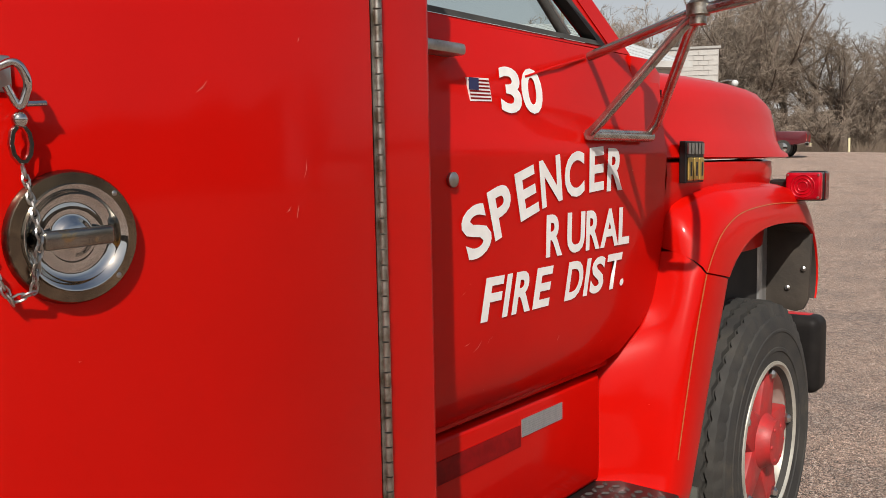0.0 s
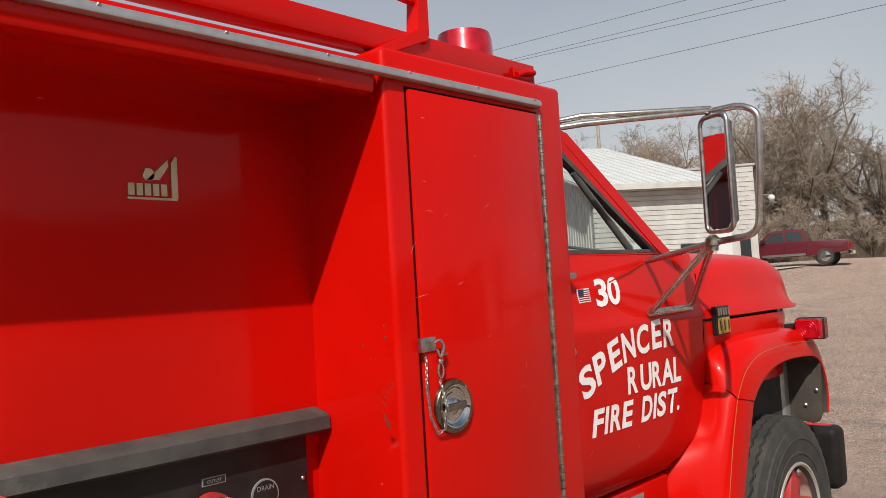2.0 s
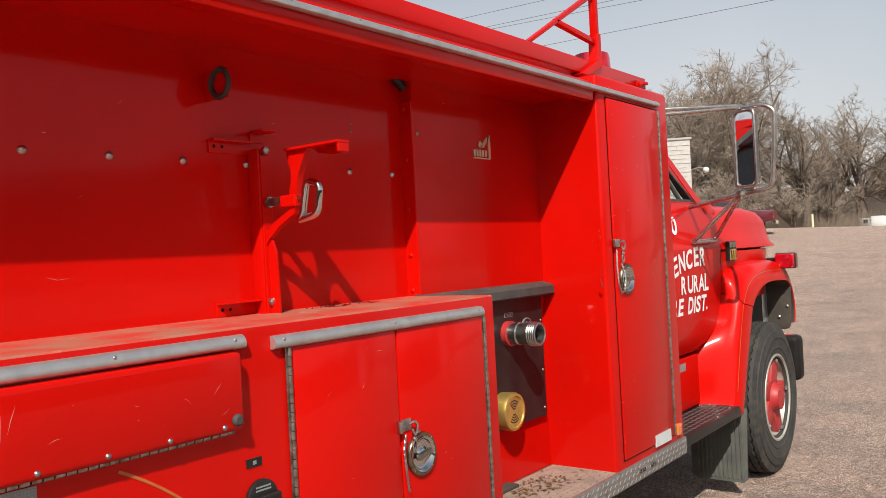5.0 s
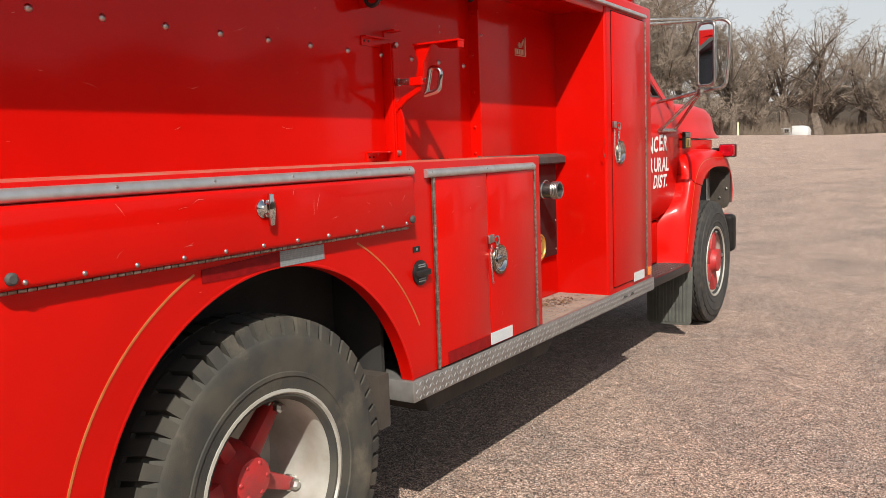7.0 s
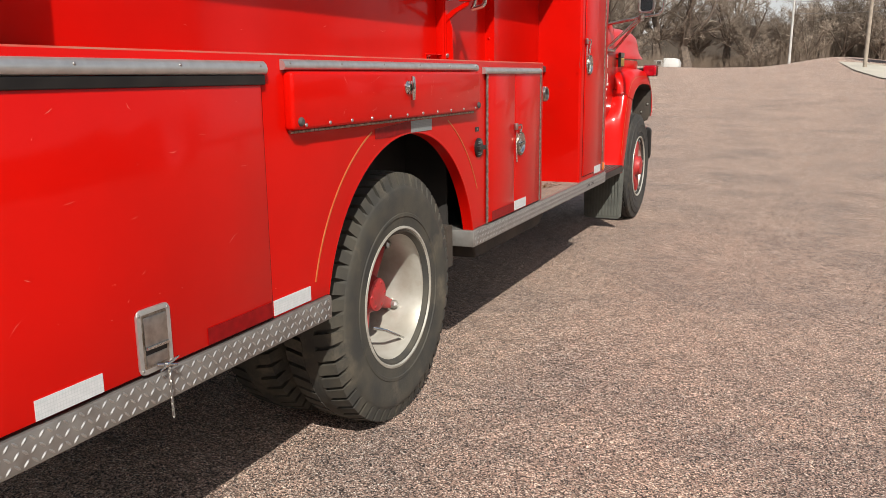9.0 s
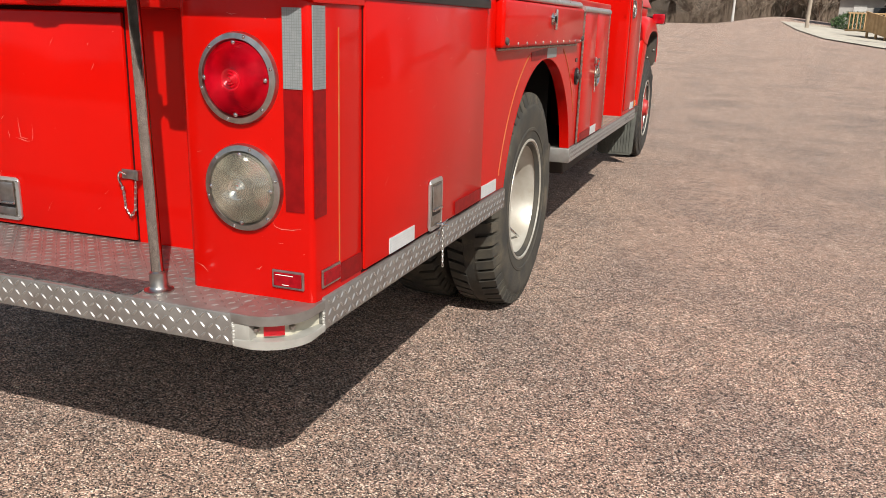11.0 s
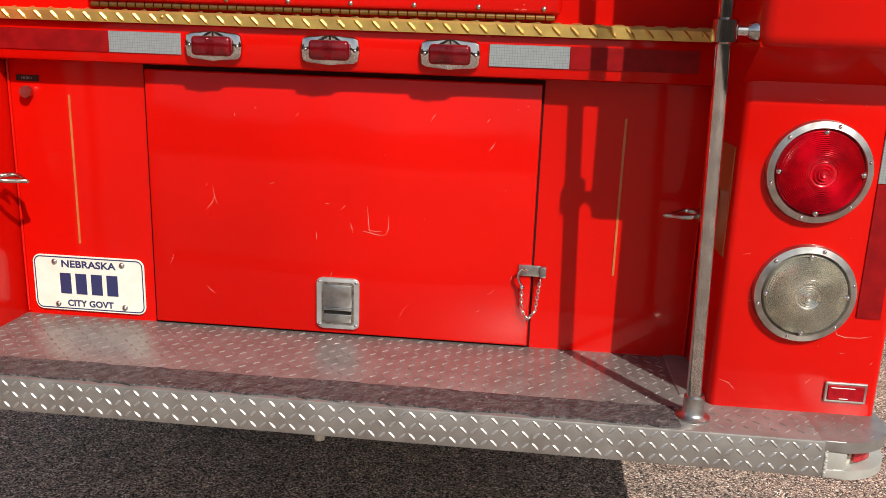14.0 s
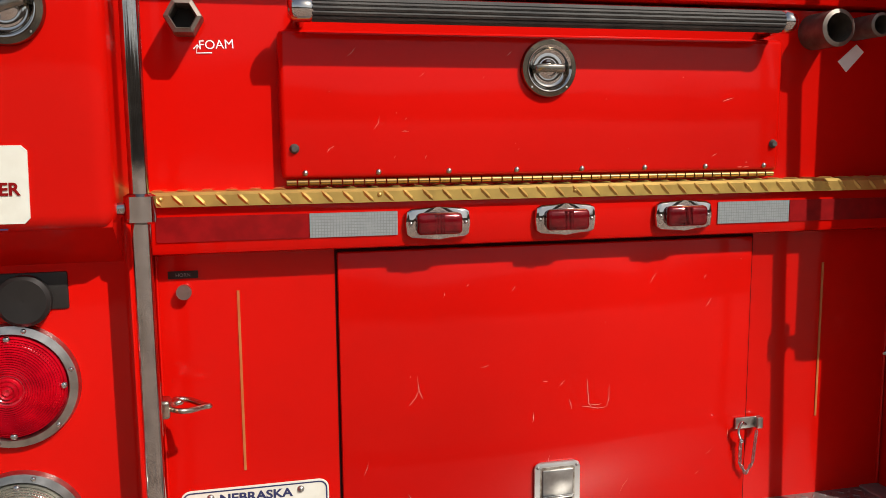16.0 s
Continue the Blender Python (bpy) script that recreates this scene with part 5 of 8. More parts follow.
    step_ = part("folding_step", fs, NICKEL, truck, "worn nickel folding step with a heart-shaped loop", smooth=50)
    heart = []
    for k in range(40):
        q = 2 * math.pi * k / 40
        u = 16 * math.sin(q) ** 3
        v = 13 * math.cos(q) - 5 * math.cos(2 * q) - 2 * math.cos(3 * q) - math.cos(4 * q)
        heart.append((off(0.062 - v * 0.0024), -4.292 + u * 0.0023, 1.060 + 0.006 * math.cos(q)))
    part("loop", tube(heart, 0.0058, 8, closed=True), NICKEL, step_, smooth=60)
    rivets([(off(0.010), -4.326, z) for z in (1.030, 1.113)], 0.008, "x", NICKEL, step_, "bolt", 0.8)
    cov = [(-4.434, 0.765), (-4.372, 0.765), (-4.357, 0.770), (-4.350, 0.785), (-4.350, 0.875), (-4.357, 0.890), (-4.372, 0.897), (-4.434, 0.897)]
    if s == -1:
        part("cover_plate", prism(cov, "x", min(off(0), off(0.0025)), max(off(0), off(0.0025)), 0.001), RED, truck, smooth=40)
    # worn seam where the post wall meets the recessed panel
    part("seam_bead", tube([(off(0.006), YP - 0.002, 0.68), (off(0.006), YP - 0.002, 1.34)], 0.004, 6), RED, truck, smooth=60)

# alarm under the left locker
al = bmesh.new()
lathe([(0.001, -0.015), (0.036, -0.018), (0.042, -0.012), (0.042, 0.0)], (-2.995, -4.462, 1.308), "y", 24, al)
box(-3.10, -2.93, -4.46, -4.45, 1.29, 1.352, 0.003, bm=al)
part("backup_alarm", al, BLACK, truck, "black backup alarm", smooth=40)

# tailboard: tread plate with rounded cast corners
bx0, bx1 = mirrored(-0.885), -0.885
ytop = 0.673
tb = box(bx0, bx1, YB, -4.17, 0.592, ytop, 0.006)
part("tailboard", tb, PLATE, truck, "diamond tread-plate tailboard, worn at the edge", smooth=40)
cx_, cy_, cr = XP - 0.115, YB + 0.115, 0.115
for s in (1, -1):
    fx = (lambda v: v) if s == 1 else mirrored
    out_ = [(fx(bx1), -4.421), (fx(bx1), YB)] + [(fx(cx_ + cr * math.sin(q)), cy_ - cr * math.cos(q)) for q in [radians(90) * j / 10 for j in range(11)]] + [(fx(XP), -4.421)]
    part("tailboard_corner", prism([(fx(bx1 - 0.010), -4.421), (fx(bx1 - 0.010), YB + 0.004)] + out_[1:], "z", 0.650, ytop + 0.0008, 0.0025), PLATE, truck, smooth=40)
    part("cast_corner", prism(out_, "z", 0.592, 0.612, 0.004), CASTALU, truck, "cast aluminium corner with a lamp pocket", smooth=40)
    inner = [(fx(bx1 - 0.002), -4.425), (fx(bx1 - 0.002), YB + 0.012)] + [(fx(cx_ + (cr - 0.03) * math.sin(q)), cy_ + 0.0 - (cr - 0.03) * math.cos(q)) for q in [radians(90) * j / 8 for j in range(9)]] + [(fx(XP - 0.015), -4.425)]
    part("corner_pocket", prism(inner, "z", 0.61, 0.654), IVORY, truck, smooth=40)
    part("corner_end", box(min(fx(bx1), fx(bx1 + 0.045)), max(fx(bx1), fx(bx1 + 0.045)), YB + 0.002, -4.44, 0.596, 0.656, 0.008), CASTALU, truck, smooth=40)
    for x_, y_ in ((fx(bx1 + 0.001), YB + 0.003), (fx(XP - 0.004), -4.424)):
        wb = bmesh.new()
        for k in range(15):
            ball((x_ + random.uniform(-0.0015, 0.0015), y_, 0.599 + 0.0037 * k), random.uniform(0.0036, 0.0050), wb, 7)
        part("weld_bead", wb, CASTALU, truck, smooth=60)
    for q in (radians(8), radians(64)):
        part("pocket_bolt", disc([(0.008, 0.640), (0.008, 0.648), (0.003, 0.650)], (fx(cx_ + (cr - 0.026) * math.sin(q)), cy_ - (cr - 0.026) * math.cos(q), -0.012), "z", 8), STEEL, truck)
    lp = [(fx(cx_ + (cr - 0.022) * math.sin(q)), cy_ - (cr - 0.022) * math.cos(q)) for q in [radians(20) + radians(30) * j / 6 for j in range(7)]]
    lq = [(fx(cx_ + (cr - 0.06) * math.sin(q)), cy_ - (cr - 0.06) * math.cos(q)) for q in [radians(20) + radians(30) * j / 6 for j in range(7)]]
    part("corner_lamp", prism(lp + lq[::-1], "z", 0.618, 0.650), LENS_R, truck, "small red lamp in the cast corner", smooth=40)
lugs(bx0 + 0.01, bx1 - 0.005, 0.596, 0.671, 0.0215, lambda u, v, h: (u, YB - h, v), LUG, "tread_lug", truck, 0.022, 0.0062, 0.0022)
lugs(XJ + 0.01, XI - 0.01, YB + 0.01, YP - 0.005, 0.0255, lambda u, v, h: (u, v, ytop + h), TOPLUG, "tread_lug", truck, 0.021, 0.0055, 0.0018)
lugs(XI - 0.01, XP - 0.04, YB + 0.02, YR - 0.005, 0.0255, lambda u, v, h: (u, v, ytop + h), TOPLUG, "tread_lug", truck, 0.021, 0.0055, 0.0018)
lugs(mirrored(XP - 0.04), XJ + 0.01, YB + 0.02, YR - 0.005, 0.0255, lambda u, v, h: (u, v, ytop + h), TOPLUG, "tread_lug", truck, 0.021, 0.0055, 0.0018)
# black grip strip worn into the edge of the tailboard
edge = []
nn = 70
for i in range(nn + 1):
    edge.append((-2.775 + 1.605 * i / nn, -4.584 + random.uniform(-0.004, 0.006)))
back = [(-2.775 + 1.605 * i / nn, -4.487 + random.uniform(-0.004, 0.004)) for i in range(nn, -1, -1)]
part("grip_strip", prism(edge + back, "z", ytop - 0.001, ytop + 0.0035), material("worn_grip", (0.028, 0.024, 0.025), rough=0.55, second=(0.080, 0.071, 0.070), scale=40, stain=(0.24, 0.215, 0.205), stain_scale=60, stain_at=0.60, bump=0.9, bump_scale=110), truck, "worn black grip strip")
part("drain_stub", tube([(-1.93, -4.55, 0.60), (-1.93, -4.55, 0.565)], 0.012, 10), IVORY, truck, smooth=40)

# ---- the fire truck: wheels and chassis ----
TR = 0.520


def ribbed_tyre(x_out, x_in, cy, cz, r):
    """A highway tyre: five ribs between deep zigzag grooves, a stepped shoulder with nicks, moulded rings."""
    w, n, rows_ = x_out - x_in, 192, []
    for i in range(n):
        a = 2 * math.pi * i / n
        jog = (-0.0055, -0.0020, 0.0050, 0.0025)[i % 4]
        nick = 0.005 if i % 4 == 0 else 0.0
        prof = [(0.262, x_out - 0.03), (0.275, x_out - 0.012), (0.300, x_out - 0.008), (0.333, x_out - 0.004), (0.336, x_out), (0.348, x_out), (0.351, x_out - 0.003), (0.405, x_out + 0.003), (0.408, x_out + 0.006), (0.416, x_out + 0.006), (0.419, x_out + 0.003), (0.446, x_out), (0.460, x_out - 0.005),
                (0.463, x_out - 0.011 - nick), (0.490, x_out - 0.019 - nick), (r - 0.011 - nick, x_out - 0.027 + jog * 0.4)]
        for k in range(4):
            xg = x_out - w * (0.22 + 0.187 * k) + (jog if k % 2 else -jog)
            top = r - (0.007 if k == 0 else 0.001)
            prof += [(top, xg + 0.0065), (r - 0.021, xg + 0.0045), (r - 0.021, xg - 0.0045), (r - (0.007 if k == 3 else 0.001), xg - 0.0065)]
        prof += [(r - 0.011, x_in + 0.027), (0.474, x_in + 0.018), (0.42, x_in - 0.004), (0.30, x_in + 0.008), (0.262, x_in + 0.03)]
        rows_.append([(x, cy + q * math.cos(a), cz + q * math.sin(a)) for q, x in prof])
    return loft(rows_ + [rows_[0]])


def tyre_mesh(x_out, x_in, cy, cz, lug_n, deep, r=TR):
    """A worn truck tyre: bulged sidewalls with a bead, and cut shoulder blocks."""
    w = x_out - x_in
    prof = [(0.262, x_out - 0.03), (0.275, x_out - 0.012), (0.30, x_out - 0.008), (0.335, x_out - 0.004), (0.338, x_out), (0.350, x_out), (0.353, x_out - 0.003), (0.42, x_out + 0.004), (0.448, x_out + 0.001), (0.462, x_out - 0.004), (0.474, x_out - 0.018), (0.486, x_out - 0.034), (r - 0.020, x_out - 0.050),
            (r - 0.018, x_out - w * 0.30), (r - 0.016, x_out - w * 0.5), (r - 0.018, x_out - w * 0.70), (r - 0.020, x_in + 0.050), (0.474, x_in + 0.018), (0.42, x_in - 0.004), (0.30, x_in + 0.008), (0.262, x_in + 0.03)]
    if deep < 0.02:
        return ribbed_tyre(x_out, x_in, cy, cz, r)
    bm = lathe(prof, (0, cy, cz), "x", 72)
    n = lug_n
    for side_ in (0, 1):
        for i in range(n):
            a0, a1 = 2 * math.pi * (i + (0.5 if side_ else 0) + 0.14) / n, 2 * math.pi * (i + (0.5 if side_ else 0) + 0.86) / n
            xo, xm = (x_out - 0.010, x_out - w * 0.40) if side_ == 0 else (x_in + 0.010, x_in + w * 0.40)
            vs = []
            for rr_, xx, aa in ((r - 0.062, xo + (0.007 if side_ == 0 else -0.007), a0), (r - 0.062, xo + (0.007 if side_ == 0 else -0.007), a1), (r - 0.004, xo + (-0.010 if side_ == 0 else 0.010), a1), (r - 0.004, xo + (-0.010 if side_ == 0 else 0.010), a0)):
                vs.append(bm.verts.new((xx, cy + rr_ * math.cos(aa), cz + rr_ * math.sin(aa))))
            ws = []
            for rr_, aa in ((r - 0.02, a0 + deep), (r - 0.02, a1 + deep), (r + 0.004, a1 + deep), (r + 0.004, a0 + deep)):
                ws.append(bm.verts.new((xm, cy + rr_ * math.cos(aa), cz + rr_ * math.sin(aa))))
            bm.faces.new(vs)
            for k in range(4):
                bm.faces.new([vs[k], vs[(k + 1) % 4], ws[(k + 1) % 4], ws[k]])
            bm.faces.new(ws[::-1])
    for k in range(3):
        xr = x_out - w * (0.42 + 0.08 * k)
        lathe([(r - 0.012, xr - 0.012), (r + 0.001, xr - 0.010), (r + 0.001, xr + 0.010), (r - 0.012, xr + 0.012)], (0, cy, cz), "x", 72, bm)
    return bm


def spoke_wheel(x_face, cy, cz, parent, reach, turn=0.0, big=1.0, hs=1.0):
    """Cast spoke wheel in red with rim clamps and hub."""
    hub = part("hub", disc([(0.135 * hs, x_face - 0.12), (0.125 * hs, x_face - 0.03), (0.100 * hs, x_face + 0.01), (0.085 * hs, x_face + 0.03), (0.082 * hs, x_face + 0.05), (0.03 * hs, x_face + 0.058)], (0, cy, cz), "x", 28), HUBRED, parent, "red cast wheel hub", smooth=35)
    for k in range(5):
        a = turn + 2 * math.pi * k / 5
        c, s = math.cos(a), math.sin(a)
        bm = bmesh.new()
        tmp = box(-0.052 * big, 0.052 * big, 0.06, 0.262, -0.045, 0.035, 0.018, 2)
        for v in tmp.verts:
            if v.co.y > 0.2:
                v.co.x *= 0.72
                v.co.z = v.co.z * 0.8 - reach * 0.4
        m = Matrix.Translation((x_face - 0.03, cy, cz)) @ Matrix(((0, 0, 1, 0), (-s, c, 0, 0), (c, s, 0, 0), (0, 0, 0, 1)))
        merge(bm, tmp, m)
        sp_ = part("spoke", bm, HUBRED, hub, smooth=40)
        cb = bmesh.new()
        merge(cb, box(-0.028, 0.028, 0.236, 0.285, -0.01, 0.018, 0.006), m)
        merge(cb, disc([(0.019, 0.015), (0.019, 0.045), (0.010, 0.055)], (0.0, 0.247, 0.0), "z", 6), m)
        part("rim_clamp", cb, STEEL, hub, "bare steel rim clamp")
    rivets([(x_face + 0.05, cy + 0.064 * hs * math.cos(q), cz + 0.064 * hs * math.sin(q)) for q in [2 * math.pi * j / 6 for j in range(6)]], 0.010, "x", HUBRED, hub, "bolt")


def wheel(x_out, width, cy, cz, rear, label, lug_n):
    w_ = part("wheel", tyre_mesh(x_out, x_out - width, cy, cz, lug_n, 0.03 if rear else 0.012), TYRE_DUSTY if rear else TYRE, truck, label, smooth=32)
    if rear:
        rp_ = [(0.300, x_out - 0.016), (0.297, x_out - 0.006), (0.288, x_out - 0.004), (0.280, x_out - 0.014), (0.268, x_out - 0.03), (0.262, x_out - 0.15), (0.258, x_out - width - 0.02), (0.252, x_out - width - 0.04), (0.001, x_out - width - 0.05)]
        part("rim", lathe(rp_, (0, cy, cz), "x", 56), RIM, w_, "dusty silver demountable rim", smooth=35)
    else:
        rp_ = [(0.300, x_out - 0.016), (0.297, x_out - 0.004), (0.286, x_out - 0.002), (0.276, x_out - 0.014), (0.268, x_out - 0.03), (0.262, x_out - 0.10), (0.001, x_out - 0.12)]
        part("rim", lathe(rp_, (0, cy, cz), "x", 56), RIM, w_, "dusty silver demountable rim", smooth=35)
    return w_


ZW = 0.502
for s in (1, -1):
    xo = -0.800 if s == 1 else mirrored(-0.800) + 0.255
    w_ = wheel(xo, 0.255, ARCH_Y, ZW, True, "dual rear wheel with a lugged tyre and silver rim", 52)
    if s == 1:
        spoke_wheel(xo - 0.165, ARCH_Y, ZW, w_, 0.0, turn=radians(-97), big=0.62, hs=0.85)
        vs_ = tube([(-0.93, -2.245, 0.360), (-0.885, -2.215, 0.345), (-0.875, -2.10, 0.283), (-0.873, -2.068, 0.264)], [0.0075, 0.0075, 0.0075, 0.0095], 10)
        part("valve_stem", vs_, CHROME, w_, "long steel valve stem", smooth=60)
    part("wheel", tyre_mesh((-1.100 if s == 1 else mirrored(-1.100) + 0.255), (-1.355 if s == 1 else mirrored(-1.10)), ARCH_Y, ZW, 52, 0.03), TYRE_DUSTY, truck, smooth=32)
    xo = -0.885 if s == 1 else mirrored(-0.885) + 0.25
    w_ = wheel(xo, 0.25, 3.13, ZW, False, "front wheel with red cast spokes", 60)
    if s == 1:
        spoke_wheel(xo - 0.035, 3.13, ZW, w_, -0.02, turn=0.10, big=1.45)
part("axle", tube([(-1.1, ARCH_Y, ZW), (mirrored(-1.1), ARCH_Y, ZW)], 0.07, 12), DARK, truck, smooth=50)
ball((XC, ARCH_Y, ZW), 0.20, (db := bmesh.new()), 14, (0.8, 1, 1))
part("differential", db, DARK, truck, smooth=60)
part("axle", tube([(-1.1, 3.13, ZW - 0.03), (mirrored(-1.1), 3.13, ZW - 0.03)], 0.05, 10), DARK, truck, smooth=50)
for x in (XC - 0.43, XC + 0.43):
    part("frame_rail", box(x - 0.04, x + 0.04, -4.10, 4.0, 0.58, 0.80, 0.01), DARK, truck)
# wheel houses, splash plates and hangers
part("wheel_house", box(XW - 0.36, XW - 0.34, -2.9, -1.58, 0.62, 1.30), DARK, truck)
part("wheel_house", box(XW - 0.35, XS - 0.035, -2.92, -1.57, 1.24, 1.26), DARK, truck)
for y0 in (-2.905, -1.60):
    part("splash_plate", box(XW - 0.35, XS - 0.13, y0, y0 + 0.018, 0.61, 1.25), DARK, truck)
part("hanger", prism([(-1.60, 0.61), (-1.30, 0.61), (-1.42, 0.47), (-1.58, 0.47)], "x", XS - 0.28, XS - 0.265), MUD, truck)
part("hanger", box(XS - 0.30, XS - 0.10, -1.66, -1.60, 0.50, 0.70), MUD, truck)
part("tool_box", prism([(-1.45, 0.61), (-0.20, 0.61), (-0.35, 0.50), (-1.40, 0.50)], "x", XS - 0.50, XS - 0.06, 0.01), MUD, truck, "dusty brown under-step box")
part("underbody", box(XL + 0.12, XS - 0.12, -4.44, -2.95, 0.60, 0.66), DARK, truck)
part("underbody", box(XL + 0.12, XS - 0.12, -1.5, 1.0, 0.60, 0.655), DARK, truck)


# ---- the fire truck: cab ----
DOOR = [(0.955, -1.080), (0.985, -1.050), (1.05, -1.030), (1.12, -1.020), (1.30, -1.012), (1.48, -1.006), (1.545, -1.002), (1.570, -1.000), (1.590, -1.008), (1.65, -1.014), (1.75, -1.026), (1.838, -1.045)]


def door_x(z):
    for (z0, x0), (z1, x1) in zip(DOOR, DOOR[1:]):
        if z <= z1:
            return x0 + (x1 - x0) * max(0, (z - z0)) / (z1 - z0)
    return DOOR[-1][1]


def glass_x(z):
    return -1.048 - (z - 1.838) * 0.24


def door_front(z):
    """The shut line: upright above, swept back below the crease to clear the fender."""
    if z > 1.26:
        return 2.455
    t = (1.26 - z) / 0.305
    return 2.455 - 0.27 * t ** 2.3


for s in (1, -1):
    fx = (lambda v: v) if s == 1 else mirrored
    rows = []
    for z, x in DOOR:
        yf = door_front(z)
        rows.append([(fx(x), 1.30 + (yf - 1.30) * k / 10, z) for k in range(11)])
    bm = loft(rows)
    loft([[(p[0] - 0.04 * s, p[1], p[2]) for p in r] for r in rows], bm)
    for k in (0, -1):
        loft([rows[k], [(p[0] - 0.04 * s, p[1], p[2]) for p in rows[k]]], bm)
    loft([[r[-1] for r in rows], [(r[-1][0] - 0.04 * s, r[-1][1], r[-1][2]) for r in rows]], bm)
    door = part("cab_door", bm, RED, truck, "red cab door with white lettering" if s == 1 else "", smooth=50)
    # window frame, one piece with the opening cut through
    o = [(1.30, 1.838), (2.285, 1.842), (1.70, 2.335), (1.30, 2.335)]
    i_ = [(1.345, 1.846), (2.165, 1.850), (1.600, 2.285), (1.345, 2.285)]
    fr = loft([[(fx(glass_x(z)), y, z) for y, z in o], [(fx(glass_x(z)), y, z) for y, z in i_], [(fx(glass_x(z) - 0.05), y, z) for y, z in i_], [(fx(glass_x(z) - 0.05), y, z) for y, z in o]], close=True)
    part("window_frame", fr, RED, door, smooth=30)
    seal = [(1.362, 1.860), (2.118, 1.862), (1.585, 2.262), (1.362, 2.262)]
    sl = loft([[(fx(glass_x(z) + 0.003), y, z) for y, z in i_], [(fx(glass_x(z) + 0.003), y, z) for y, z in seal], [(fx(glass_x(z) - 0.03), y, z) for y, z in seal]], close=True)
    part("window_seal", sl, RUBBER, door, "black rubber window seal")
    part("window_glass", loft([[(fx(glass_x(z) - 0.02), y, z) for y, z in (seal[0], seal[1])], [(fx(glass_x(z) - 0.02), y, z) for y, z in (seal[3], seal[2])]]), GLASS, door, "clear side window").visible_shadow = False
    # vent window bar
    part("vent_bar", tube([(fx(glass_x(1.86) - 0.008), 1.965, 1.858), (fx(glass_x(2.17) - 0.008), 1.700, 2.165)], 0.012, 8), RUBBER, door, smooth=60)
    part("vent_bar", tube([(fx(glass_x(1.865) - 0.004), 1.985, 1.866), (fx(glass_x(2.17) - 0.004), 1.722, 2.160)], 0.005, 8), STEEL, door, smooth=60)
    # rocker
    a, b = sorted((fx(-1.30), fx(-1.088)))
    rk = part("rocker_panel", box(a, b, 1.05, 2.205, 0.60, 0.925, 0.018, 3), RED, truck, "red rocker panel with a silver sticker" if s == 1 else "", smooth=45)
    part("sill_gap", box(min(fx(-1.30), fx(-1.115)), max(fx(-1.30), fx(-1.115)), 1.05, 2.30, 0.92, 0.99), GAP, truck)
    if s == 1:
        part("sill_strip", box(-1.13, -1.092, 1.05, 2.27, 0.935, 0.952, 0.006), RED, rk, smooth=40)
        part("reflector_patch", box(-1.09, -1.0855, 1.79, 1.985, 0.842, 0.888), TAPE_W, rk, "silver reflective sticker")
        part("reflector_tape", box(-1.09, -1.0857, 1.35, 1.785, 0.820, 0.875), TAPE_R, rk)
    # cowl side behind the fender
    bm = prism([(2.33, 0.70), (2.40, 0.70), (2.50, 0.9), (2.80, 1.0), (2.80, 1.58), (2.475, 1.60), (2.465, 1.27), (2.43, 1.10), (2.35, 0.95)], "x", fx(-1.25), fx(-1.040), 0.008)
    part("cowl_side", bm, RED, truck, smooth=45)

# back wall, floor and roof of the cab
part("cab_back", box(mirrored(-1.09), -1.09, 1.06, 1.12, 0.75, 1.84), RED, truck)
# upper half near black, unlike the red below it
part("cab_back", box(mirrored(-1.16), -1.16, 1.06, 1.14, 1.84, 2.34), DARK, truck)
part("b_pillar", prism([(1.06, 1.838), (1.32, 1.838), (1.32, 2.335), (1.06, 2.335)], "x", -1.20, -1.12), RED, truck)
part("b_pillar", box(-1.15, -1.03, 1.06, 1.32, 0.93, 1.84, 0.01), RED, truck)
part("b_pillar", box(mirrored(-1.03), mirrored(-1.15), 1.06, 1.32, 0.93, 1.84, 0.01), RED, truck)
part("b_pillar", prism([(1.06, 1.838), (1.32, 1.838), (1.32, 2.335), (1.06, 2.335)], "x", mirrored(-1.12), mirrored(-1.20)), RED, truck)
rows = []
for y, z, hw in ((1.05, 2.33, 0.80), (1.08, 2.375, 0.81), (1.3, 2.40, 0.815), (1.6, 2.385, 0.81), (1.72, 2.355, 0.80), (1.76, 2.325, 0.79)):
    rows.append([(XC + hw * u, y, z - 0.055 * abs(u) ** 4 + (-0.03 if abs(u) > 0.99 else 0)) for u in (-1, -0.95, -0.8, -0.5, 0, 0.5, 0.8, 0.95, 1)])
part("cab_roof", loft(rows + [[(XC + 0.79 * u, 1.74, 2.31) for u in (-1, -0.95, -0.8, -0.5, 0, 0.5, 0.8, 0.95, 1)], [(XC + 0.79 * u, 1.06, 2.31) for u in (-1, -0.95, -0.8, -0.5, 0, 0.5, 0.8, 0.95, 1)]]), RED, truck, "red cab roof", smooth=45)
part("windscreen", loft([[(-1.06, 2.26, 1.845), (mirrored(-1.06), 2.26, 1.845)], [(-1.17, 1.70, 2.325), (mirrored(-1.17), 1.70, 2.325)]]), GLASS, truck, "clear windscreen").visible_shadow = False
for s in (1, -1):
    fx = (lambda v: v) if s == 1 else mirrored
    part("a_pillar", loft([[(fx(-1.045), 2.20, 1.84), (fx(-1.045), 2.30, 1.84), (fx(-1.11), 2.33, 1.84), (fx(-1.11), 2.22, 1.84)], [(fx(-1.165), 1.63, 2.33), (fx(-1.165), 1.72, 2.33), (fx(-1.22), 1.75, 2.33), (fx(-1.22), 1.66, 2.33)]], close=True), RED, truck, smooth=40)
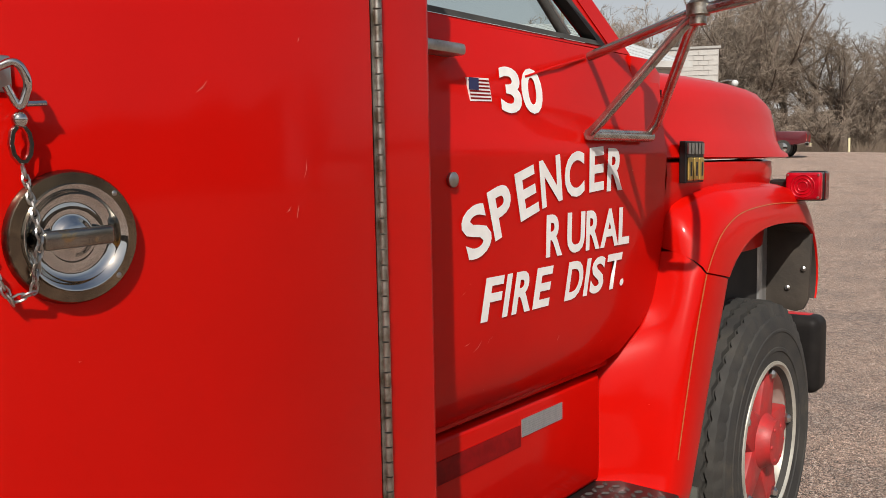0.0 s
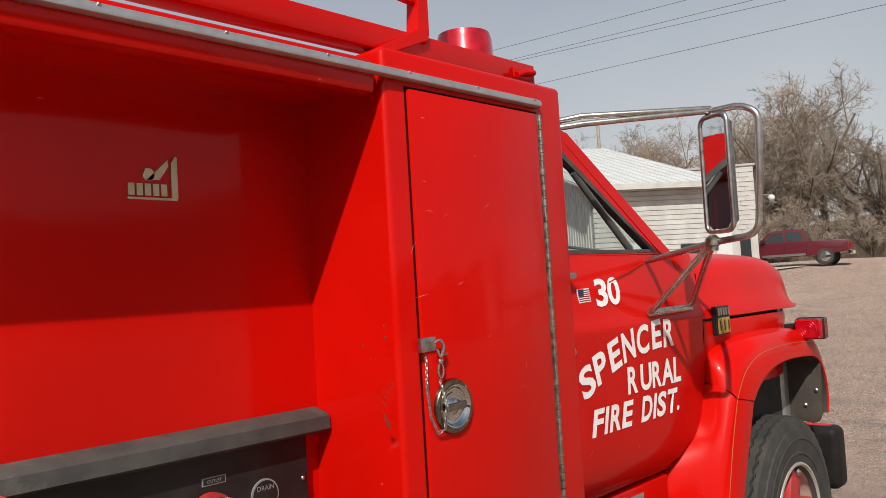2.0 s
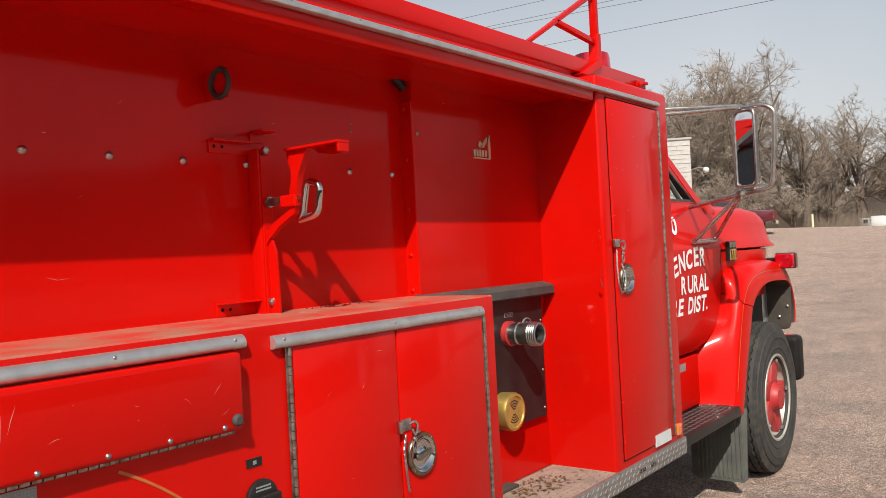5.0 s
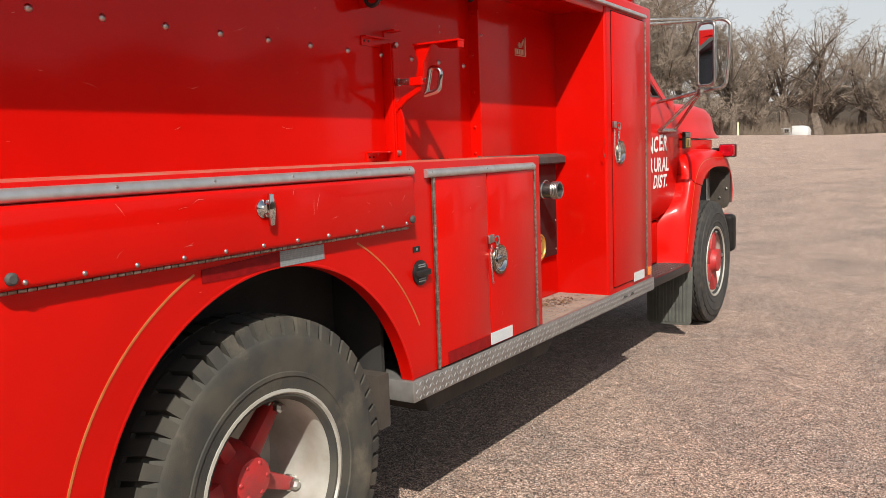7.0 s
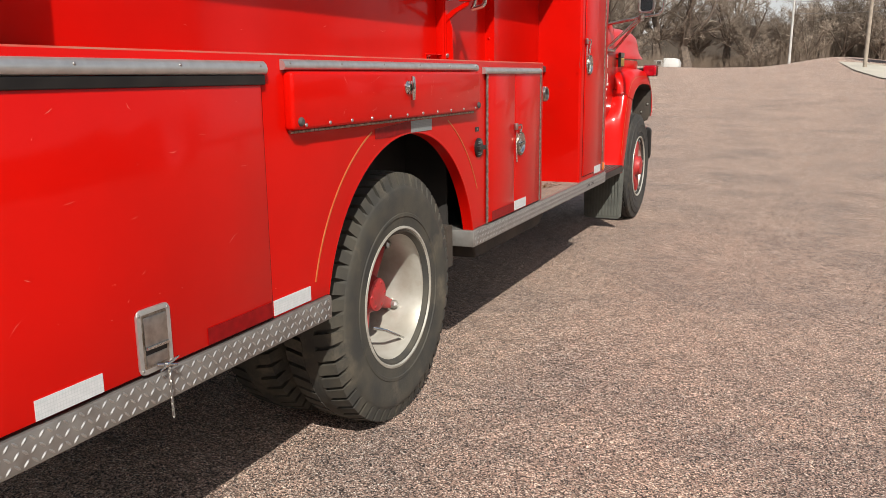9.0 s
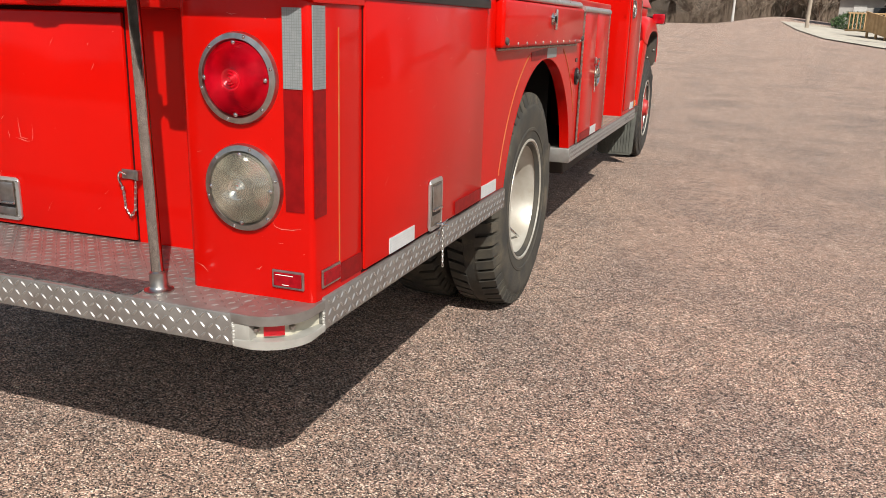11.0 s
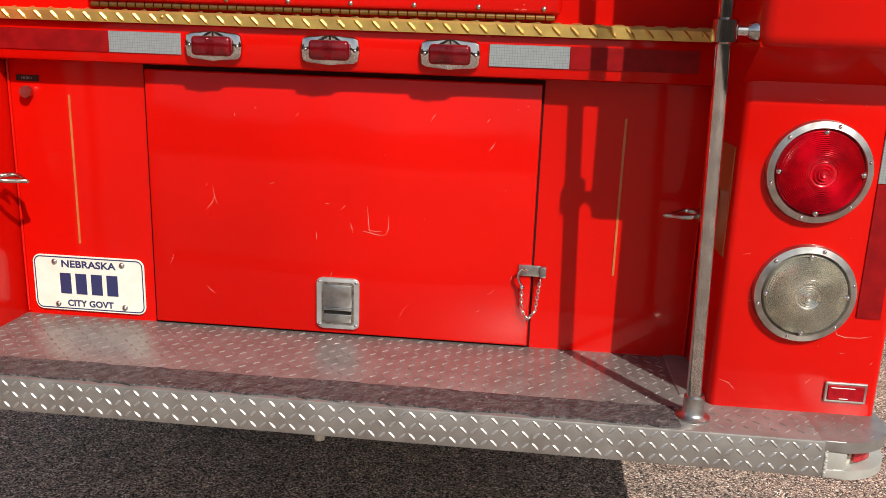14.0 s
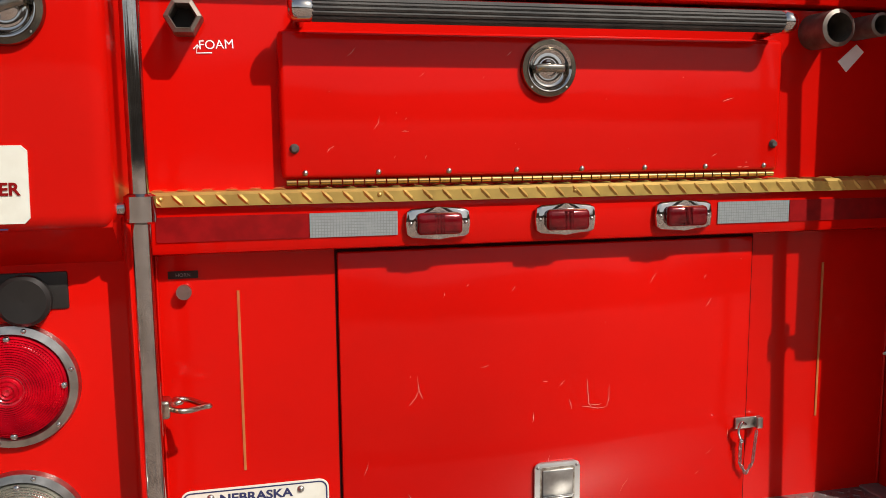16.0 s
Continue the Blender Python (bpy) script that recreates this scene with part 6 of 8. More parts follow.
part("dashboard", box(mirrored(-1.10), -1.10, 1.95, 2.25, 1.55, 1.80, 0.03), BLACK, truck)
part("bench_seat", box(mirrored(-1.15), -1.15, 1.15, 1.35, 1.1, 1.72, 0.05), BLACK, truck)
sw = [(XC - 0.40 + 0.21 * math.cos(q), 1.80 - 0.09 * math.sin(q), 1.70 + 0.19 * math.sin(q)) for q in [2 * math.pi * j / 24 for j in range(24)]]
part("steering_wheel", tube(sw, 0.013, 8, closed=True), BLACK, truck, smooth=60)
part("wiper", tube([(-1.35, 2.22, 1.875), (-1.75, 2.14, 1.955)], 0.008, 6), RUBBER, truck)

# hood: crowned top, soft shoulder, side with a shut line
rows = []
for y, hw, zt in ((2.30, 0.935, 1.842), (2.55, 0.958, 1.846), (2.85, 0.976, 1.850), (3.10, 0.988, 1.850), (3.28, 0.995, 1.845), (3.40, 0.995, 1.835), (3.465, 0.992, 1.812), (3.503, 0.990, 1.772), (3.523, 0.986, 1.70), (3.533, 0.982, 1.62), (3.537, 0.975, 1.545)):
    half = [(0.0, 0.028), (0.45, 0.02), (0.72, 0.0), (0.84, -0.018), (0.905, -0.042), (0.945, -0.085), (0.958, -0.14), (0.966, -0.19), (0.985, -0.235), (1.0, -0.27)]
    zs = 1.541
    row = []
    for u, dz in half:
        row.append((u, max(zt + dz, zs + 0.02)))
    row += [(1.006, zs + 0.006), (0.99, zs)]
    rows.append([(XC - hw * u, y, z) for u, z in row[::-1]] + [(XC + hw * u, y, z) for u, z in row[1:]])
part("hood", loft(rows), RED, truck, "red rounded hood", smooth=60)
# hood side below the shut line
rows = []
for y, hw in ((2.46, 0.955), (2.60, 0.962), (2.85, 0.974), (3.10, 0.984), (3.25, 0.985), (3.36, 0.972), (3.46, 0.945), (3.54, 0.90)):
    rows.append([(XC + hw * 1.0, y, 1.531), (XC + hw * 1.003, y, 1.49), (XC + hw * 0.998, y, 1.45), (XC + hw * 0.99, y, 1.40), (XC + hw * 0.97, y, 1.20)])
part("hood_side", loft(rows), RED, truck, smooth=60)
part("hood_side", loft([[(mirrored(p[0]), p[1], p[2]) for p in r] for r in rows]), RED, truck, smooth=60)
part("engine_block", box(mirrored(-1.06), -1.06, 2.45, 3.45, 0.7, 1.52), DARK, truck)
part("cowl", box(mirrored(-1.06), -1.06, 2.20, 2.52, 1.60, 1.838, 0.02), RED, truck, smooth=40)
part("cowl_corner", prism([(2.28, 1.60), (2.475, 1.60), (2.475, 1.80), (2.40, 1.838), (2.28, 1.838)], "x", -1.3, -1.030, 0.012), RED, truck, smooth=40)
part("shut_line", box(-1.2, -1.0245, 2.4575, 2.4665, 1.26, 1.75), GAP, truck)
part("grille", box(mirrored(-1.05), -1.05, 3.46, 3.57, 0.85, 1.54, 0.02), ALU, truck, "aluminium grille")
# front fenders: pontoon above a seam, skirt below it
def resample(pts, n):
    """n points evenly along a smooth line through the given ones."""
    pts = [Vector(p) for p in pts]
    ext = [pts[0] * 2 - pts[1]] + pts + [pts[-1] * 2 - pts[-2]]
    fine = []
    for i in range(1, len(ext) - 2):
        p0, p1, p2, p3 = ext[i - 1:i + 3]
        for k in range(12):
            t = k / 12
            fine.append(0.5 * (2 * p1 + (p2 - p0) * t + (2 * p0 - 5 * p1 + 4 * p2 - p3) * t * t + (3 * p1 - p0 - 3 * p2 + p3) * t ** 3))
    fine.append(pts[-1])
    run = [0.0]
    for p, q in zip(fine, fine[1:]):
        run.append(run[-1] + (q - p).length)
    res, j = [], 0
    for k in range(n):
        d = run[-1] * k / (n - 1)
        while j < len(run) - 2 and run[j + 1] < d:
            j += 1
        u = (d - run[j]) / max(1e-9, run[j + 1] - run[j])
        res.append(fine[j].lerp(fine[j + 1], min(1, u)))
    return res


FY = 3.13
LIP = [(-0.872, 2.630, 1.172), (-0.872, 2.694, 1.222), (-0.872, 2.785, 1.266), (-0.872, 2.914, 1.298), (-0.872, 3.08, 1.310), (-0.872, 3.306, 1.305), (-0.874, 3.45, 1.290), (-0.876, 3.545, 1.250), (-0.878, 3.605, 1.185), (-0.880, 3.640, 1.10), (-0.880, 3.640, 1.03), (-0.880, 3.622, 0.972)]
PIN = [(-0.884, 2.480, 1.202), (-0.884, 2.535, 1.265), (-0.884, 2.610, 1.320), (-0.884, 2.754, 1.365), (-0.884, 3.00, 1.381), (-0.884, 3.25, 1.378), (-0.888, 3.452, 1.362), (-0.895, 3.575, 1.318), (-0.90, 3.640, 1.245), (-0.90, 3.675, 1.15), (-0.90, 3.68, 1.05), (-0.90, 3.66, 0.972)]
CRE = [(-0.982, 2.462, 1.262), (-0.980, 2.470, 1.325), (-0.980, 2.505, 1.385), (-0.978, 2.62, 1.424), (-0.978, 2.80, 1.450), (-0.978, 3.05, 1.456), (-0.98, 3.30, 1.448), (-0.99, 3.47, 1.418), (-1.0, 3.58, 1.36), (-1.02, 3.66, 1.26), (-1.03, 3.69, 1.12), (-1.03, 3.67, 0.98)]
for s in (1, -1):
    fx = (lambda v: v) if s == 1 else mirrored
    N = 34
    A_, B_, C_ = resample(LIP, N), resample(PIN, N), resample(CRE, N)
    rows = []
    for i, (l, p, c) in enumerate(zip(A_, B_, C_)):
        out = (p - l).normalized()
        mid = p.lerp(c, 0.5)
        bulge = Vector((0.016, 0, 0.020)) if i > 6 else Vector((0.014, -0.004, 0.006))
        row = [l + Vector((-0.075, 0, 0)) - out * 0.004, l + Vector((-0.012, 0, 0)) - out * 0.008, l - out * 0.003 + Vector((0.001, 0, 0)), l + out * 0.008 + Vector((0.003, 0, 0)), l.lerp(p, 0.5) + Vector((0.003, 0, 0)), p,
               p.lerp(c, 0.22) + bulge * 0.8, mid + bulge, p.lerp(c, 0.80) + bulge * 0.55, c, c + Vector((-0.05, 0, 0.012))]
        rows.append([(fx(q.x), q.y, q.z) for q in row])
    part("front_fender", loft(rows), RED, truck, "red front fender with a gold pinstripe" if s == 1 else "", smooth=65)
    pin = [[(r[5][0] + 0.0015 * s, r[5][1], r[5][2]), (r[5][0] * 0.93 + r[4][0] * 0.07 + 0.0018 * s, r[5][1] * 0.93 + r[4][1] * 0.07, r[5][2] * 0.93 + r[4][2] * 0.07)] for r in rows[:-4]]
    part("pinstripe", loft(pin), GOLD, truck)
    # skirt: outer lip leaning back towards the step, rounded ridge, hollow sweep to the rocker
    L2 = resample([(-0.874, 2.629, 1.168), (-0.876, 2.575, 1.04), (-0.878, 2.520, 0.915), (-0.882, 2.445, 0.72), (-0.888, 2.385, 0.55), (-0.89, 2.375, 0.525)], 16)
    P2 = resample([(-0.886, 2.479, 1.198), (-0.888, 2.425, 1.07), (-0.890, 2.380, 0.94), (-0.893, 2.322, 0.75), (-0.897, 2.280, 0.58), (-0.90, 2.268, 0.54)], 16)
    R2 = resample([(-0.920, 2.465, 1.236), (-0.922, 2.400, 1.09), (-0.925, 2.345, 0.95), (-0.935, 2.300, 0.76), (-0.940, 2.262, 0.60), (-0.93, 2.240, 0.548)], 16)
    H2 = resample([(-0.955, 2.460, 1.256), (-0.968, 2.395, 1.10), (-1.000, 2.318, 0.955), (-1.03, 2.262, 0.78), (-1.035, 2.235, 0.61), (-1.03, 2.205, 0.550)], 16)
    I2 = resample([(-0.985, 2.459, 1.262), (-1.02, 2.388, 1.09), (-1.07, 2.262, 0.955), (-1.102, 2.205, 0.82), (-1.104, 2.185, 0.64), (-1.104, 2.16, 0.552)], 16)
    rows = []
    for l, p, r, h, i_ in zip(L2, P2, R2, H2, I2):
        row = [l + Vector((-0.075, 0.002, 0)), l + Vector((-0.012, 0.008, 0)), l + Vector((0, 0.003, 0)), l + Vector((0.002, -0.008, 0)), l.lerp(p, 0.5) + Vector((0.004, 0, 0)), p, p.lerp(r, 0.5) + Vector((0.006, -0.004, 0)), r, r.lerp(h, 0.5), h, i_, i_ + Vector((-0.04, -0.01, 0))]
        rows.append([(fx(q.x), q.y, q.z) for q in row])
    rows.append([(x - 0.02 * s, y + 0.01, z - 0.014) for x, y, z in rows[-1]])
    part("fender_skirt", loft(rows), RED, truck, "red fender skirt with a gold pinstripe" if s == 1 else "", smooth=65)
    pin = [[(r[5][0] + 0.0016 * s, r[5][1], r[5][2]), (r[5][0] * 0.92 + r[4][0] * 0.08 + 0.0020 * s, r[5][1] * 0.92 + r[4][1] * 0.08, r[5][2] * 0.92 + r[4][2] * 0.08)] for r in rows[:13]]
    part("pinstripe", loft(pin), GOLD, truck)
    part("fender_liner", box(min(fx(-1.28), fx(-1.26)), max(fx(-1.28), fx(-1.26)), 2.50, 3.62, 0.55, 1.40), MUD, truck)
    ln = [[(fx(x), p.y + 0.012 * (1 if p.y < 3.1 else -1), p.z + 0.006) for x in (-0.935, -1.27)] for p in A_]
    part("fender_liner", loft(ln), MUD, truck, smooth=60)
    # dark strip along the lip's inside: painted shade over the red
    inner = [[(fx(q.x), q.y, q.z) for q in (l + Vector((-0.09, 0, 0)) - (p - l).normalized() * 0.009, l + Vector((-0.008, 0, 0)) - (p - l).normalized() * 0.011)] for l, p in list(zip(A_, B_))[16:]]
    part("flange_dirt", loft(inner), MUD, truck, smooth=60)
    part("liner_flap", prism([(fx(-1.25), 0.97), (fx(-0.935), 0.925), (fx(-0.905), 0.935), (fx(-0.885), 0.98), (fx(-0.878), 1.24), (fx(-1.25), 1.30)], "y", 3.535, 3.56, 0.006), MUD, truck, "muddy splash panel", smooth=40)
    for q, zz in ((-0.905, 1.10), (-0.965, 1.02)):
        part("bolt", disc([(0.010, 0), (0.010, -0.008), (0.004, -0.012)], (fx(q), 3.536, zz), "y", 10), STEEL, truck)
    # bumper end
    part("bumper_end", box(min(fx(-1.3), fx(-0.945)), max(fx(-1.3), fx(-0.945)), 3.92, 4.09, 0.49, 0.838, 0.06, 4), RED, truck, "red wrap-round bumper end, dark inside", smooth=50)
    # black box over the red end paints the shade of its hollow inside
    part("bumper_hollow", box(min(fx(-1.3), fx(-0.941)), max(fx(-1.3), fx(-0.941)), 3.912, 4.075, 0.484, 0.836, 0.045, 4), HOLLOW_SHADE, truck, smooth=50)
part("front_bumper", box(mirrored(-1.2), -1.2, 3.98, 4.09, 0.52, 0.80, 0.03), BLACK, truck)
part("nose", box(mirrored(-1.08), -1.08, 3.50, 3.62, 0.80, 1.50, 0.05), RED, truck, smooth=40)

# turn signal on the fender
def ring_at(x, y, z, r):
    return tube([(x + r * math.cos(q), y, z + r * math.sin(q)) for q in [2 * math.pi * j / 20 for j in range(20)]], 0.0022, 6, closed=True)



sig = part("turn_signal", box(-0.933, -0.794, 3.385, 3.445, 1.378, 1.491, 0.012, 3), BLACK, truck, "red turn signal lamp on a bracket", smooth=40)
part("lens", box(-0.928, -0.799, 3.352, 3.388, 1.383, 1.486, 0.010, 3), LENS_R, sig, smooth=45)
part("lens", box(-0.799, -0.7925, 3.39, 3.44, 1.385, 1.484, 0.003), LENS_D, sig)
for q in (0.018, 0.030, 0.042):
    part("lens_ring", ring_at(-0.8635, 3.351, 1.4345, q), LENS_R, sig, smooth=60)
for dx in (-0.055, 0.055):
    for dz in (-0.042, 0.042):
        part("screw", disc([(0.0045, 0), (0.0045, -0.003), (0.001, -0.0035)], (-0.8635 + dx, 3.352, 1.4345 + dz), "y", 8), STEEL, sig)
part("bracket", box(-1.00, -0.925, 3.39, 3.44, 1.40, 1.46, 0.01), BLACK, sig)
ml = part("turn_signal", box(mirrored(-0.794), mirrored(-0.933), 3.352, 3.445, 1.378, 1.491, 0.012, 3), LENS_R, truck, smooth=40)
# badge: plain blocks
bd = part("fender_badge", box(-0.998, -0.974, 2.535, 2.675, 1.467, 1.597, 0.004), BLACK, truck, "black fender badge with brass blocks")
for k in range(5):
    part("badge_block", box(-0.9745, -0.969, 2.541 + 0.0262 * k, 2.560 + 0.0262 * k, 1.556, 1.590), STEEL, bd)
for k in range(3):
    fr_ = box(-0.9745, -0.968, 2.542 + 0.0435 * k, 2.578 + 0.0435 * k, 1.474, 1.546, 0.004)
    part("badge_block", fr_, BRASS, bd)
    part("badge_inset", box(-0.9685, -0.9672, 2.554 + 0.0435 * k, 2.566 + 0.0435 * k, 1.488, 1.532), BLACK, bd)

# door furniture and lettering
part("door_handle", box(door_x(1.76) - 0.01, door_x(1.76) + 0.045, 1.30, 1.452, 1.755, 1.779, 0.007), STEEL, truck, "chrome push-button door handle", smooth=40)
part("door_lock", disc([(0.016, 0), (0.016, 0.008), (0.012, 0.011)], (door_x(1.496), 1.420, 1.503), "x", 20), STEEL, truck, smooth=40)
lk = part("door_crease", tube([(door_x(1.72) + 0.001, 1.72, 1.735), (door_x(1.73) + 0.001, 1.88, 1.775), (-1.036, 2.02, 1.805)], 0.003, 6), RED, truck, smooth=60)


def on_door(name, text, cy, cz, w, h, tilt=0.0, shear=0.0, bold=0.0022):
    """One white vinyl letter of that width and height, following the door's curve."""
    me = letters(text, h / 0.69, bold, 0.0, 1.0)
    xs, ys = [v.co.x for v in me.vertices], [v.co.y for v in me.vertices]
    x0, x1, y0, y1 = min(xs), max(xs), min(ys), max(ys)
    for v in me.vertices:
        u, k = (v.co.x - (x0 + x1) / 2) / (x1 - x0) * w, (v.co.y - (y0 + y1) / 2) / (y1 - y0) * h
        v.co.x, v.co.y = u + shear * k, k
    me.transform(Matrix.Translation((0, cy, cz)) @ RIGHT @ pose(0, 0, 0, 0, 0, tilt))
    for v in me.vertices:
        v.co.x = door_x(v.co.z) + 0.0035
    return part(name, me, WHITE, truck)


on_door("unit_number", "3", 1.655, 1.700, 0.084, 0.104, bold=0.0045)
on_door("unit_number", "0", 1.744, 1.703, 0.088, 0.106, bold=0.0045)
for ch, cy, cz, w, tilt in (("S", 1.506, 1.390, 0.094, 21), ("P", 1.597, 1.430, 0.084, 18), ("E", 1.698, 1.466, 0.082, 16), ("N", 1.800, 1.491, 0.094, 11), ("C", 1.911, 1.505, 0.096, 6), ("E", 2.023, 1.517, 0.078, 4), ("R", 2.126, 1.515, 0.090, 1)):
    on_door("door_letter", ch, cy, cz, w, 0.115, tilt, bold=0.0050)
for ch, cy, w in (("R", 1.823, 0.076), ("U", 1.927, 0.088), ("R", 2.015, 0.074), ("A", 2.106, 0.102), ("L", 2.190, 0.064)):
    on_door("door_letter", ch, cy, 1.358, w, 0.104, bold=0.0045)
for ch, cy, w in (("F", 1.569, 0.070), ("I", 1.626, 0.021), ("R", 1.692, 0.078), ("E", 1.777, 0.073), ("D", 1.928, 0.082), ("I", 1.991, 0.021), ("S", 2.048, 0.072), ("T", 2.135, 0.084)):
    on_door("door_letter", ch, cy, 1.235, w, 0.098, 0, 0.20, bold=0.0045)
on_door("door_letter", ".", 2.187, 1.199, 0.022, 0.020, 0, 0.20)
flag = part("flag_sticker", prism([(1.503, 1.668), (1.580, 1.671), (1.568, 1.720), (1.494, 1.717)], "x", door_x(1.68) - 0.003, door_x(1.68) + 0.003), WHITE, truck, "small flag sticker")
for k in range(6):
    z = 1.6725 + 0.0075 * k
    d_ = 0.0016 * k
    part("stripe", prism([(1.504 - d_, z), (1.577 - d_, z + 0.002), (1.576 - d_, z + 0.0055), (1.503 - d_, z + 0.0036)], "x", door_x(1.68) + 0.0031, door_x(1.68) + 0.0036), TAPE_R, flag)
part("canton", box(door_x(1.68) + 0.0036, door_x(1.68) + 0.0041, 1.4965, 1.531, 1.692, 1.7175), INK, flag)

# west-coast mirror on tube brackets
MY = 1.85
MT = Matrix.Translation((-0.627, MY, 0)) @ Matrix.Rotation(radians(-26), 4, "Z")


def turned(bm):
    """The mirror head is swung towards the driver."""
    bmesh.ops.transform(bm, matrix=MT, verts=bm.verts)
    return bm


HEAD = [(-0.064, 1.93), (-0.034, 1.90), (0.034, 1.90), (0.064, 1.93), (0.064, 2.28), (0.034, 2.308), (-0.034, 2.308), (-0.064, 2.28)]
mir = part("side_mirror", turned(tube(round_path([(0.0, 0, 1.895), (-0.070, 0, 1.895), (-0.070, 0, 2.312), (0.070, 0, 2.312), (0.070, 0, 1.895), (0.001, 0, 1.895)], 0.035), 0.009, 10)), STEEL, truck, "tall chrome-framed side mirror on tube brackets", smooth=60)
part("mirror_glass", turned(prism(HEAD, "y", -0.001, 0.004)), MIRROR, mir, "mirror glass")
part("mirror_back", turned(prism([(x * 1.06, z) for x, z in HEAD], "y", 0.005, 0.03, 0.006)), STEEL, mir, smooth=40)
part("mirror_loop", tube(round_path([(-0.665, MY + 0.02, 1.858), (-0.500, MY + 0.02, 1.875), (-0.478, MY + 0.02, 2.10), (-0.470, MY + 0.02, 2.30), (-0.530, MY + 0.02, 2.335), (-0.66, MY + 0.02, 2.332)], 0.05), 0.0125, 10), TUBE, mir, smooth=60)
part("pivot", disc([(0.018, 1.828), (0.018, 1.845), (0.026, 1.848), (0.026, 1.872), (0.012, 1.885)], (-0.668, MY + 0.02, 0), "z", 16), HINGE, mir, smooth=40)
part("arm", tube(round_path([(-1.032, 2.045, 1.812), (-0.78, 1.92, 1.842), (-0.668, MY + 0.02, 1.858)], 0.05), 0.0125, 10), TUBE, mir, smooth=60)
part("arm", tube(round_path([(-0.988, 1.972, 1.612), (-0.960, 1.962, 1.63), (-0.70, MY + 0.03, 1.835), (-0.668, MY + 0.02, 1.850)], 0.03), 0.0125, 10), TUBE, mir, smooth=60)
part("arm", tube(round_path([(-0.985, 2.300, 1.615), (-0.955, 2.285, 1.64), (-0.70, MY + 0.06, 1.83), (-0.668, MY + 0.02, 1.845)], 0.03), 0.0125, 10), TUBE, mir, smooth=60)
part("foot", tube([(-0.990, 1.966, 1.606), (-0.988, 2.312, 1.606)], 0.016, 8), TUBE, mir, smooth=60)
for dz in (0.0, 0.028):
    part("roof_arm", tube([(-1.19, 1.36 + dz * 2, 2.285 + dz), (-0.95, 1.50, 2.302 + dz), (-0.64, MY + 0.02, 2.335 + dz * 0.3)], 0.011, 8), TUBE, mir, smooth=60)
part("roof_clamp", box(-1.22, -1.10, 1.33, 1.43, 2.275, 2.325, 0.006), HINGE, mir)

# running board and mud flap
part("running_board", box(-1.14, -0.855, 1.06, 2.24, 0.540, 0.602, 0.012), BLACK, truck, "black ribbed running board", smooth=40)
lugs(1.08, 2.20, -1.08, -0.87, 0.032, lambda u, v, h: (v, u, 0.602 + h), RUBBER, "tread_lug", truck, 0.028, 0.012, 0.004)
part("mud_flap", prism([(-1.26, 0.545), (-0.89, 0.545), (-0.905, 0.10), (-0.93, 0.075), (-1.22, 0.075), (-1.26, 0.10)], "y", 2.44, 2.455, 0.003), FLAP, truck, "grey rubber mud flap", smooth=40)
for k in range(11):
    part("flap_rib", box(-1.22 + 0.028 * k, -1.208 + 0.028 * k, 2.433, 2.441, 0.10, 0.52), FLAP, truck)


# scuffs and stone chips down to the primer on the post ahead of the tall door
SCUFF = material("scuffed_primer", (0.24, 0.030, 0.018), rough=0.7, second=(0.12, 0.035, 0.022), scale=90)
for y, z, a, b in ((0.284, 1.673, 0.0018, 0.004), (0.285, 1.647, 0.0018, 0.0035), (0.218, 1.634, 0.0018, 0.003), (0.239, 1.603, 0.001, 0.002)):
    part("paint_chip", prism([(y + a * math.cos(q) * (1 + 0.3 * math.sin(3 * q)), z + b * math.sin(q)) for q in [2 * math.pi * j / 9 for j in range(9)]], "x", XS - 0.001, XS + 0.0008), SCUFF, truck)
part("scuff", prism([(0.286, 1.440), (0.279, 1.450), (0.272, 1.466), (0.267, 1.486), (0.273, 1.474), (0.281, 1.460), (0.287, 1.456)], "x", XS - 0.001, XS + 0.0008), SCUFF, truck)
for k in range(5):
    y, z = 0.268 + 0.006 * k, 1.505 + 0.012 * k
    part("scuff", prism([(y, z), (y + 0.010, z - 0.014), (y + 0.0108, z - 0.0134), (y + 0.0006, z + 0.0005)], "x", XS - 0.001, XS + 0.0007), SCUFF, truck)

# ---- scratches and chips in the paint ----
def scratches(seed, n, u0, u1, v0, v1, place, parent, slope=0.5, longest=0.07):
    """Short shallow scuffs, each a sliver a hair above the paint."""
    rnd = random.Random(seed)
    vs, fs = [], []
    for _ in range(n):
        u, v = rnd.uniform(u0, u1), rnd.uniform(v0, v1)
        ln, w = 0.004 + longest * 0.8 * rnd.random() ** 2.2, rnd.uniform(0.0003, 0.0008)
        a = rnd.gauss(slope, 0.5)
        du, dv = math.cos(a) * ln / 2, math.sin(a) * ln / 2
        nu, nv = -math.sin(a) * w, math.cos(a) * w
        bend = rnd.uniform(-0.12, 0.12) * ln
        k = len(vs)
        for q in ((u - du, v - dv), (u + nu * 0.9 - math.sin(a) * bend, v + nv * 0.9 + math.cos(a) * bend), (u + du, v + dv), (u - nu - math.sin(a) * bend, v - nv + math.cos(a) * bend)):
            vs.append(place(*q))
        fs.append((k, k + 1, k + 2, k + 3))
    me = bpy.data.meshes.new("scratch")
    me.from_pydata(vs, [], fs)
    part("scratch", me, SCRATCH, parent)["kind"] = "stuff"


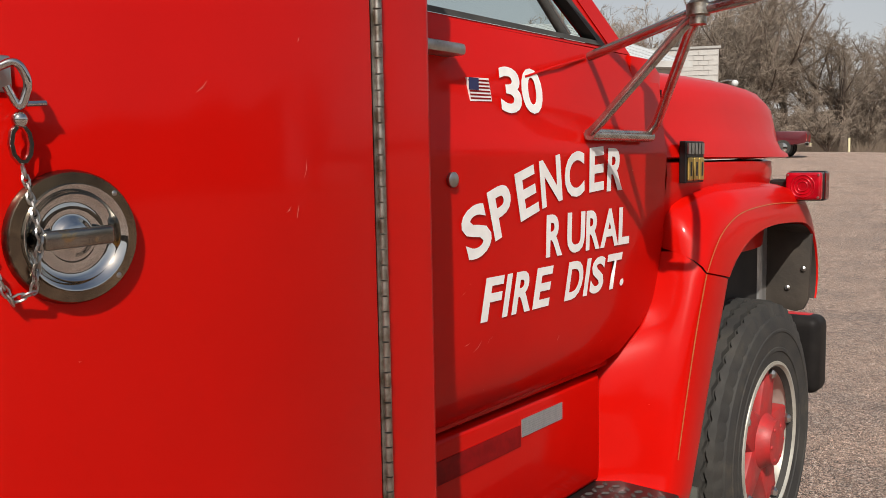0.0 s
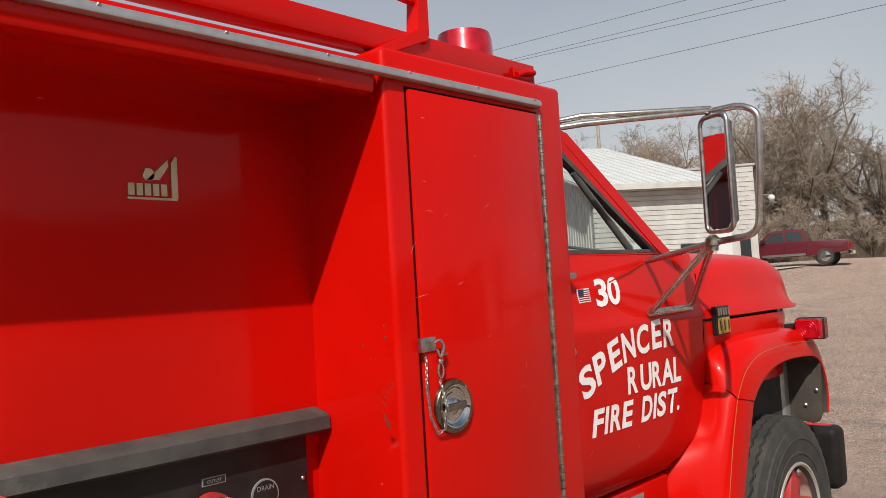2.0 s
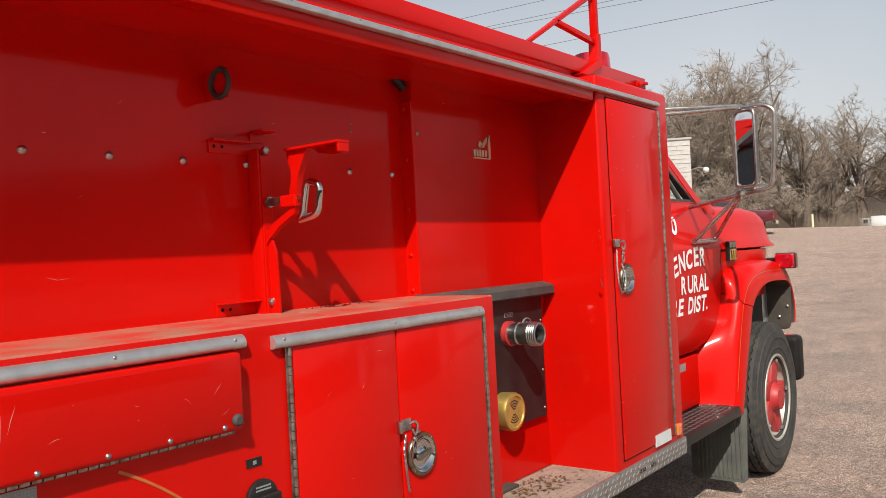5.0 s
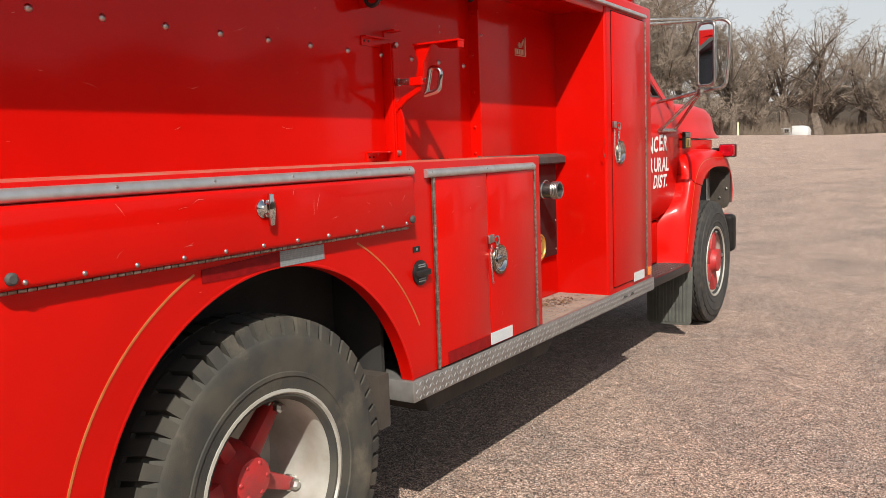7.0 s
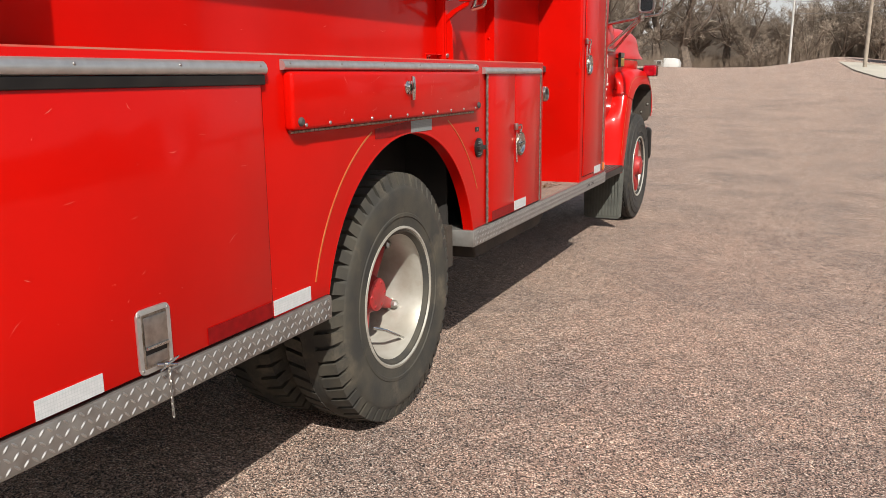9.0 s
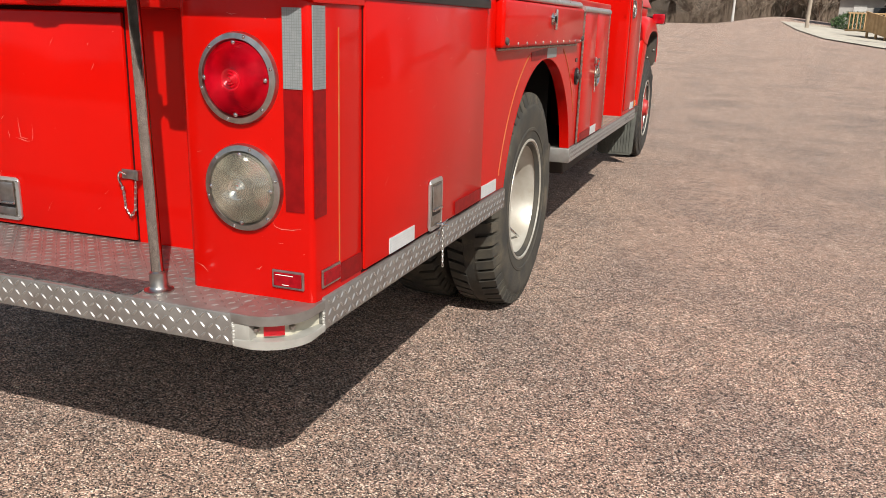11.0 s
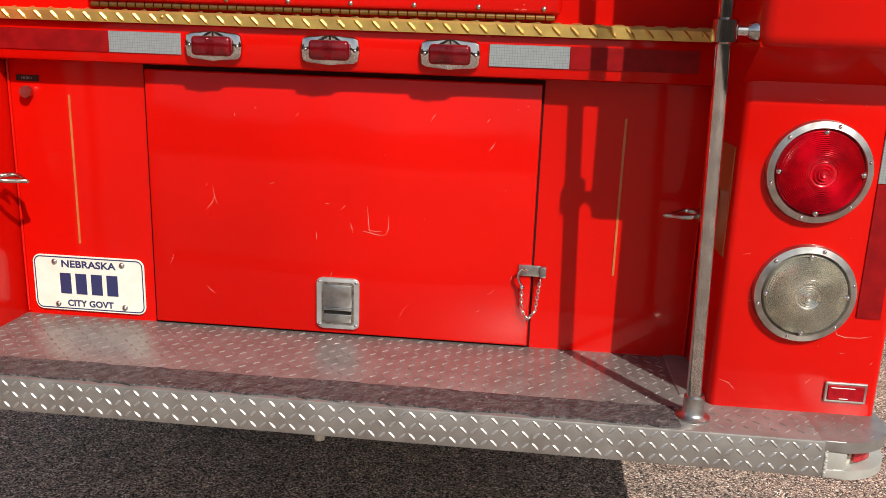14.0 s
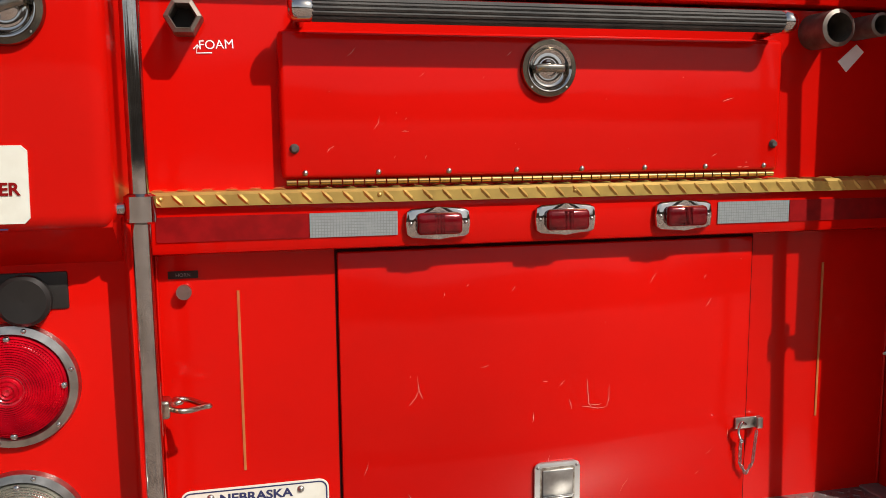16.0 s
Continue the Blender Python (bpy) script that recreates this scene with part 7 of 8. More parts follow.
scratches(1, 26, 0.38, 0.87, 0.75, 2.15, lambda u, v: (XS + 0.0106, u, v), truck, 0.4)
scratches(2, 26, -2.43, -1.50, 0.70, 1.30, lambda u, v: (u, YP - 0.0106, v), truck, 0.9, 0.06)
scratches(3, 16, -3.0, -1.62, 1.28, 1.41, lambda u, v: (XS + 0.0366, u, v), truck, 0.3, 0.05)
scratches(4, 20, -2.52, -1.50, 1.50, 1.75, lambda u, v: (u, YP - 0.0526, v), truck, 0.8, 0.04)
scratches(5, 24, -4.1, -3.25, 0.80, 1.37, lambda u, v: (XS + 0.0086, u, v), truck, 0.2, 0.06)
scratches(6, 10, -1.36, -0.62, 0.75, 1.40, lambda u, v: (XS + 0.0108, u, v), truck, 0.4, 0.05)
scratches(7, 14, -0.72, -1.07, 0.72, 1.34, lambda u, v: (u, YR - 0.0006, v), truck, 0.5, 0.05)
scratches(8, 22, -3.3, -0.7, 1.50, 2.10, lambda u, v: (XW + 0.0006, u, v), truck, 0.1, 0.08)
scratches(9, 12, 1.4, 2.2, 1.02, 1.45, lambda u, v: (door_x(v) + 0.001, u, v), truck, 0.4, 0.05)


def scrapes(lines, parent, w=0.0006, side=False):
    """Single long scrapes through the paint: each a thin bent ribbon on the rear, or on the side."""
    for y, pts in lines:
        bm = bmesh.new()
        rows = []
        for i, (u, v) in enumerate(pts):
            a, b = pts[max(0, i - 1)], pts[min(len(pts) - 1, i + 1)]
            d = Vector((b[0] - a[0], b[1] - a[1])).normalized()
            k = w * (0.25 if i in (0, len(pts) - 1) else 1.0)
            ends = ((u - d.y * k, v + d.x * k), (u + d.y * k, v - d.x * k))
            rows.append([(y, a_, b_) if side else (a_, y, b_) for a_, b_ in ends])
        part("scrape", loft(rows, bm), SCRATCH, parent)


YD = YP - 0.0107
scrapes([(YD, [(-1.900, 1.016), (-1.898, 0.985), (-1.895, 0.957), (-1.884, 0.944)]), (YD, [(-1.912, 0.953), (-1.895, 0.950), (-1.872, 0.945), (-1.852, 0.947)]), (YD, [(-1.898, 0.958), (-1.878, 0.953), (-1.864, 0.955)]),
         (YD, [(-1.852, 0.947), (-1.846, 0.965), (-1.846, 1.000)]), (YD, [(-1.944, 0.972), (-1.939, 0.960), (-1.938, 0.948)]), (YD, [(-2.319, 0.785), (-2.311, 0.774), (-2.298, 0.766)]), (YD, [(-2.296, 1.052), (-2.292, 1.020), (-2.284, 1.000)]),
         (YR - 0.0007, [(-0.852, 0.862), (-0.848, 0.852), (-0.830, 0.847), (-0.800, 0.848), (-0.778, 0.853)]), (YR - 0.0007, [(-1.075, 0.735), (-1.055, 0.728), (-1.040, 0.712)])], truck)
XD = XS + 0.0368
scrapes([(XD, [(-2.108, 1.372), (-2.110, 1.350), (-2.111, 1.325)]), (XD, [(-2.082, 1.386), (-2.092, 1.360), (-2.098, 1.338)]), (XD, [(-1.660, 1.335), (-1.648, 1.348), (-1.640, 1.356)])], truck, side=True)


# ---- the place: ground ----
def smooth_step(t):
    t = min(1.0, max(0.0, t))
    return t * t * (3 - 2 * t)


def ground_z(x, y):
    """Flat under the truck, falling a little to the road's middle, then climbing away ahead."""
    z = -0.018 - 0.030 * smooth_step((x + 0.85) / 2.2) - 0.02 * smooth_step((x - 1.0) / 5.0)
    rise = 0.042 - 0.014 * smooth_step((x - 0.02 * y) / 10.0)
    cap = 50.0 + 26.0 * smooth_step((x + 4.0) / 6.0)
    d = (y if y < cap else cap + 8.0 * (1 - math.exp(-(y - cap) / 8.0))) - 9.0
    z += 0.46 * smooth_step((-x - 9.0) / 5.0) * smooth_step((y - 15.0) / 25.0) * (1 - smooth_step((y - 52.0) / 20.0))
    if d > 0:
        z += rise * (d - 3.0 * (1 - math.exp(-d / 3.0)))
    return z


XG = sorted({-400, -250, -160, -110, -80, 80, 110, 160, 250, 400} | {x for x in range(-60, 61, 4)} | {-3, -2, -1.2, -0.85, -0.5, -0.1, 0.3, 0.8, 1.3, 2, 3, 5, 6, 7})
YG = sorted({-400, -200, -100, -60, -30, -15, -8, 3, 6, 8, 9, 10, 11, 12, 14, 17, 84, 88, 92, 110, 150, 250, 400} | {y for y in range(20, 84, 4)})
rows = [[(x, y, ground_z(x, y)) for x in XG] for y in YG]
ground = part("ground", loft(rows), ROAD, None, smooth=60)
tagged(ground, "pinkish gravel chip-seal asphalt lot and road, worn and patched", "asphalt", kind="structure")

# ---- materials of the surroundings ----
BARK = material("bark", (0.17, 0.132, 0.104), rough=0.9, second=(0.095, 0.072, 0.057), scale=3, bump=0.3, bump_scale=30, island=0.25)
TWIG = material("twigs", (0.31, 0.25, 0.195), rough=0.9, second=(0.20, 0.16, 0.125), scale=1.0, island=0.25)
BRUSH = material("bare_brush", (0.20, 0.155, 0.115), rough=0.9, second=(0.12, 0.09, 0.068), scale=0.6)
WOODS = material("far_wood", (0.085, 0.068, 0.053), rough=1.0, second=(0.05, 0.04, 0.032), scale=0.4)
GRASS = material("spring_grass", (0.14, 0.15, 0.045), rough=0.9, second=(0.20, 0.17, 0.08), scale=1.5, bump=0.4, bump_scale=40)
WPAINT = material("white_siding", (0.49, 0.49, 0.47), rough=0.6, second=(0.40, 0.39, 0.37), scale=2.0)
WBLOCK = material("white_block", (0.48, 0.465, 0.44), rough=0.75, second=(0.38, 0.36, 0.335), scale=1.2, stain=(0.36, 0.29, 0.26), stain_scale=4, stain_at=0.60)
WROOF = material("white_metal_roof", (0.57, 0.58, 0.57), rough=0.45, var=0.05, scale=1.0)
BROWNROOF = material("brown_shingle", (0.10, 0.085, 0.075), rough=0.9, second=(0.07, 0.06, 0.053), scale=3, bump=0.3, bump_scale=20)
GREYROOF = material("grey_shingle", (0.30, 0.31, 0.30), rough=0.9, second=(0.22, 0.23, 0.23), scale=6, bump=0.3, bump_scale=20)
GREYWALL = material("grey_siding", (0.36, 0.35, 0.33), rough=0.8, second=(0.30, 0.29, 0.275), scale=2)
CONCRETE = material("old_concrete", (0.50, 0.46, 0.38), rough=0.85, second=(0.40, 0.37, 0.31), scale=1.0, stain=(0.34, 0.30, 0.25), stain_scale=0.8, stain_at=0.55, bump=0.2, bump_scale=60)
TIMBER = material("treated_timber", (0.42, 0.28, 0.14), rough=0.8, second=(0.33, 0.21, 0.10), scale=4, island=0.15)
POLEWOOD = material("grey_pole", (0.34, 0.29, 0.235), rough=0.9, second=(0.24, 0.20, 0.16), scale=3, bump=0.2, bump_scale=40)
STUMP = material("weathered_post", (0.22, 0.17, 0.12), rough=0.9, second=(0.13, 0.10, 0.07), scale=8, bump=0.3, bump_scale=30)
BRICK = material("brick", (0.33, 0.095, 0.06), rough=0.85, second=(0.24, 0.07, 0.05), scale=9, island=0.25)
MORTAR = material("mortar", (0.45, 0.42, 0.38), rough=0.9)
MAROON = material("maroon_paint", (0.088, 0.005, 0.012), rough=0.3, coat=0.5, var=0.1, scale=2)
DARKGLASS = material("dark_window", (0.03, 0.035, 0.04), rough=0.08)
BUSH = material("evergreen", (0.06, 0.11, 0.035), rough=0.9, second=(0.03, 0.06, 0.02), scale=3)
YELLOW = material("yellow_post", (0.66, 0.60, 0.38), rough=0.6)
WIRE = material("wire", (0.16, 0.16, 0.165), rough=0.6)


def rest(x, y):
    return ground_z(x, y)


# concrete apron, kerbs and grass on the far right
def slab(name, pts, z_up, mat, label, category, n=10):
    """A sheet laid on the ground: an outline filled in strips between its first and second half."""
    h = len(pts) // 2
    lo, hi = pts[:h], pts[h:][::-1]
    rws = []
    for k in range(n + 1):
        t = k / n
        rws.append([(a[0] * (1 - t) + b[0] * t, a[1] * (1 - t) + b[1] * t) for a, b in zip(lo, hi)])
    up = [[(x, y, ground_z(x, y) + z_up) for x, y in r] for r in rws]
    ob = part(name, loft(up), mat)
    return tagged(ob, label, category, kind="structure")


slab("pavement", [(1.6, 64), (2.3, 49), (3.2, 40.5), (5.2, 35.6), (8.6, 32.5), (30, 27), (32, 34), (15, 37), (12.5, 40), (11, 46), (9.5, 52), (7.5, 60)], 0.05, CONCRETE, "old pale concrete apron in front of the church", "pavement", 14)
slab("lawn", [(7, 64), (9.5, 54), (11, 47), (13, 41), (17, 38), (34, 35), (60, 60), (50, 66), (40, 70), (30, 72), (20, 74), (12, 74)], 0.02, GRASS, "thin spring lawn round the church", "lawn", 6)
slab("verge", [(8.5, 24.5), (10, 22.5), (14, 21), (30, 19), (30, 23.5), (14, 24.5), (10.5, 25.5), (9, 25.5)], 0.02, GRASS, "patch of green grass beside the road", "grass", 4)


def kerb(a, b, name="kerb"):
    a, b = Vector((*a, 0)), Vector((*b, 0))
    d = (b - a).normalized()
    nrm = Vector((-d.y, d.x, 0)) * 0.09
    rws = []
    for k in range(9):
        p = a + (b - a) * k / 8
        z = ground_z(p.x, p.y)
        rws.append([(p + nrm + Vector((0, 0, z))), (p + nrm + Vector((0, 0, z + 0.15))), (p - nrm + Vector((0, 0, z + 0.15))), (p - nrm + Vector((0, 0, z)))])
    tagged(part(name, loft(rws), CONCRETE), "low concrete kerb", "kerb", kind="structure")


slab("pavement", [(-21.0, 40.2), (-18.0, 40.9), (-15.2, 41.3), (-14.6, 44.6), (-17.2, 44.8), (-20.0, 44.8)], 0.03, CONCRETE, "pale concrete slab beside the block building", "pavement", 4)
kerb((6.6, 41.5), (9.4, 38.0))
kerb((9.2, 33.6), (22, 30.0))
kerb((3.2, 59), (6.4, 58))


# ---- trees ----
def grow(seed, height, spread, kids, trunk_r, lean=0.0, fork=0.26, gnarl=0.11, leaders=4):
    """Bare boughs that fork low and sweep upwards, down to fine twigs: rods for the limbs, slivers for the twigs."""
    rnd = random.Random(seed)
    thick, thin = ([], []), ([], [])

    def rod(store, a, b, ra, rb, seg):
        vs, fs = store
        d = (b - a).normalized()
        u = d.orthogonal().normalized()
        w = d.cross(u)
        k = len(vs)
        for p, r in ((a, ra), (b, rb)):
            for i in range(seg):
                q = 2 * math.pi * i / seg
                vs.append(p + (u * math.cos(q) + w * math.sin(q)) * r)
        for i in range(seg):
            j = (i + 1) % seg
            fs.append((k + i, k + j, k + seg + j, k + seg + i))

    def sliver(a, b, r):
        vs, fs = thin
        d = (b - a).normalized()
        u = d.orthogonal().normalized()
        u.rotate(Matrix.Rotation(rnd.uniform(0, 3.14), 3, d))
        k = len(vs)
        vs.extend((a - u * r, a + u * r, b))
        fs.append((k, k + 1, k + 2))

    def outside(p):
        return ((p.x - lean * height * 0.3) / (0.40 * height * spread)) ** 2 + (p.y / (0.40 * height * spread)) ** 2 + ((p.z - 0.58 * height) / (0.44 * height)) ** 2 > 1.0

    def aside(d, ang):
        ax = d.orthogonal().normalized()
        ax.rotate(Matrix.Rotation(rnd.uniform(0, 2 * math.pi), 3, d))
        return d * math.cos(ang) + ax * math.sin(ang)

    def branch(p, d, length, r, level):
        if level == 2 and outside(p + d * length):
            length *= 0.55
            if outside(p + d * length):
                return
        if level >= 3 and outside(p + d * length * (0.9 if level < 5 else 0.6)):
            return
        if level == 5:
            sliver(p, p + d * length, 0.012)
            return
        store = thick if level <= 2 else thin
        seg = (8, 7, 5, 3, 3)[level]
        steps = (3, 5, 4, 3, 2)[level]
        q, dd = p, d.copy()
        nk = kids[level]
        for i in range(steps):
            wob = 0.05 if level == 0 else gnarl
            dd = (dd + Vector((rnd.uniform(-wob, wob), rnd.uniform(-wob, wob), rnd.uniform(-wob, wob) + (0.05 if 1 <= level <= 2 else 0.0)))).normalized()
            nx = q + dd * (length / steps)
            r0, r1 = r * (1 - 0.65 * i / steps), r * (1 - 0.65 * (i + 1) / steps)
            if level == 0:
                r0, r1 = r * (1.25 - 0.4 * i / steps), r * (1.25 - 0.4 * (i + 1) / steps)
            rod(store, q, nx, r0, r1, seg)
            q = nx
            if level == 0:
                if i == steps - 1:
                    for _ in range(leaders):
                        branch(q, aside(dd, rnd.uniform(0.15, 0.62) * spread).normalized(), height * rnd.uniform(0.40, 0.62), r1 * rnd.uniform(0.55, 0.8), 1)
                elif i > 0 and rnd.random() < 0.7:
                    branch(q, aside(dd, rnd.uniform(0.7, 1.1) * spread).normalized(), height * rnd.uniform(0.25, 0.42), r1 * 0.45, 1)
                continue
            m = nk // steps + (1 if rnd.random() < (nk % steps) / steps else 0)
            for _ in range(m):
                nd = aside(dd, rnd.uniform(0.45, 1.10) * min(spread, 1.15))
                nd.z += (0, 0.16, 0.07, 0.04, 0.02)[level]
                share = (0, 0.50, 0.46, 0.48, 0.55)[level]
                branch(q - dd * (length / steps) * rnd.random(), nd.normalized(), length * share * rnd.uniform(0.65, 1.25), max(0.013, r1 * rnd.uniform(0.45, 0.7)), level + 1)
    branch(Vector((0, 0, -0.2)), Vector((lean, 0, 1)).normalized(), height * fork, trunk_r, 0)
    return thick, thin


def bare_tree(seed, height, spread=1.0, kids=(0, 8, 7, 7, 10), trunk_r=0.30, lean=0.0, **more):
    thick, thin = grow(seed, height, spread, kids, trunk_r, lean, **more)
    top = sorted(v.z for v in thin[0])[int(len(thin[0]) * 0.995)]
    k = height / top
    t_ = thing("tree", (0, 0, 0), "tall bare cottonwood tree with fine grey-brown twigs", "tree", "bare trees along the road")
    for nm, (vs, fs), mt in (("trunk", thick, BARK), ("crown", thin, TWIG)):
        me = bpy.data.meshes.new(nm)
        me.from_pydata([v * k for v in vs], [], fs)
        part(nm, me, mt, t_)
    return t_


kinds = [bare_tree(3, 15, 0.95, leaders=4), bare_tree(8, 13.5, 1.05, leaders=5, fork=0.2), bare_tree(21, 12, 1.30, trunk_r=0.42, fork=0.2, gnarl=0.24, kids=(0, 8, 6, 6, 7)), bare_tree(34, 10, 1.0, leaders=5, fork=0.12),
         bare_tree(57, 11, 1.5, trunk_r=0.50, lean=0.2, fork=0.22, gnarl=0.26, kids=(0, 7, 6, 6, 6)), bare_tree(71, 6, 1.25, kids=(0, 7, 6, 6, 6), trunk_r=0.12, fork=0.08, leaders=6)]
spots = [(0, -30, 80, 1.28, 40), (1, -25.0, 74, 1.30, 10), (0, -26.3, 71, 1.14, 80), (1, -18.6, 77, 0.98, 200), (0, -27.5, 90, 1.40, 120), (3, -34, 72, 1.35, 20), (1, -38.5, 72, 1.18, 60), (3, -44, 70, 1.4, 300), (0, -41, 80, 1.12, 210), (1, -35.5, 82, 1.2, 330),
         (0, -23.5, 86, 1.05, 150), (2, -15.2, 84, 1.12, 10), (4, -12.2, 84, 1.05, 170), (2, -9.6, 96, 1.02, 120), (3, -7.0, 92, 0.86, 40), (3, -19.0, 90, 1.25, 70), (1, -32.0, 92, 1.1, 260), (3, -13.0, 98, 1.05, 140), (3, -28.0, 70, 1.1, 111),
         (3, -4.8, 96, 0.75, 220), (1, -1.2, 104, 0.60, 90), (3, 1.5, 100, 0.70, 310), (0, 3.8, 106, 0.60, 15), (3, 6.5, 98, 0.75, 160), (1, 9.5, 104, 0.62, 80), (0, 13, 98, 0.66, 33), (3, 17, 92, 0.8, 200), (1, 22, 96, 0.75, 300),
         (0, 28, 98, 0.72, 100), (3, 34, 96, 0.9, 10), (3, -2.8, 92, 0.72, 140), (5, -1.0, 90, 1.0, 60), (3, 0.4, 94, 0.78, 250), (5, 2.4, 92, 1.1, 10), (3, 4.6, 95, 0.85, 77), (5, 5.8, 92, 1.1, 200), (3, 8.2, 94, 0.9, 280), (2, 10.5, 96, 0.75, 40), (5, 12, 90, 1.1, 120), (3, 15, 96, 0.9, 20), (3, 20, 95, 0.9, 66), (2, -48, 84, 1.1, 50), (1, -55, 76, 1.1, 90),
         (3, -31.5, 76, 1.3, 190), (0, -36.5, 90, 1.2, 15), (3, -47, 78, 1.4, 130), (1, -44.5, 90, 1.15, 250), (0, -51, 92, 1.2, 35), (3, -39.5, 66, 1.2, 85), (5, -24.5, 68, 1.0, 20), (5, -21, 66, 0.9, 130), (5, -18.0, 70, 1.0, 220), (5, -27, 69, 1.1, 75), (5, -5.6, 88, 0.7, 30), (5, -17.0, 79, 1.0, 99)]
for k, (ki, x, y, sc, tz) in enumerate(spots):
    m = pose(x, y, rest(x, y), 0, 0, tz)
    c = copy_thing(kinds[ki], m)
    c.scale = (sc, sc, sc * 0.93)
# unseen trees added to the right and behind, to darken the paint's reflections
for k in range(14):
    a = radians(34 + 240 * k / 13)
    d = 50 + 10 * ((k * 7) % 5) / 5
    x, y = d * math.sin(a), d * math.cos(a)
    c = copy_thing(kinds[(2, 3, 5)[k % 3]], pose(x, y, rest(x, y), 0, 0, 47 * k))
    c.scale = (1.0, 1.0, 0.9 + 0.05 * (k % 5))
for t_ in kinds:
    for o in list(t_.children):
        bpy.data.objects.remove(o)
    bpy.data.objects.remove(t_)

# undergrowth along the tree line: countless stems
rb = random.Random(5)
vs, fs = [], []
for i in range(26000):
    x = rb.uniform(-52, 40)
    y = (66 if x < -13 else 84) + rb.uniform(0, 1) ** 0.7 * 24 + 0.12 * abs(x)
    clump = 0.5 + noise.noise(Vector((x * 0.16, y * 0.10, 1.7))) * 0.9
    if clump < rb.random() * 0.7:
        continue
    z = ground_z(x, y) - 0.1
    h = rb.uniform(0.5, 3.4) * (0.45 + 0.8 * max(0, min(1, clump)))
    h *= 0.6 if -21 < x < -4 else 1.0
    dx, dy = rb.uniform(-0.5, 0.5), rb.uniform(-0.4, 0.4)
    w = rb.uniform(0.012, 0.03)
    k = len(vs)
    vs += [(x - w, y, z), (x + w, y, z), (x + dx, y + dy, z + h)]
    fs.append((k, k + 1, k + 2))
    for _ in range(3):
        f = rb.uniform(0.3, 0.8)
        a = Vector((x + dx * f, y + dy * f, z + h * f))
        b_ = a + Vector((rb.uniform(-0.8, 0.8), rb.uniform(-0.5, 0.5), rb.uniform(0.3, 1.0)))
        k = len(vs)
        vs += [tuple(a - Vector((w * 0.5, 0, 0))), tuple(a + Vector((w * 0.5, 0, 0))), tuple(b_)]
        fs.append((k, k + 1, k + 2))
me = bpy.data.meshes.new("undergrowth")
me.from_pydata(vs, [], fs)
tagged(part("undergrowth", me, BRUSH), "tangled bare undergrowth along the tree line", "brush", kind="stuff")
# unseen brown ring, added so that the glossy paint reflects less bright sky
rws = []
for k in range(240):
    a = 2 * math.pi * k / 240
    x, y = 62 * math.sin(a), 62 * math.cos(a)
    if -75 < math.degrees(math.atan2(x, y)) < 40:
        continue
    z = ground_z(x, y)
    rws.append([(x, y, z - 1.0), (x * 1.02, y * 1.02, z + 8.5 + 3.0 * noise.noise(Vector((x * 0.11, y * 0.11, 0)))), (x * 1.15, y * 1.15, z - 1.0)])
rws.sort(key=lambda r: math.atan2(r[0][0], r[0][1]) % (2 * math.pi))
tagged(part("far_woods", loft(rws), material("reflected_wood", (0.19, 0.155, 0.12), rough=1.0, second=(0.11, 0.09, 0.07), scale=0.5)), "unseen brown wooded rise, added for the truck's paint to reflect", "woods", kind="structure")
rws = []
for x in range(-90, 91, 6):
    y = 112 + 0.1 * abs(x)
    z = ground_z(x, y)
    rws.append([(x, y, z - 0.5), (x, y + 1.0, z + (5.6 if x < -5 else 5.0) + 1.6 * noise.noise(Vector((x * 0.11, 3, 0)))), (x, y + 9, z - 0.5)])
tagged(part("far_bank", loft(rws), WOODS), "low brown bank behind the trees", "bank", kind="structure")


# ---- buildings ----
def box_at(parent, name, x0, x1, y0, y1, z0, z1, mat, m, label="", bevel=0.0):
    bm = box(x0, x1, y0, y1, z0, z1, bevel)
    bmesh.ops.transform(bm, matrix=m, verts=bm.verts)
    return part(name, bm, mat, parent, label)


def shape_at(parent, name, pts, axis, a, b, mat, m, label=""):
    bm = prism(pts, axis, a, b)
    bmesh.ops.transform(bm, matrix=m, verts=bm.verts)
    return part(name, bm, mat, parent, label)


# white shed with a metal roof beside the lot; local x runs along the eave, y away from the lot
sx, sy = -15.6, 25.8
sz = rest(-14, 28)
M1 = Matrix.Translation((sx, sy, sz)) @ Matrix.Rotation(math.atan2(3.7, 3.0), 4, "Z")
shed = thing("shed", (sx, sy, sz), "white shed with a pale metal gable roof", "shed")
EH = 4.33
box_at(shed, "wall", -0.2, 4.7, 0.35, 0.50, -0.3, EH - 0.02, WPAINT, M1)
box_at(shed, "wall", 4.55, 4.7, 0.35, 24.5, -0.3, EH - 0.02, WPAINT, M1)
shape_at(shed, "gable_wall", [(0.35, -0.3), (24.6, -0.3), (24.6, EH - 0.05), (12.5, EH + 3.25), (0.35, EH - 0.05)], "x", -0.2, -0.05, WPAINT, M1)
for k in range(24):
    box_at(shed, "siding_rib", -0.235, -0.2, 0.6 + 0.32 * k, 0.66 + 0.32 * k, 1.8, EH + (min(0.32 * k + 0.2, 15 - 0.32 * k) * 0.245), WPAINT, M1)
shape_at(shed, "roof", [(-0.25, EH - 0.12), (-0.25, EH), (12.5, EH + 3.5), (25.2, EH), (25.2, EH - 0.12), (12.5, EH + 3.37)], "x", -0.7, 5.0, WROOF, M1, "pale ribbed metal roof")
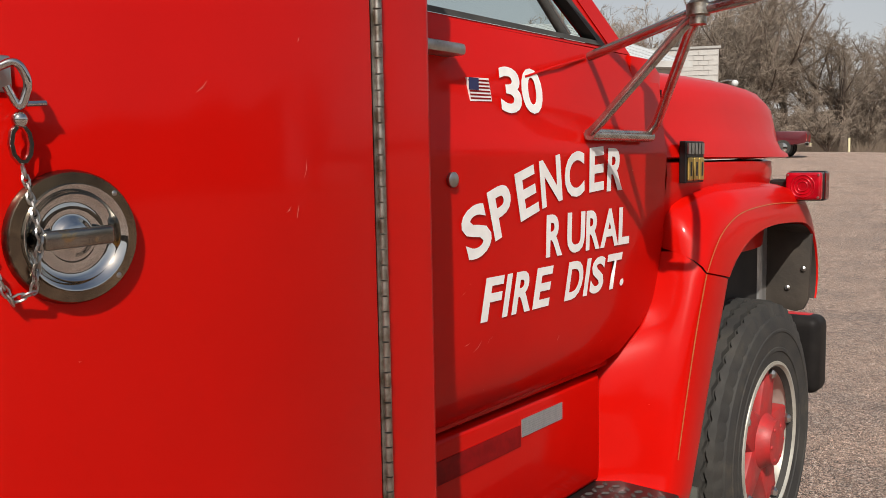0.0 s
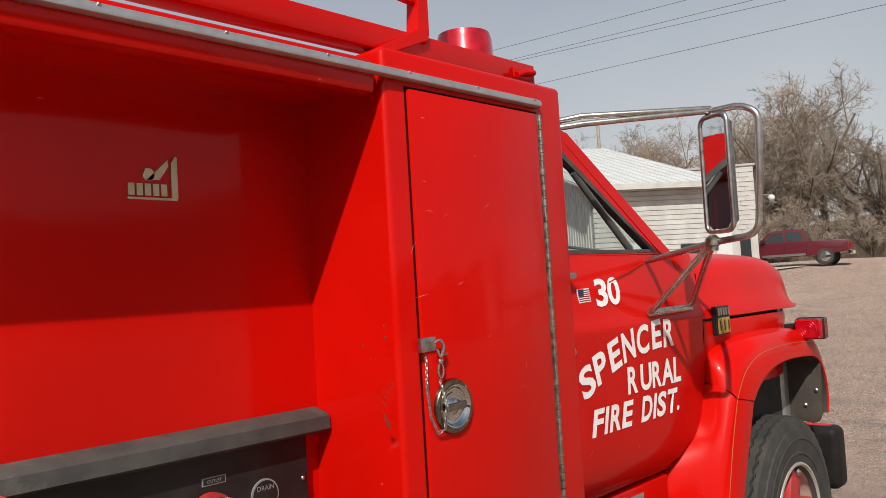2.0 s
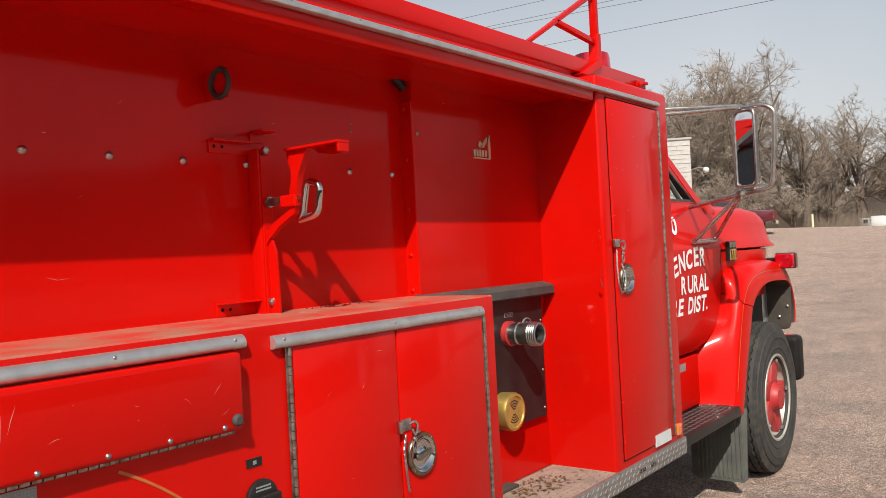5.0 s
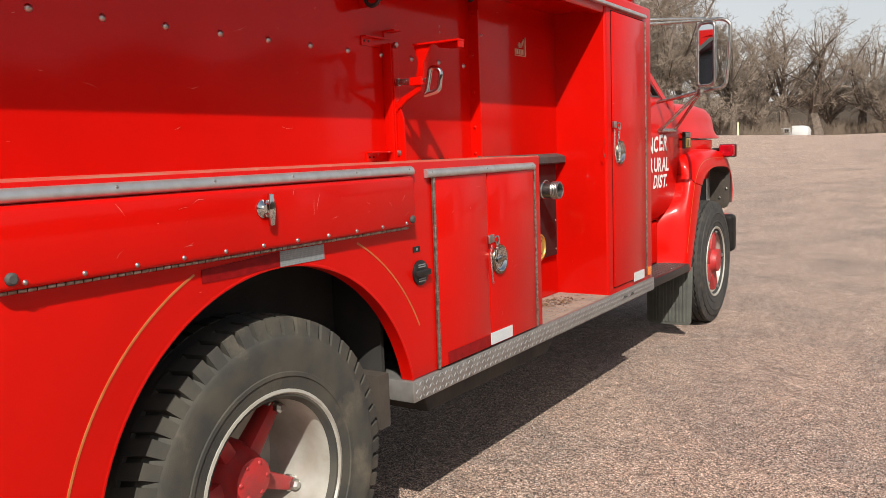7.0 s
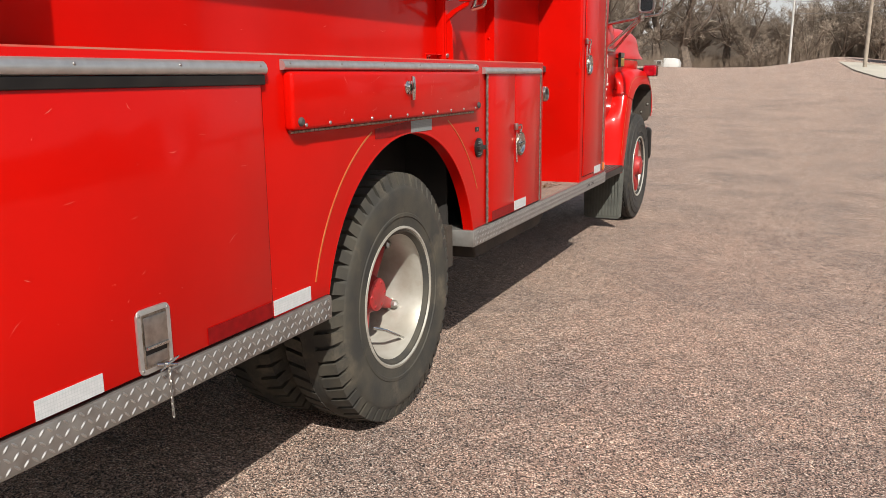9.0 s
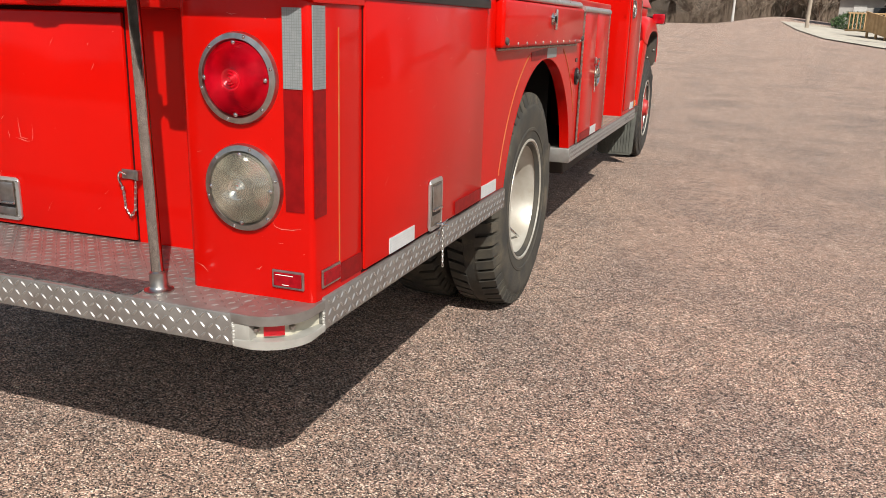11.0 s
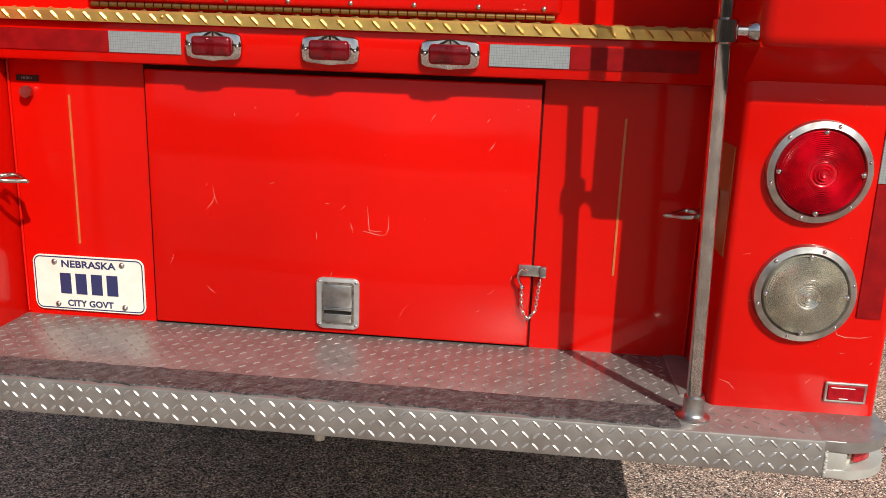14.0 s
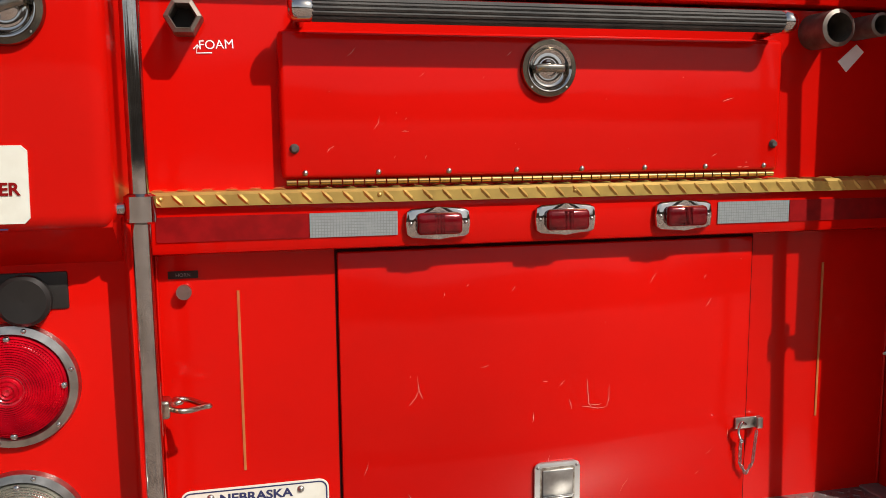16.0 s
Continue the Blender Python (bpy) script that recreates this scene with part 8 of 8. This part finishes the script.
for k in range(14):
    xk = -0.6 + 0.42 * k
    shape_at(shed, "roof_rib", [(-0.2, EH + 0.01), (-0.2, EH + 0.045), (12.5, EH + 3.535), (12.5, EH + 3.5)], "x", xk, xk + 0.04, WROOF, M1)
box_at(shed, "fascia", -0.72, 5.02, -0.29, -0.24, EH - 0.2, EH + 0.02, WPAINT, M1)
for k in range(24):
    box_at(shed, "clapboard", -0.18, 4.68, 0.315, 0.35, -0.25 + 0.19 * k, -0.085 + 0.19 * k, WPAINT, M1)
box_at(shed, "door", 1.3, 2.3, 0.29, 0.36, -0.1, 2.1, WROOF, M1)
box_at(shed, "window", 3.2, 4.0, 0.29, 0.36, 1.2, 2.0, DARKGLASS, M1)

# white painted block building behind it
bx_, by_ = -12.75, 33.4
bz_ = rest(-15, 33)
M2 = Matrix.Translation((bx_, by_, bz_)) @ Matrix.Rotation(radians(29), 4, "Z")
blk = thing("block_building", (bx_, by_, bz_), "white painted concrete block building with a flat roof", "building")
box_at(blk, "wall", -9, 0, 0, 0.2, -0.3, 4.92, WBLOCK, M2, "white painted block wall")
box_at(blk, "wall", -0.2, 0, 0.2, 9, -0.3, 4.92, WBLOCK, M2)
box_at(blk, "coping", -9.1, 0.08, -0.06, 0.26, 4.92, 5.01, GREYWALL, M2)
box_at(blk, "roof", -9, -0.02, 0.2, 9, 4.6, 4.85, GREYWALL, M2)
box_at(blk, "door", -2.05, -1.05, -0.05, 0.01, -0.1, 2.9, WROOF, M2, "white painted door")
box_at(blk, "door_frame", -2.15, -0.95, -0.03, 0.005, -0.1, 3.0, WPAINT, M2)
box_at(blk, "sign_bar", -1.9, -1.3, -0.04, 0.0, 3.12, 3.22, GREYWALL, M2)
box_at(blk, "window", -0.72, -0.30, -0.03, 0.01, 0.9, 1.9, DARKGLASS, M2)
# wall lamp
wl = tube(round_path([Vector(M2 @ Vector((0.0, 0.3, 3.55))), Vector(M2 @ Vector((0.35, 0.2, 3.65))), Vector(M2 @ Vector((0.65, 0.1, 3.6)))], 0.1), 0.03, 8)
wlp = part("wall_lamp", wl, STEEL, blk, smooth=50)
ball(M2 @ Vector((0.66, 0.1, 3.5)), 0.14, (wb := bmesh.new()), 10)
part("globe", wb, WROOF, wlp, smooth=60)
# courses of blocks, each its own piece
blk_me = bpy.data.meshes.new("block")
tb_ = box(-0.185, 0.185, -0.03, 0.0, -0.088, 0.088)
tb_.to_mesh(blk_me)
tb_.free()
blk_me.materials.append(WBLOCK)
wall0 = [o for o in blk.children if o.name.startswith("wall")][0]
for r_ in range(23):
    for c_ in range(11):
        x = -0.2 - 0.40 * c_ - (0.2 if r_ % 2 else 0)
        z = 0.35 + 0.2 * r_
        if (-2.2 < x < -0.9 and z < 3.1) or (-0.95 < x < -0.1 and 0.8 < z < 2.0):
            continue
        o = new("block", blk_me)
        o.matrix_basis = M2 @ Matrix.Translation((x, 0.0, z))
        o.parent = wall0

# grey house with a brown roof, far side of the cross street
hx, hy = 7.9, 66
hz = rest(hx, hy)
M3 = Matrix.Translation((hx, hy, hz)) @ Matrix.Rotation(radians(-8), 4, "Z")
house = thing("house", (hx, hy, hz), "grey house with a steep brown roof and white gable", "house")
box_at(house, "wall", -2.2, 7.5, 0, 8, -0.3, 2.6, GREYWALL, M3)
shape_at(house, "roof", [(-0.6, 2.45), (-0.6, 2.6), (3.8, 6.6), (8.6, 2.6), (8.6, 2.45)], "x", -2.8, 8.0, BROWNROOF, M3, "steep brown shingle roof")
box_at(house, "porch_wall", 1.6, 6.2, -2.6, 0.2, -0.3, 2.0, WPAINT, M3)
shape_at(house, "porch_roof", [(0.9, 1.75), (3.9, 3.6), (6.9, 1.75), (6.9, 1.95), (3.9, 3.82), (0.9, 1.95)], "y", -3.1, 2.5, BROWNROOF, M3)
shape_at(house, "gable", [(1.5, 1.9), (3.9, 3.45), (6.3, 1.9)], "y", -2.7, -2.55, WPAINT, M3)
wi = box_at(house, "window", 3.4, 4.4, -2.66, -2.6, 0.7, 1.7, DARKGLASS, M3)
box_at(house, "door", -1.2, -0.3, -0.06, 0.0, -0.1, 1.9, WPAINT, M3)
box_at(house, "window", 0.2, 1.0, -0.06, 0.0, 0.9, 1.7, DARKGLASS, M3)

# white church
chx, chy = 10.3, 54.5
chz = rest(chx, chy) - 0.1
M4 = Matrix.Translation((chx, chy, chz)) @ Matrix.Rotation(radians(-28), 4, "Z")
church = thing("church", (chx, chy, chz), "white clapboard church with a pointed window", "church")
box_at(church, "wall", 0, 4.6, 0, 10, -0.3, 5.2, WPAINT, M4, "white clapboard wall")
for k in range(26):
    box_at(church, "clapboard", -0.02, 4.62, -0.03, 0.0, 0.2 * k, 0.2 * k + 0.17, WPAINT, M4)
shape_at(church, "roof", [(-0.5, 5.0), (2.3, 8.4), (5.1, 5.0), (5.1, 5.2), (2.3, 8.65), (-0.5, 5.2)], "y", -0.5, 10.3, GREYROOF, M4)
shape_at(church, "gable", [(0, 5.1), (2.3, 8.3), (4.6, 5.1)], "y", 0.0, 0.15, WPAINT, M4)
lw = shape_at(church, "window", [(1.75, 1.5), (2.75, 1.5), (2.75, 3.0), (2.6, 3.6), (2.25, 4.1), (1.9, 3.6), (1.75, 3.0)], "y", -0.06, 0.0, DARKGLASS, M4, "pointed church window")
shape_at(church, "window_frame", [(2.2, 1.5), (2.3, 1.5), (2.3, 4.0), (2.2, 4.0)], "y", -0.09, -0.05, WPAINT, M4)
box_at(church, "vestibule", -1.6, 0.05, 1.5, 5, -0.3, 3.0, WPAINT, M4)
shape_at(church, "vestibule_roof", [(-1.9, 2.95), (0.1, 3.7), (0.1, 3.85), (-1.9, 3.1)], "y", 1.2, 5.3, GREYROOF, M4)
box_at(church, "door", -0.95, -0.25, 1.44, 1.5, 0.2, 2.3, DARKGLASS, M4)
# its long wing
M5 = Matrix.Translation((chx + 4.4, chy - 2.4, chz)) @ Matrix.Rotation(radians(-12), 4, "Z")
wing = thing("church_wing", (chx + 4.4, chy - 2.4, chz), "low white church wing with a grey shingle roof", "building")
box_at(wing, "wall", 0, 18, 0, 7, -0.3, 3.2, WPAINT, M5, "white clapboard wall")
for k in range(16):
    box_at(wing, "clapboard", 0, 18, -0.03, 0.0, 0.2 * k, 0.2 * k + 0.17, WPAINT, M5)
shape_at(wing, "roof", [(-0.7, 3.1), (3.5, 5.4), (7.7, 3.1), (7.7, 3.25), (3.5, 5.6), (-0.7, 3.25)], "x", -0.4, 18.4, GREYROOF, M5, "grey shingle roof")
for k in range(6):
    box_at(wing, "window", 1.0 + 0.75 * k + (1.6 if k > 1 else 0) + (1.2 if k > 3 else 0), 1.4 + 0.75 * k + (1.6 if k > 1 else 0) + (1.2 if k > 3 else 0), -0.06, -0.02, 0.9, 2.6, DARKGLASS, M5)

box_at(wing, "door", 6.2, 7.2, -0.07, -0.02, 0.0, 2.3, MAROON, M5, "dark red side door")

# timber ramp
rp = thing("ramp", (8.0, 46, rest(8, 46)), "timber wheelchair ramp with board sides", "ramp")
MR = Matrix.Translation((5.55, 45.8, rest(6.4, 44))) @ Matrix.Rotation(radians(-62), 4, "Z")
for y0 in (0.0, 1.55):
    for k in range(24):
        x = 0.15 * k
        zb = 0.62 * max(0, 1 - x / 3.4)
        bm = prism([(x, zb - 0.05), (x + 0.14, zb - 0.08), (x + 0.14, zb + 0.92), (x, zb + 0.95)], "y", y0, y0 + 0.04)
        bmesh.ops.transform(bm, matrix=MR, verts=bm.verts)
        part("board", bm, TIMBER, rp)
    bm = prism([(-0.05, 1.52), (3.6, 0.90), (3.6, 0.96), (-0.05, 1.58)], "y", y0 - 0.03, y0 + 0.08)
    bmesh.ops.transform(bm, matrix=MR, verts=bm.verts)
    part("cap_rail", bm, TIMBER, rp)
    for x in (0.1, 0.9, 1.7):
        box_at(rp, "post", x, x + 0.1, y0 + 0.04, y0 + 0.14, -0.1, 0.7 * (1 - x / 3.4), TIMBER, MR)
bm = prism([(0, 0.56), (3.5, 0.0), (3.5, 0.06), (0, 0.64)], "y", 0.04, 1.55)
bmesh.ops.transform(bm, matrix=MR, verts=bm.verts)
part("deck", bm, TIMBER, rp)
box_at(rp, "platform", -1.8, 0.02, 0.0, 3.4, 0.52, 0.62, TIMBER, MR)
for k in range(14):
    box_at(rp, "baluster", -1.7, -1.65, 0.1 + 0.24 * k, 0.15 + 0.24 * k, 0.62, 1.5, TIMBER, MR)
box_at(rp, "rail", -1.72, -1.63, 0.0, 3.4, 1.48, 1.55, TIMBER, MR)


# brick pillars with white posts
def pillar(x, y, w, h):
    z = rest(x, y) - 0.05
    p = thing("brick_pillar", (x, y, z), "red brick pillar with a stone cap", "pillar", "brick pillars")
    core = part("core", box(x - w / 2, x + w / 2, y - w / 2, y + w / 2, z, z + h), MORTAR, p)
    part("cap", box(x - w / 2 - 0.05, x + w / 2 + 0.05, y - w / 2 - 0.05, y + w / 2 + 0.05, z + h, z + h + 0.07, 0.01), CONCRETE, p)
    me_ = bpy.data.meshes.new("brick")
    t0 = box(-0.098, 0.098, -0.012, 0.0, -0.032, 0.032)
    t0.to_mesh(me_)
    t0.free()
    me_.materials.append(BRICK)
    for r_ in range(int(h / 0.078)):
        for c_ in range(int(w / 0.21)):
            o = new("brick", me_)
            o.matrix_basis = Matrix.Translation((x - w / 2 + 0.105 + 0.21 * c_ + (0.05 if r_ % 2 else 0), y - w / 2, z + 0.045 + 0.078 * r_))
            o.parent = core
            o2 = new("brick", me_)
            o2.matrix_basis = Matrix.Translation((x - w / 2, y - w / 2 + 0.105 + 0.21 * c_ + (0.05 if r_ % 2 else 0), z + 0.045 + 0.078 * r_)) @ pose(0, 0, 0, 0, 0, -90)
            o2.parent = core


pillar(7.75, 36.8, 0.85, 1.35)
pillar(9.9, 38.6, 0.85, 1.3)
for x, y in ((7.6, 37.4), (8.05, 37.4), (9.85, 39.2)):
    z = rest(x, y)
    tagged(part("sign_post", box(x - 0.06, x + 0.06, y - 0.06, y + 0.06, z - 0.1, z + 5.5), WPAINT), "tall white painted post", "post", "white posts")
# weathered stump post by the kerb
z = rest(7.55, 33.5)
tagged(part("wood_post", tube([(7.55, 33.5, z - 0.1), (7.55, 33.5, z + 0.5), (7.62, 33.5, z + 1.08)], [0.16, 0.15, 0.13], 10), STUMP, smooth=40), "weathered stout wooden post", "post")

# utility poles and wires
def pole(x, y, h, r, lean, mat, label):
    z = rest(x, y)
    p = thing("utility_pole", (x, y, z), label, "utility pole", "utility poles")
    part("shaft", tube([(x, y, z - 0.3), (x + lean * h * 0.5, y, z + h * 0.5), (x + lean * h, y, z + h)], [r, r * 0.85, r * 0.7], 10), mat, p, smooth=60)
    part("lamp_arm", tube([(x + lean * h * 0.65, y, z + h * 0.66), (x + lean * h * 0.65 - 0.8, y, z + h * 0.70)], 0.04, 6), STEEL, p, smooth=60)
    return Vector((x + lean * h, y, z + h))


tops = [pole(-2.5, 84, 6.2, 0.14, 0.012, WPAINT, "pale utility pole with a street light"), pole(3.0, 54, 9.0, 0.13, 0.02, POLEWOOD, "weathered wooden utility pole")]
pole(-24, 40, 9.5, 0.13, 0.0, POLEWOOD, "grey wooden utility pole")


def wire(name, a, b, sag, r):
    a, b = Vector(a), Vector(b)
    pts = [a + (b - a) * t - Vector((0, 0, sag * 4 * t * (1 - t))) for t in [k / 16 for k in range(17)]]
    tagged(part(name, tube(pts, r, 4, caps=False), WIRE), "thin overhead power line across the sky", "power line", "power lines")


for x, y, h in ((-60, 32, 14.2), (60, 32, 10.4)):
    pole(x, y, h, 0.16, 0.0, POLEWOOD, "tall wooden power pole at the lot's edge")
for z0, z1 in ((14.95, 10.85), (14.25, 10.15), (14.65, 8.8), (12.35, 9.5)):
    wire("power_line", (-60, 32, z0), (60, 32, z1), 0.0, 0.013)
wire("power_line", tops[0] - Vector((0, 0, 0.2)), (60, 90, 9.5), 0.4, 0.015)
wire("power_line", tops[0] - Vector((0, 0, 1.3)), (60, 90, 8.2), 0.4, 0.015)

# ---- pickup truck ----
px, py = -15.75, 45.5
pz = rest(px, py)
MP = Matrix.Translation((px, py, pz)) @ Matrix.Rotation(radians(190), 4, "Z") @ Matrix.Scale(1.05, 4)
pk = thing("pickup_truck", (px, py, pz), "parked maroon crew-cab pickup truck", "pickup truck")
# local: x forward, y to the left side
body = prism([(-2.88, 0.62), (-2.90, 1.08), (-2.86, 1.20), (-1.02, 1.22), (1.42, 1.20), (1.62, 1.20), (2.55, 1.10), (2.80, 1.00), (2.88, 0.62), (2.80, 0.48), (2.36, 0.48), (-1.25, 0.46), (-2.3, 0.55)], "y", -0.98, 0.98, 0.06)
bmesh.ops.transform(body, matrix=MP, verts=body.verts)
pb = part("body", body, MAROON, pk, "glossy maroon body", smooth=40)
CABP = [(-1.00, 1.18), (-0.86, 1.74), (-0.70, 1.84), (-0.1, 1.88), (0.55, 1.85), (0.75, 1.78), (1.50, 1.20)]
cabp = loft([[(x, 0.95 * k - (z - 1.18) * 0.20 * (1 if k > 0 else -1 if k < 0 else 0), z) for x, z in CABP] for k in (-1, -0.55, 0, 0.55, 1)])
for k in (-1, 1):
    cabp.faces.new([cabp.verts.new((x, k * (0.95 - (z - 1.18) * 0.20), z)) for x, z in CABP])
bmesh.ops.transform(cabp, matrix=MP, verts=cabp.verts)
part("cab", cabp, MAROON, pk, smooth=30)
rows_ = [[(1.44 - 0.02, s_ * 0.84, 1.245), (0.80, s_ * 0.74, 1.76)] for s_ in (-1, 1)]
bm = loft([[(x + 0.02, y, z + 0.012) for x, y, z in r] for r in rows_])
bmesh.ops.transform(bm, matrix=MP, verts=bm.verts)
part("windscreen", bm, DARKGLASS, pk)
box_at(pk, "bed_floor", -2.8, -1.05, -0.86, 0.86, 1.16, 1.225, BLACK, MP)
for s_ in (-1, 1):
    for pts in ([(-0.80, 1.25), (-0.74, 1.66), (-0.60, 1.73), (0.02, 1.77), (0.04, 1.25)], [(0.14, 1.25), (0.14, 1.77), (0.52, 1.74), (0.68, 1.68), (1.18, 1.25)]):
        bm = bmesh.new()
        bm.faces.new([bm.verts.new((x, s_ * (0.958 - (z - 1.18) * 0.20), z)) for x, z in pts])
        bmesh.ops.transform(bm, matrix=MP, verts=bm.verts)
        part("window", bm, DARKGLASS, pk)
    for xd in (-0.95, 0.09, 1.22):
        box_at(pk, "door_seam", xd - 0.01, xd + 0.01, s_ * 0.981 - 0.003, s_ * 0.981 + 0.003, 0.56, 1.20, BLACK, MP)
    for xd in (-0.78, 0.26):
        box_at(pk, "door_handle", xd, xd + 0.18, s_ * 0.985 - 0.015, s_ * 0.985 + 0.015, 1.03, 1.07, MAROON, MP)
    box_at(pk, "side_mirror", 1.0, 1.2, s_ * 1.06 - 0.08, s_ * 1.06 + 0.08, 1.24, 1.42, BLACK, MP, "", 0.03)
    for wx_ in (-1.80, 1.90):
        bm = disc([(0.39, -0.12), (0.40, -0.10), (0.40, 0.10), (0.39, 0.12), (0.25, 0.125)], (wx_, s_ * 0.86, 0.40), "y", 24)
        bmesh.ops.transform(bm, matrix=MP, verts=bm.verts)
        wq = part("wheel", bm, TYRE, pk, smooth=40)
        bm = disc([(0.25, -0.13), (0.22, -0.135), (0.05, -0.14)] if s_ < 0 else [(0.25, 0.13), (0.22, 0.135), (0.05, 0.14)], (wx_, s_ * 0.86, 0.40), "y", 20)
        bmesh.ops.transform(bm, matrix=MP, verts=bm.verts)
        part("rim", bm, CHROME, wq, smooth=40)
        bm = lathe([(0.40, s_ * 0.90), (0.46, s_ * 0.955), (0.48, s_ * 0.957), (0.49, s_ * 0.94)], (wx_, 0, 0.42), "y", 24)
        bmesh.ops.transform(bm, matrix=MP, verts=bm.verts)
        part("wheel_arch", bm, BLACK, pk, smooth=40)
    box_at(pk, "tail_light", -2.90, -2.80, s_ * 0.86 - 0.09, s_ * 0.86 + 0.09, 0.72, 1.05, LENS_R, MP)
    box_at(pk, "rocker_trim", -0.9, 1.2, s_ * 0.985 - 0.02, s_ * 0.985 + 0.02, 0.50, 0.62, STEEL, MP)
box_at(pk, "rear_bumper", -3.0, -2.82, -0.9, 0.9, 0.45, 0.65, CHROME, MP, "chrome rear bumper", 0.03)
box_at(pk, "front_bumper", 2.75, 2.95, -0.9, 0.9, 0.42, 0.65, CHROME, MP, "", 0.03)

# small white trailer, marker post and a flag further off
TX, TY = -12.9, 78.0
z = rest(TX, TY)
tr = thing("trailer", (TX, TY, z), "small white rounded camper trailer", "trailer")
part("shell", prism([(TX - 0.5, z + 0.1), (TX + 0.9, z + 0.1), (TX + 0.95, z + 0.55), (TX + 0.75, z + 0.9), (TX + 0.35, z + 1.0), (TX - 0.5, z + 1.0)], "y", TY - 0.7, TY + 0.9, 0.05), WROOF, tr, smooth=40)
part("front", box(TX - 1.45, TX - 0.5, TY - 0.6, TY + 0.8, z + 0.1, z + 0.85, 0.05), GREYWALL, tr, "grey tarped front")
part("window", box(TX - 1.1, TX - 0.75, TY - 0.65, TY - 0.6, z + 0.4, z + 0.72), DARKGLASS, tr)
for wx_ in (TX - 0.2, TX + 0.5):
    part("wheel", disc([(0.22, -0.08), (0.22, 0.08)], (wx_, TY - 0.55, z + 0.2), "y", 16), TYRE, tr)
z = rest(-13.6, 58)
tagged(part("marker_post", tube([(-13.6, 58, z - 0.1), (-13.6, 58, z + 0.85)], 0.07, 8), YELLOW, smooth=40), "short pale yellow marker post", "post")
# evergreen bush by the house
rb2 = random.Random(9)
bvs, bfs = [], []
for i in range(5000):
    d = Vector((rb2.gauss(0, 1), rb2.gauss(0, 1), rb2.gauss(0, 1))).normalized()
    r_ = rb2.uniform(0.7, 1.0) * (1 + 0.2 * noise.noise(d * 3))
    c = Vector((6.3 + d.x * 1.6 * r_, 58.5 + d.y * 1.1 * r_, 0.55 + d.z * 0.75 * r_))
    if c.z < 0:
        continue
    c.z += rest(6.3, 58.5)
    u = Vector((rb2.uniform(-1, 1), rb2.uniform(-1, 1), rb2.uniform(-1, 1))) * 0.10
    w = Vector((rb2.uniform(-1, 1), rb2.uniform(-1, 1), rb2.uniform(-1, 1))) * 0.10
    k = len(bvs)
    bvs += [c, c + u, c + w]
    bfs.append((k, k + 1, k + 2))
me = bpy.data.meshes.new("bush")
me.from_pydata(bvs, [], bfs)
tagged(part("bush", me, BUSH), "clipped dark green bush by the house", "bush")
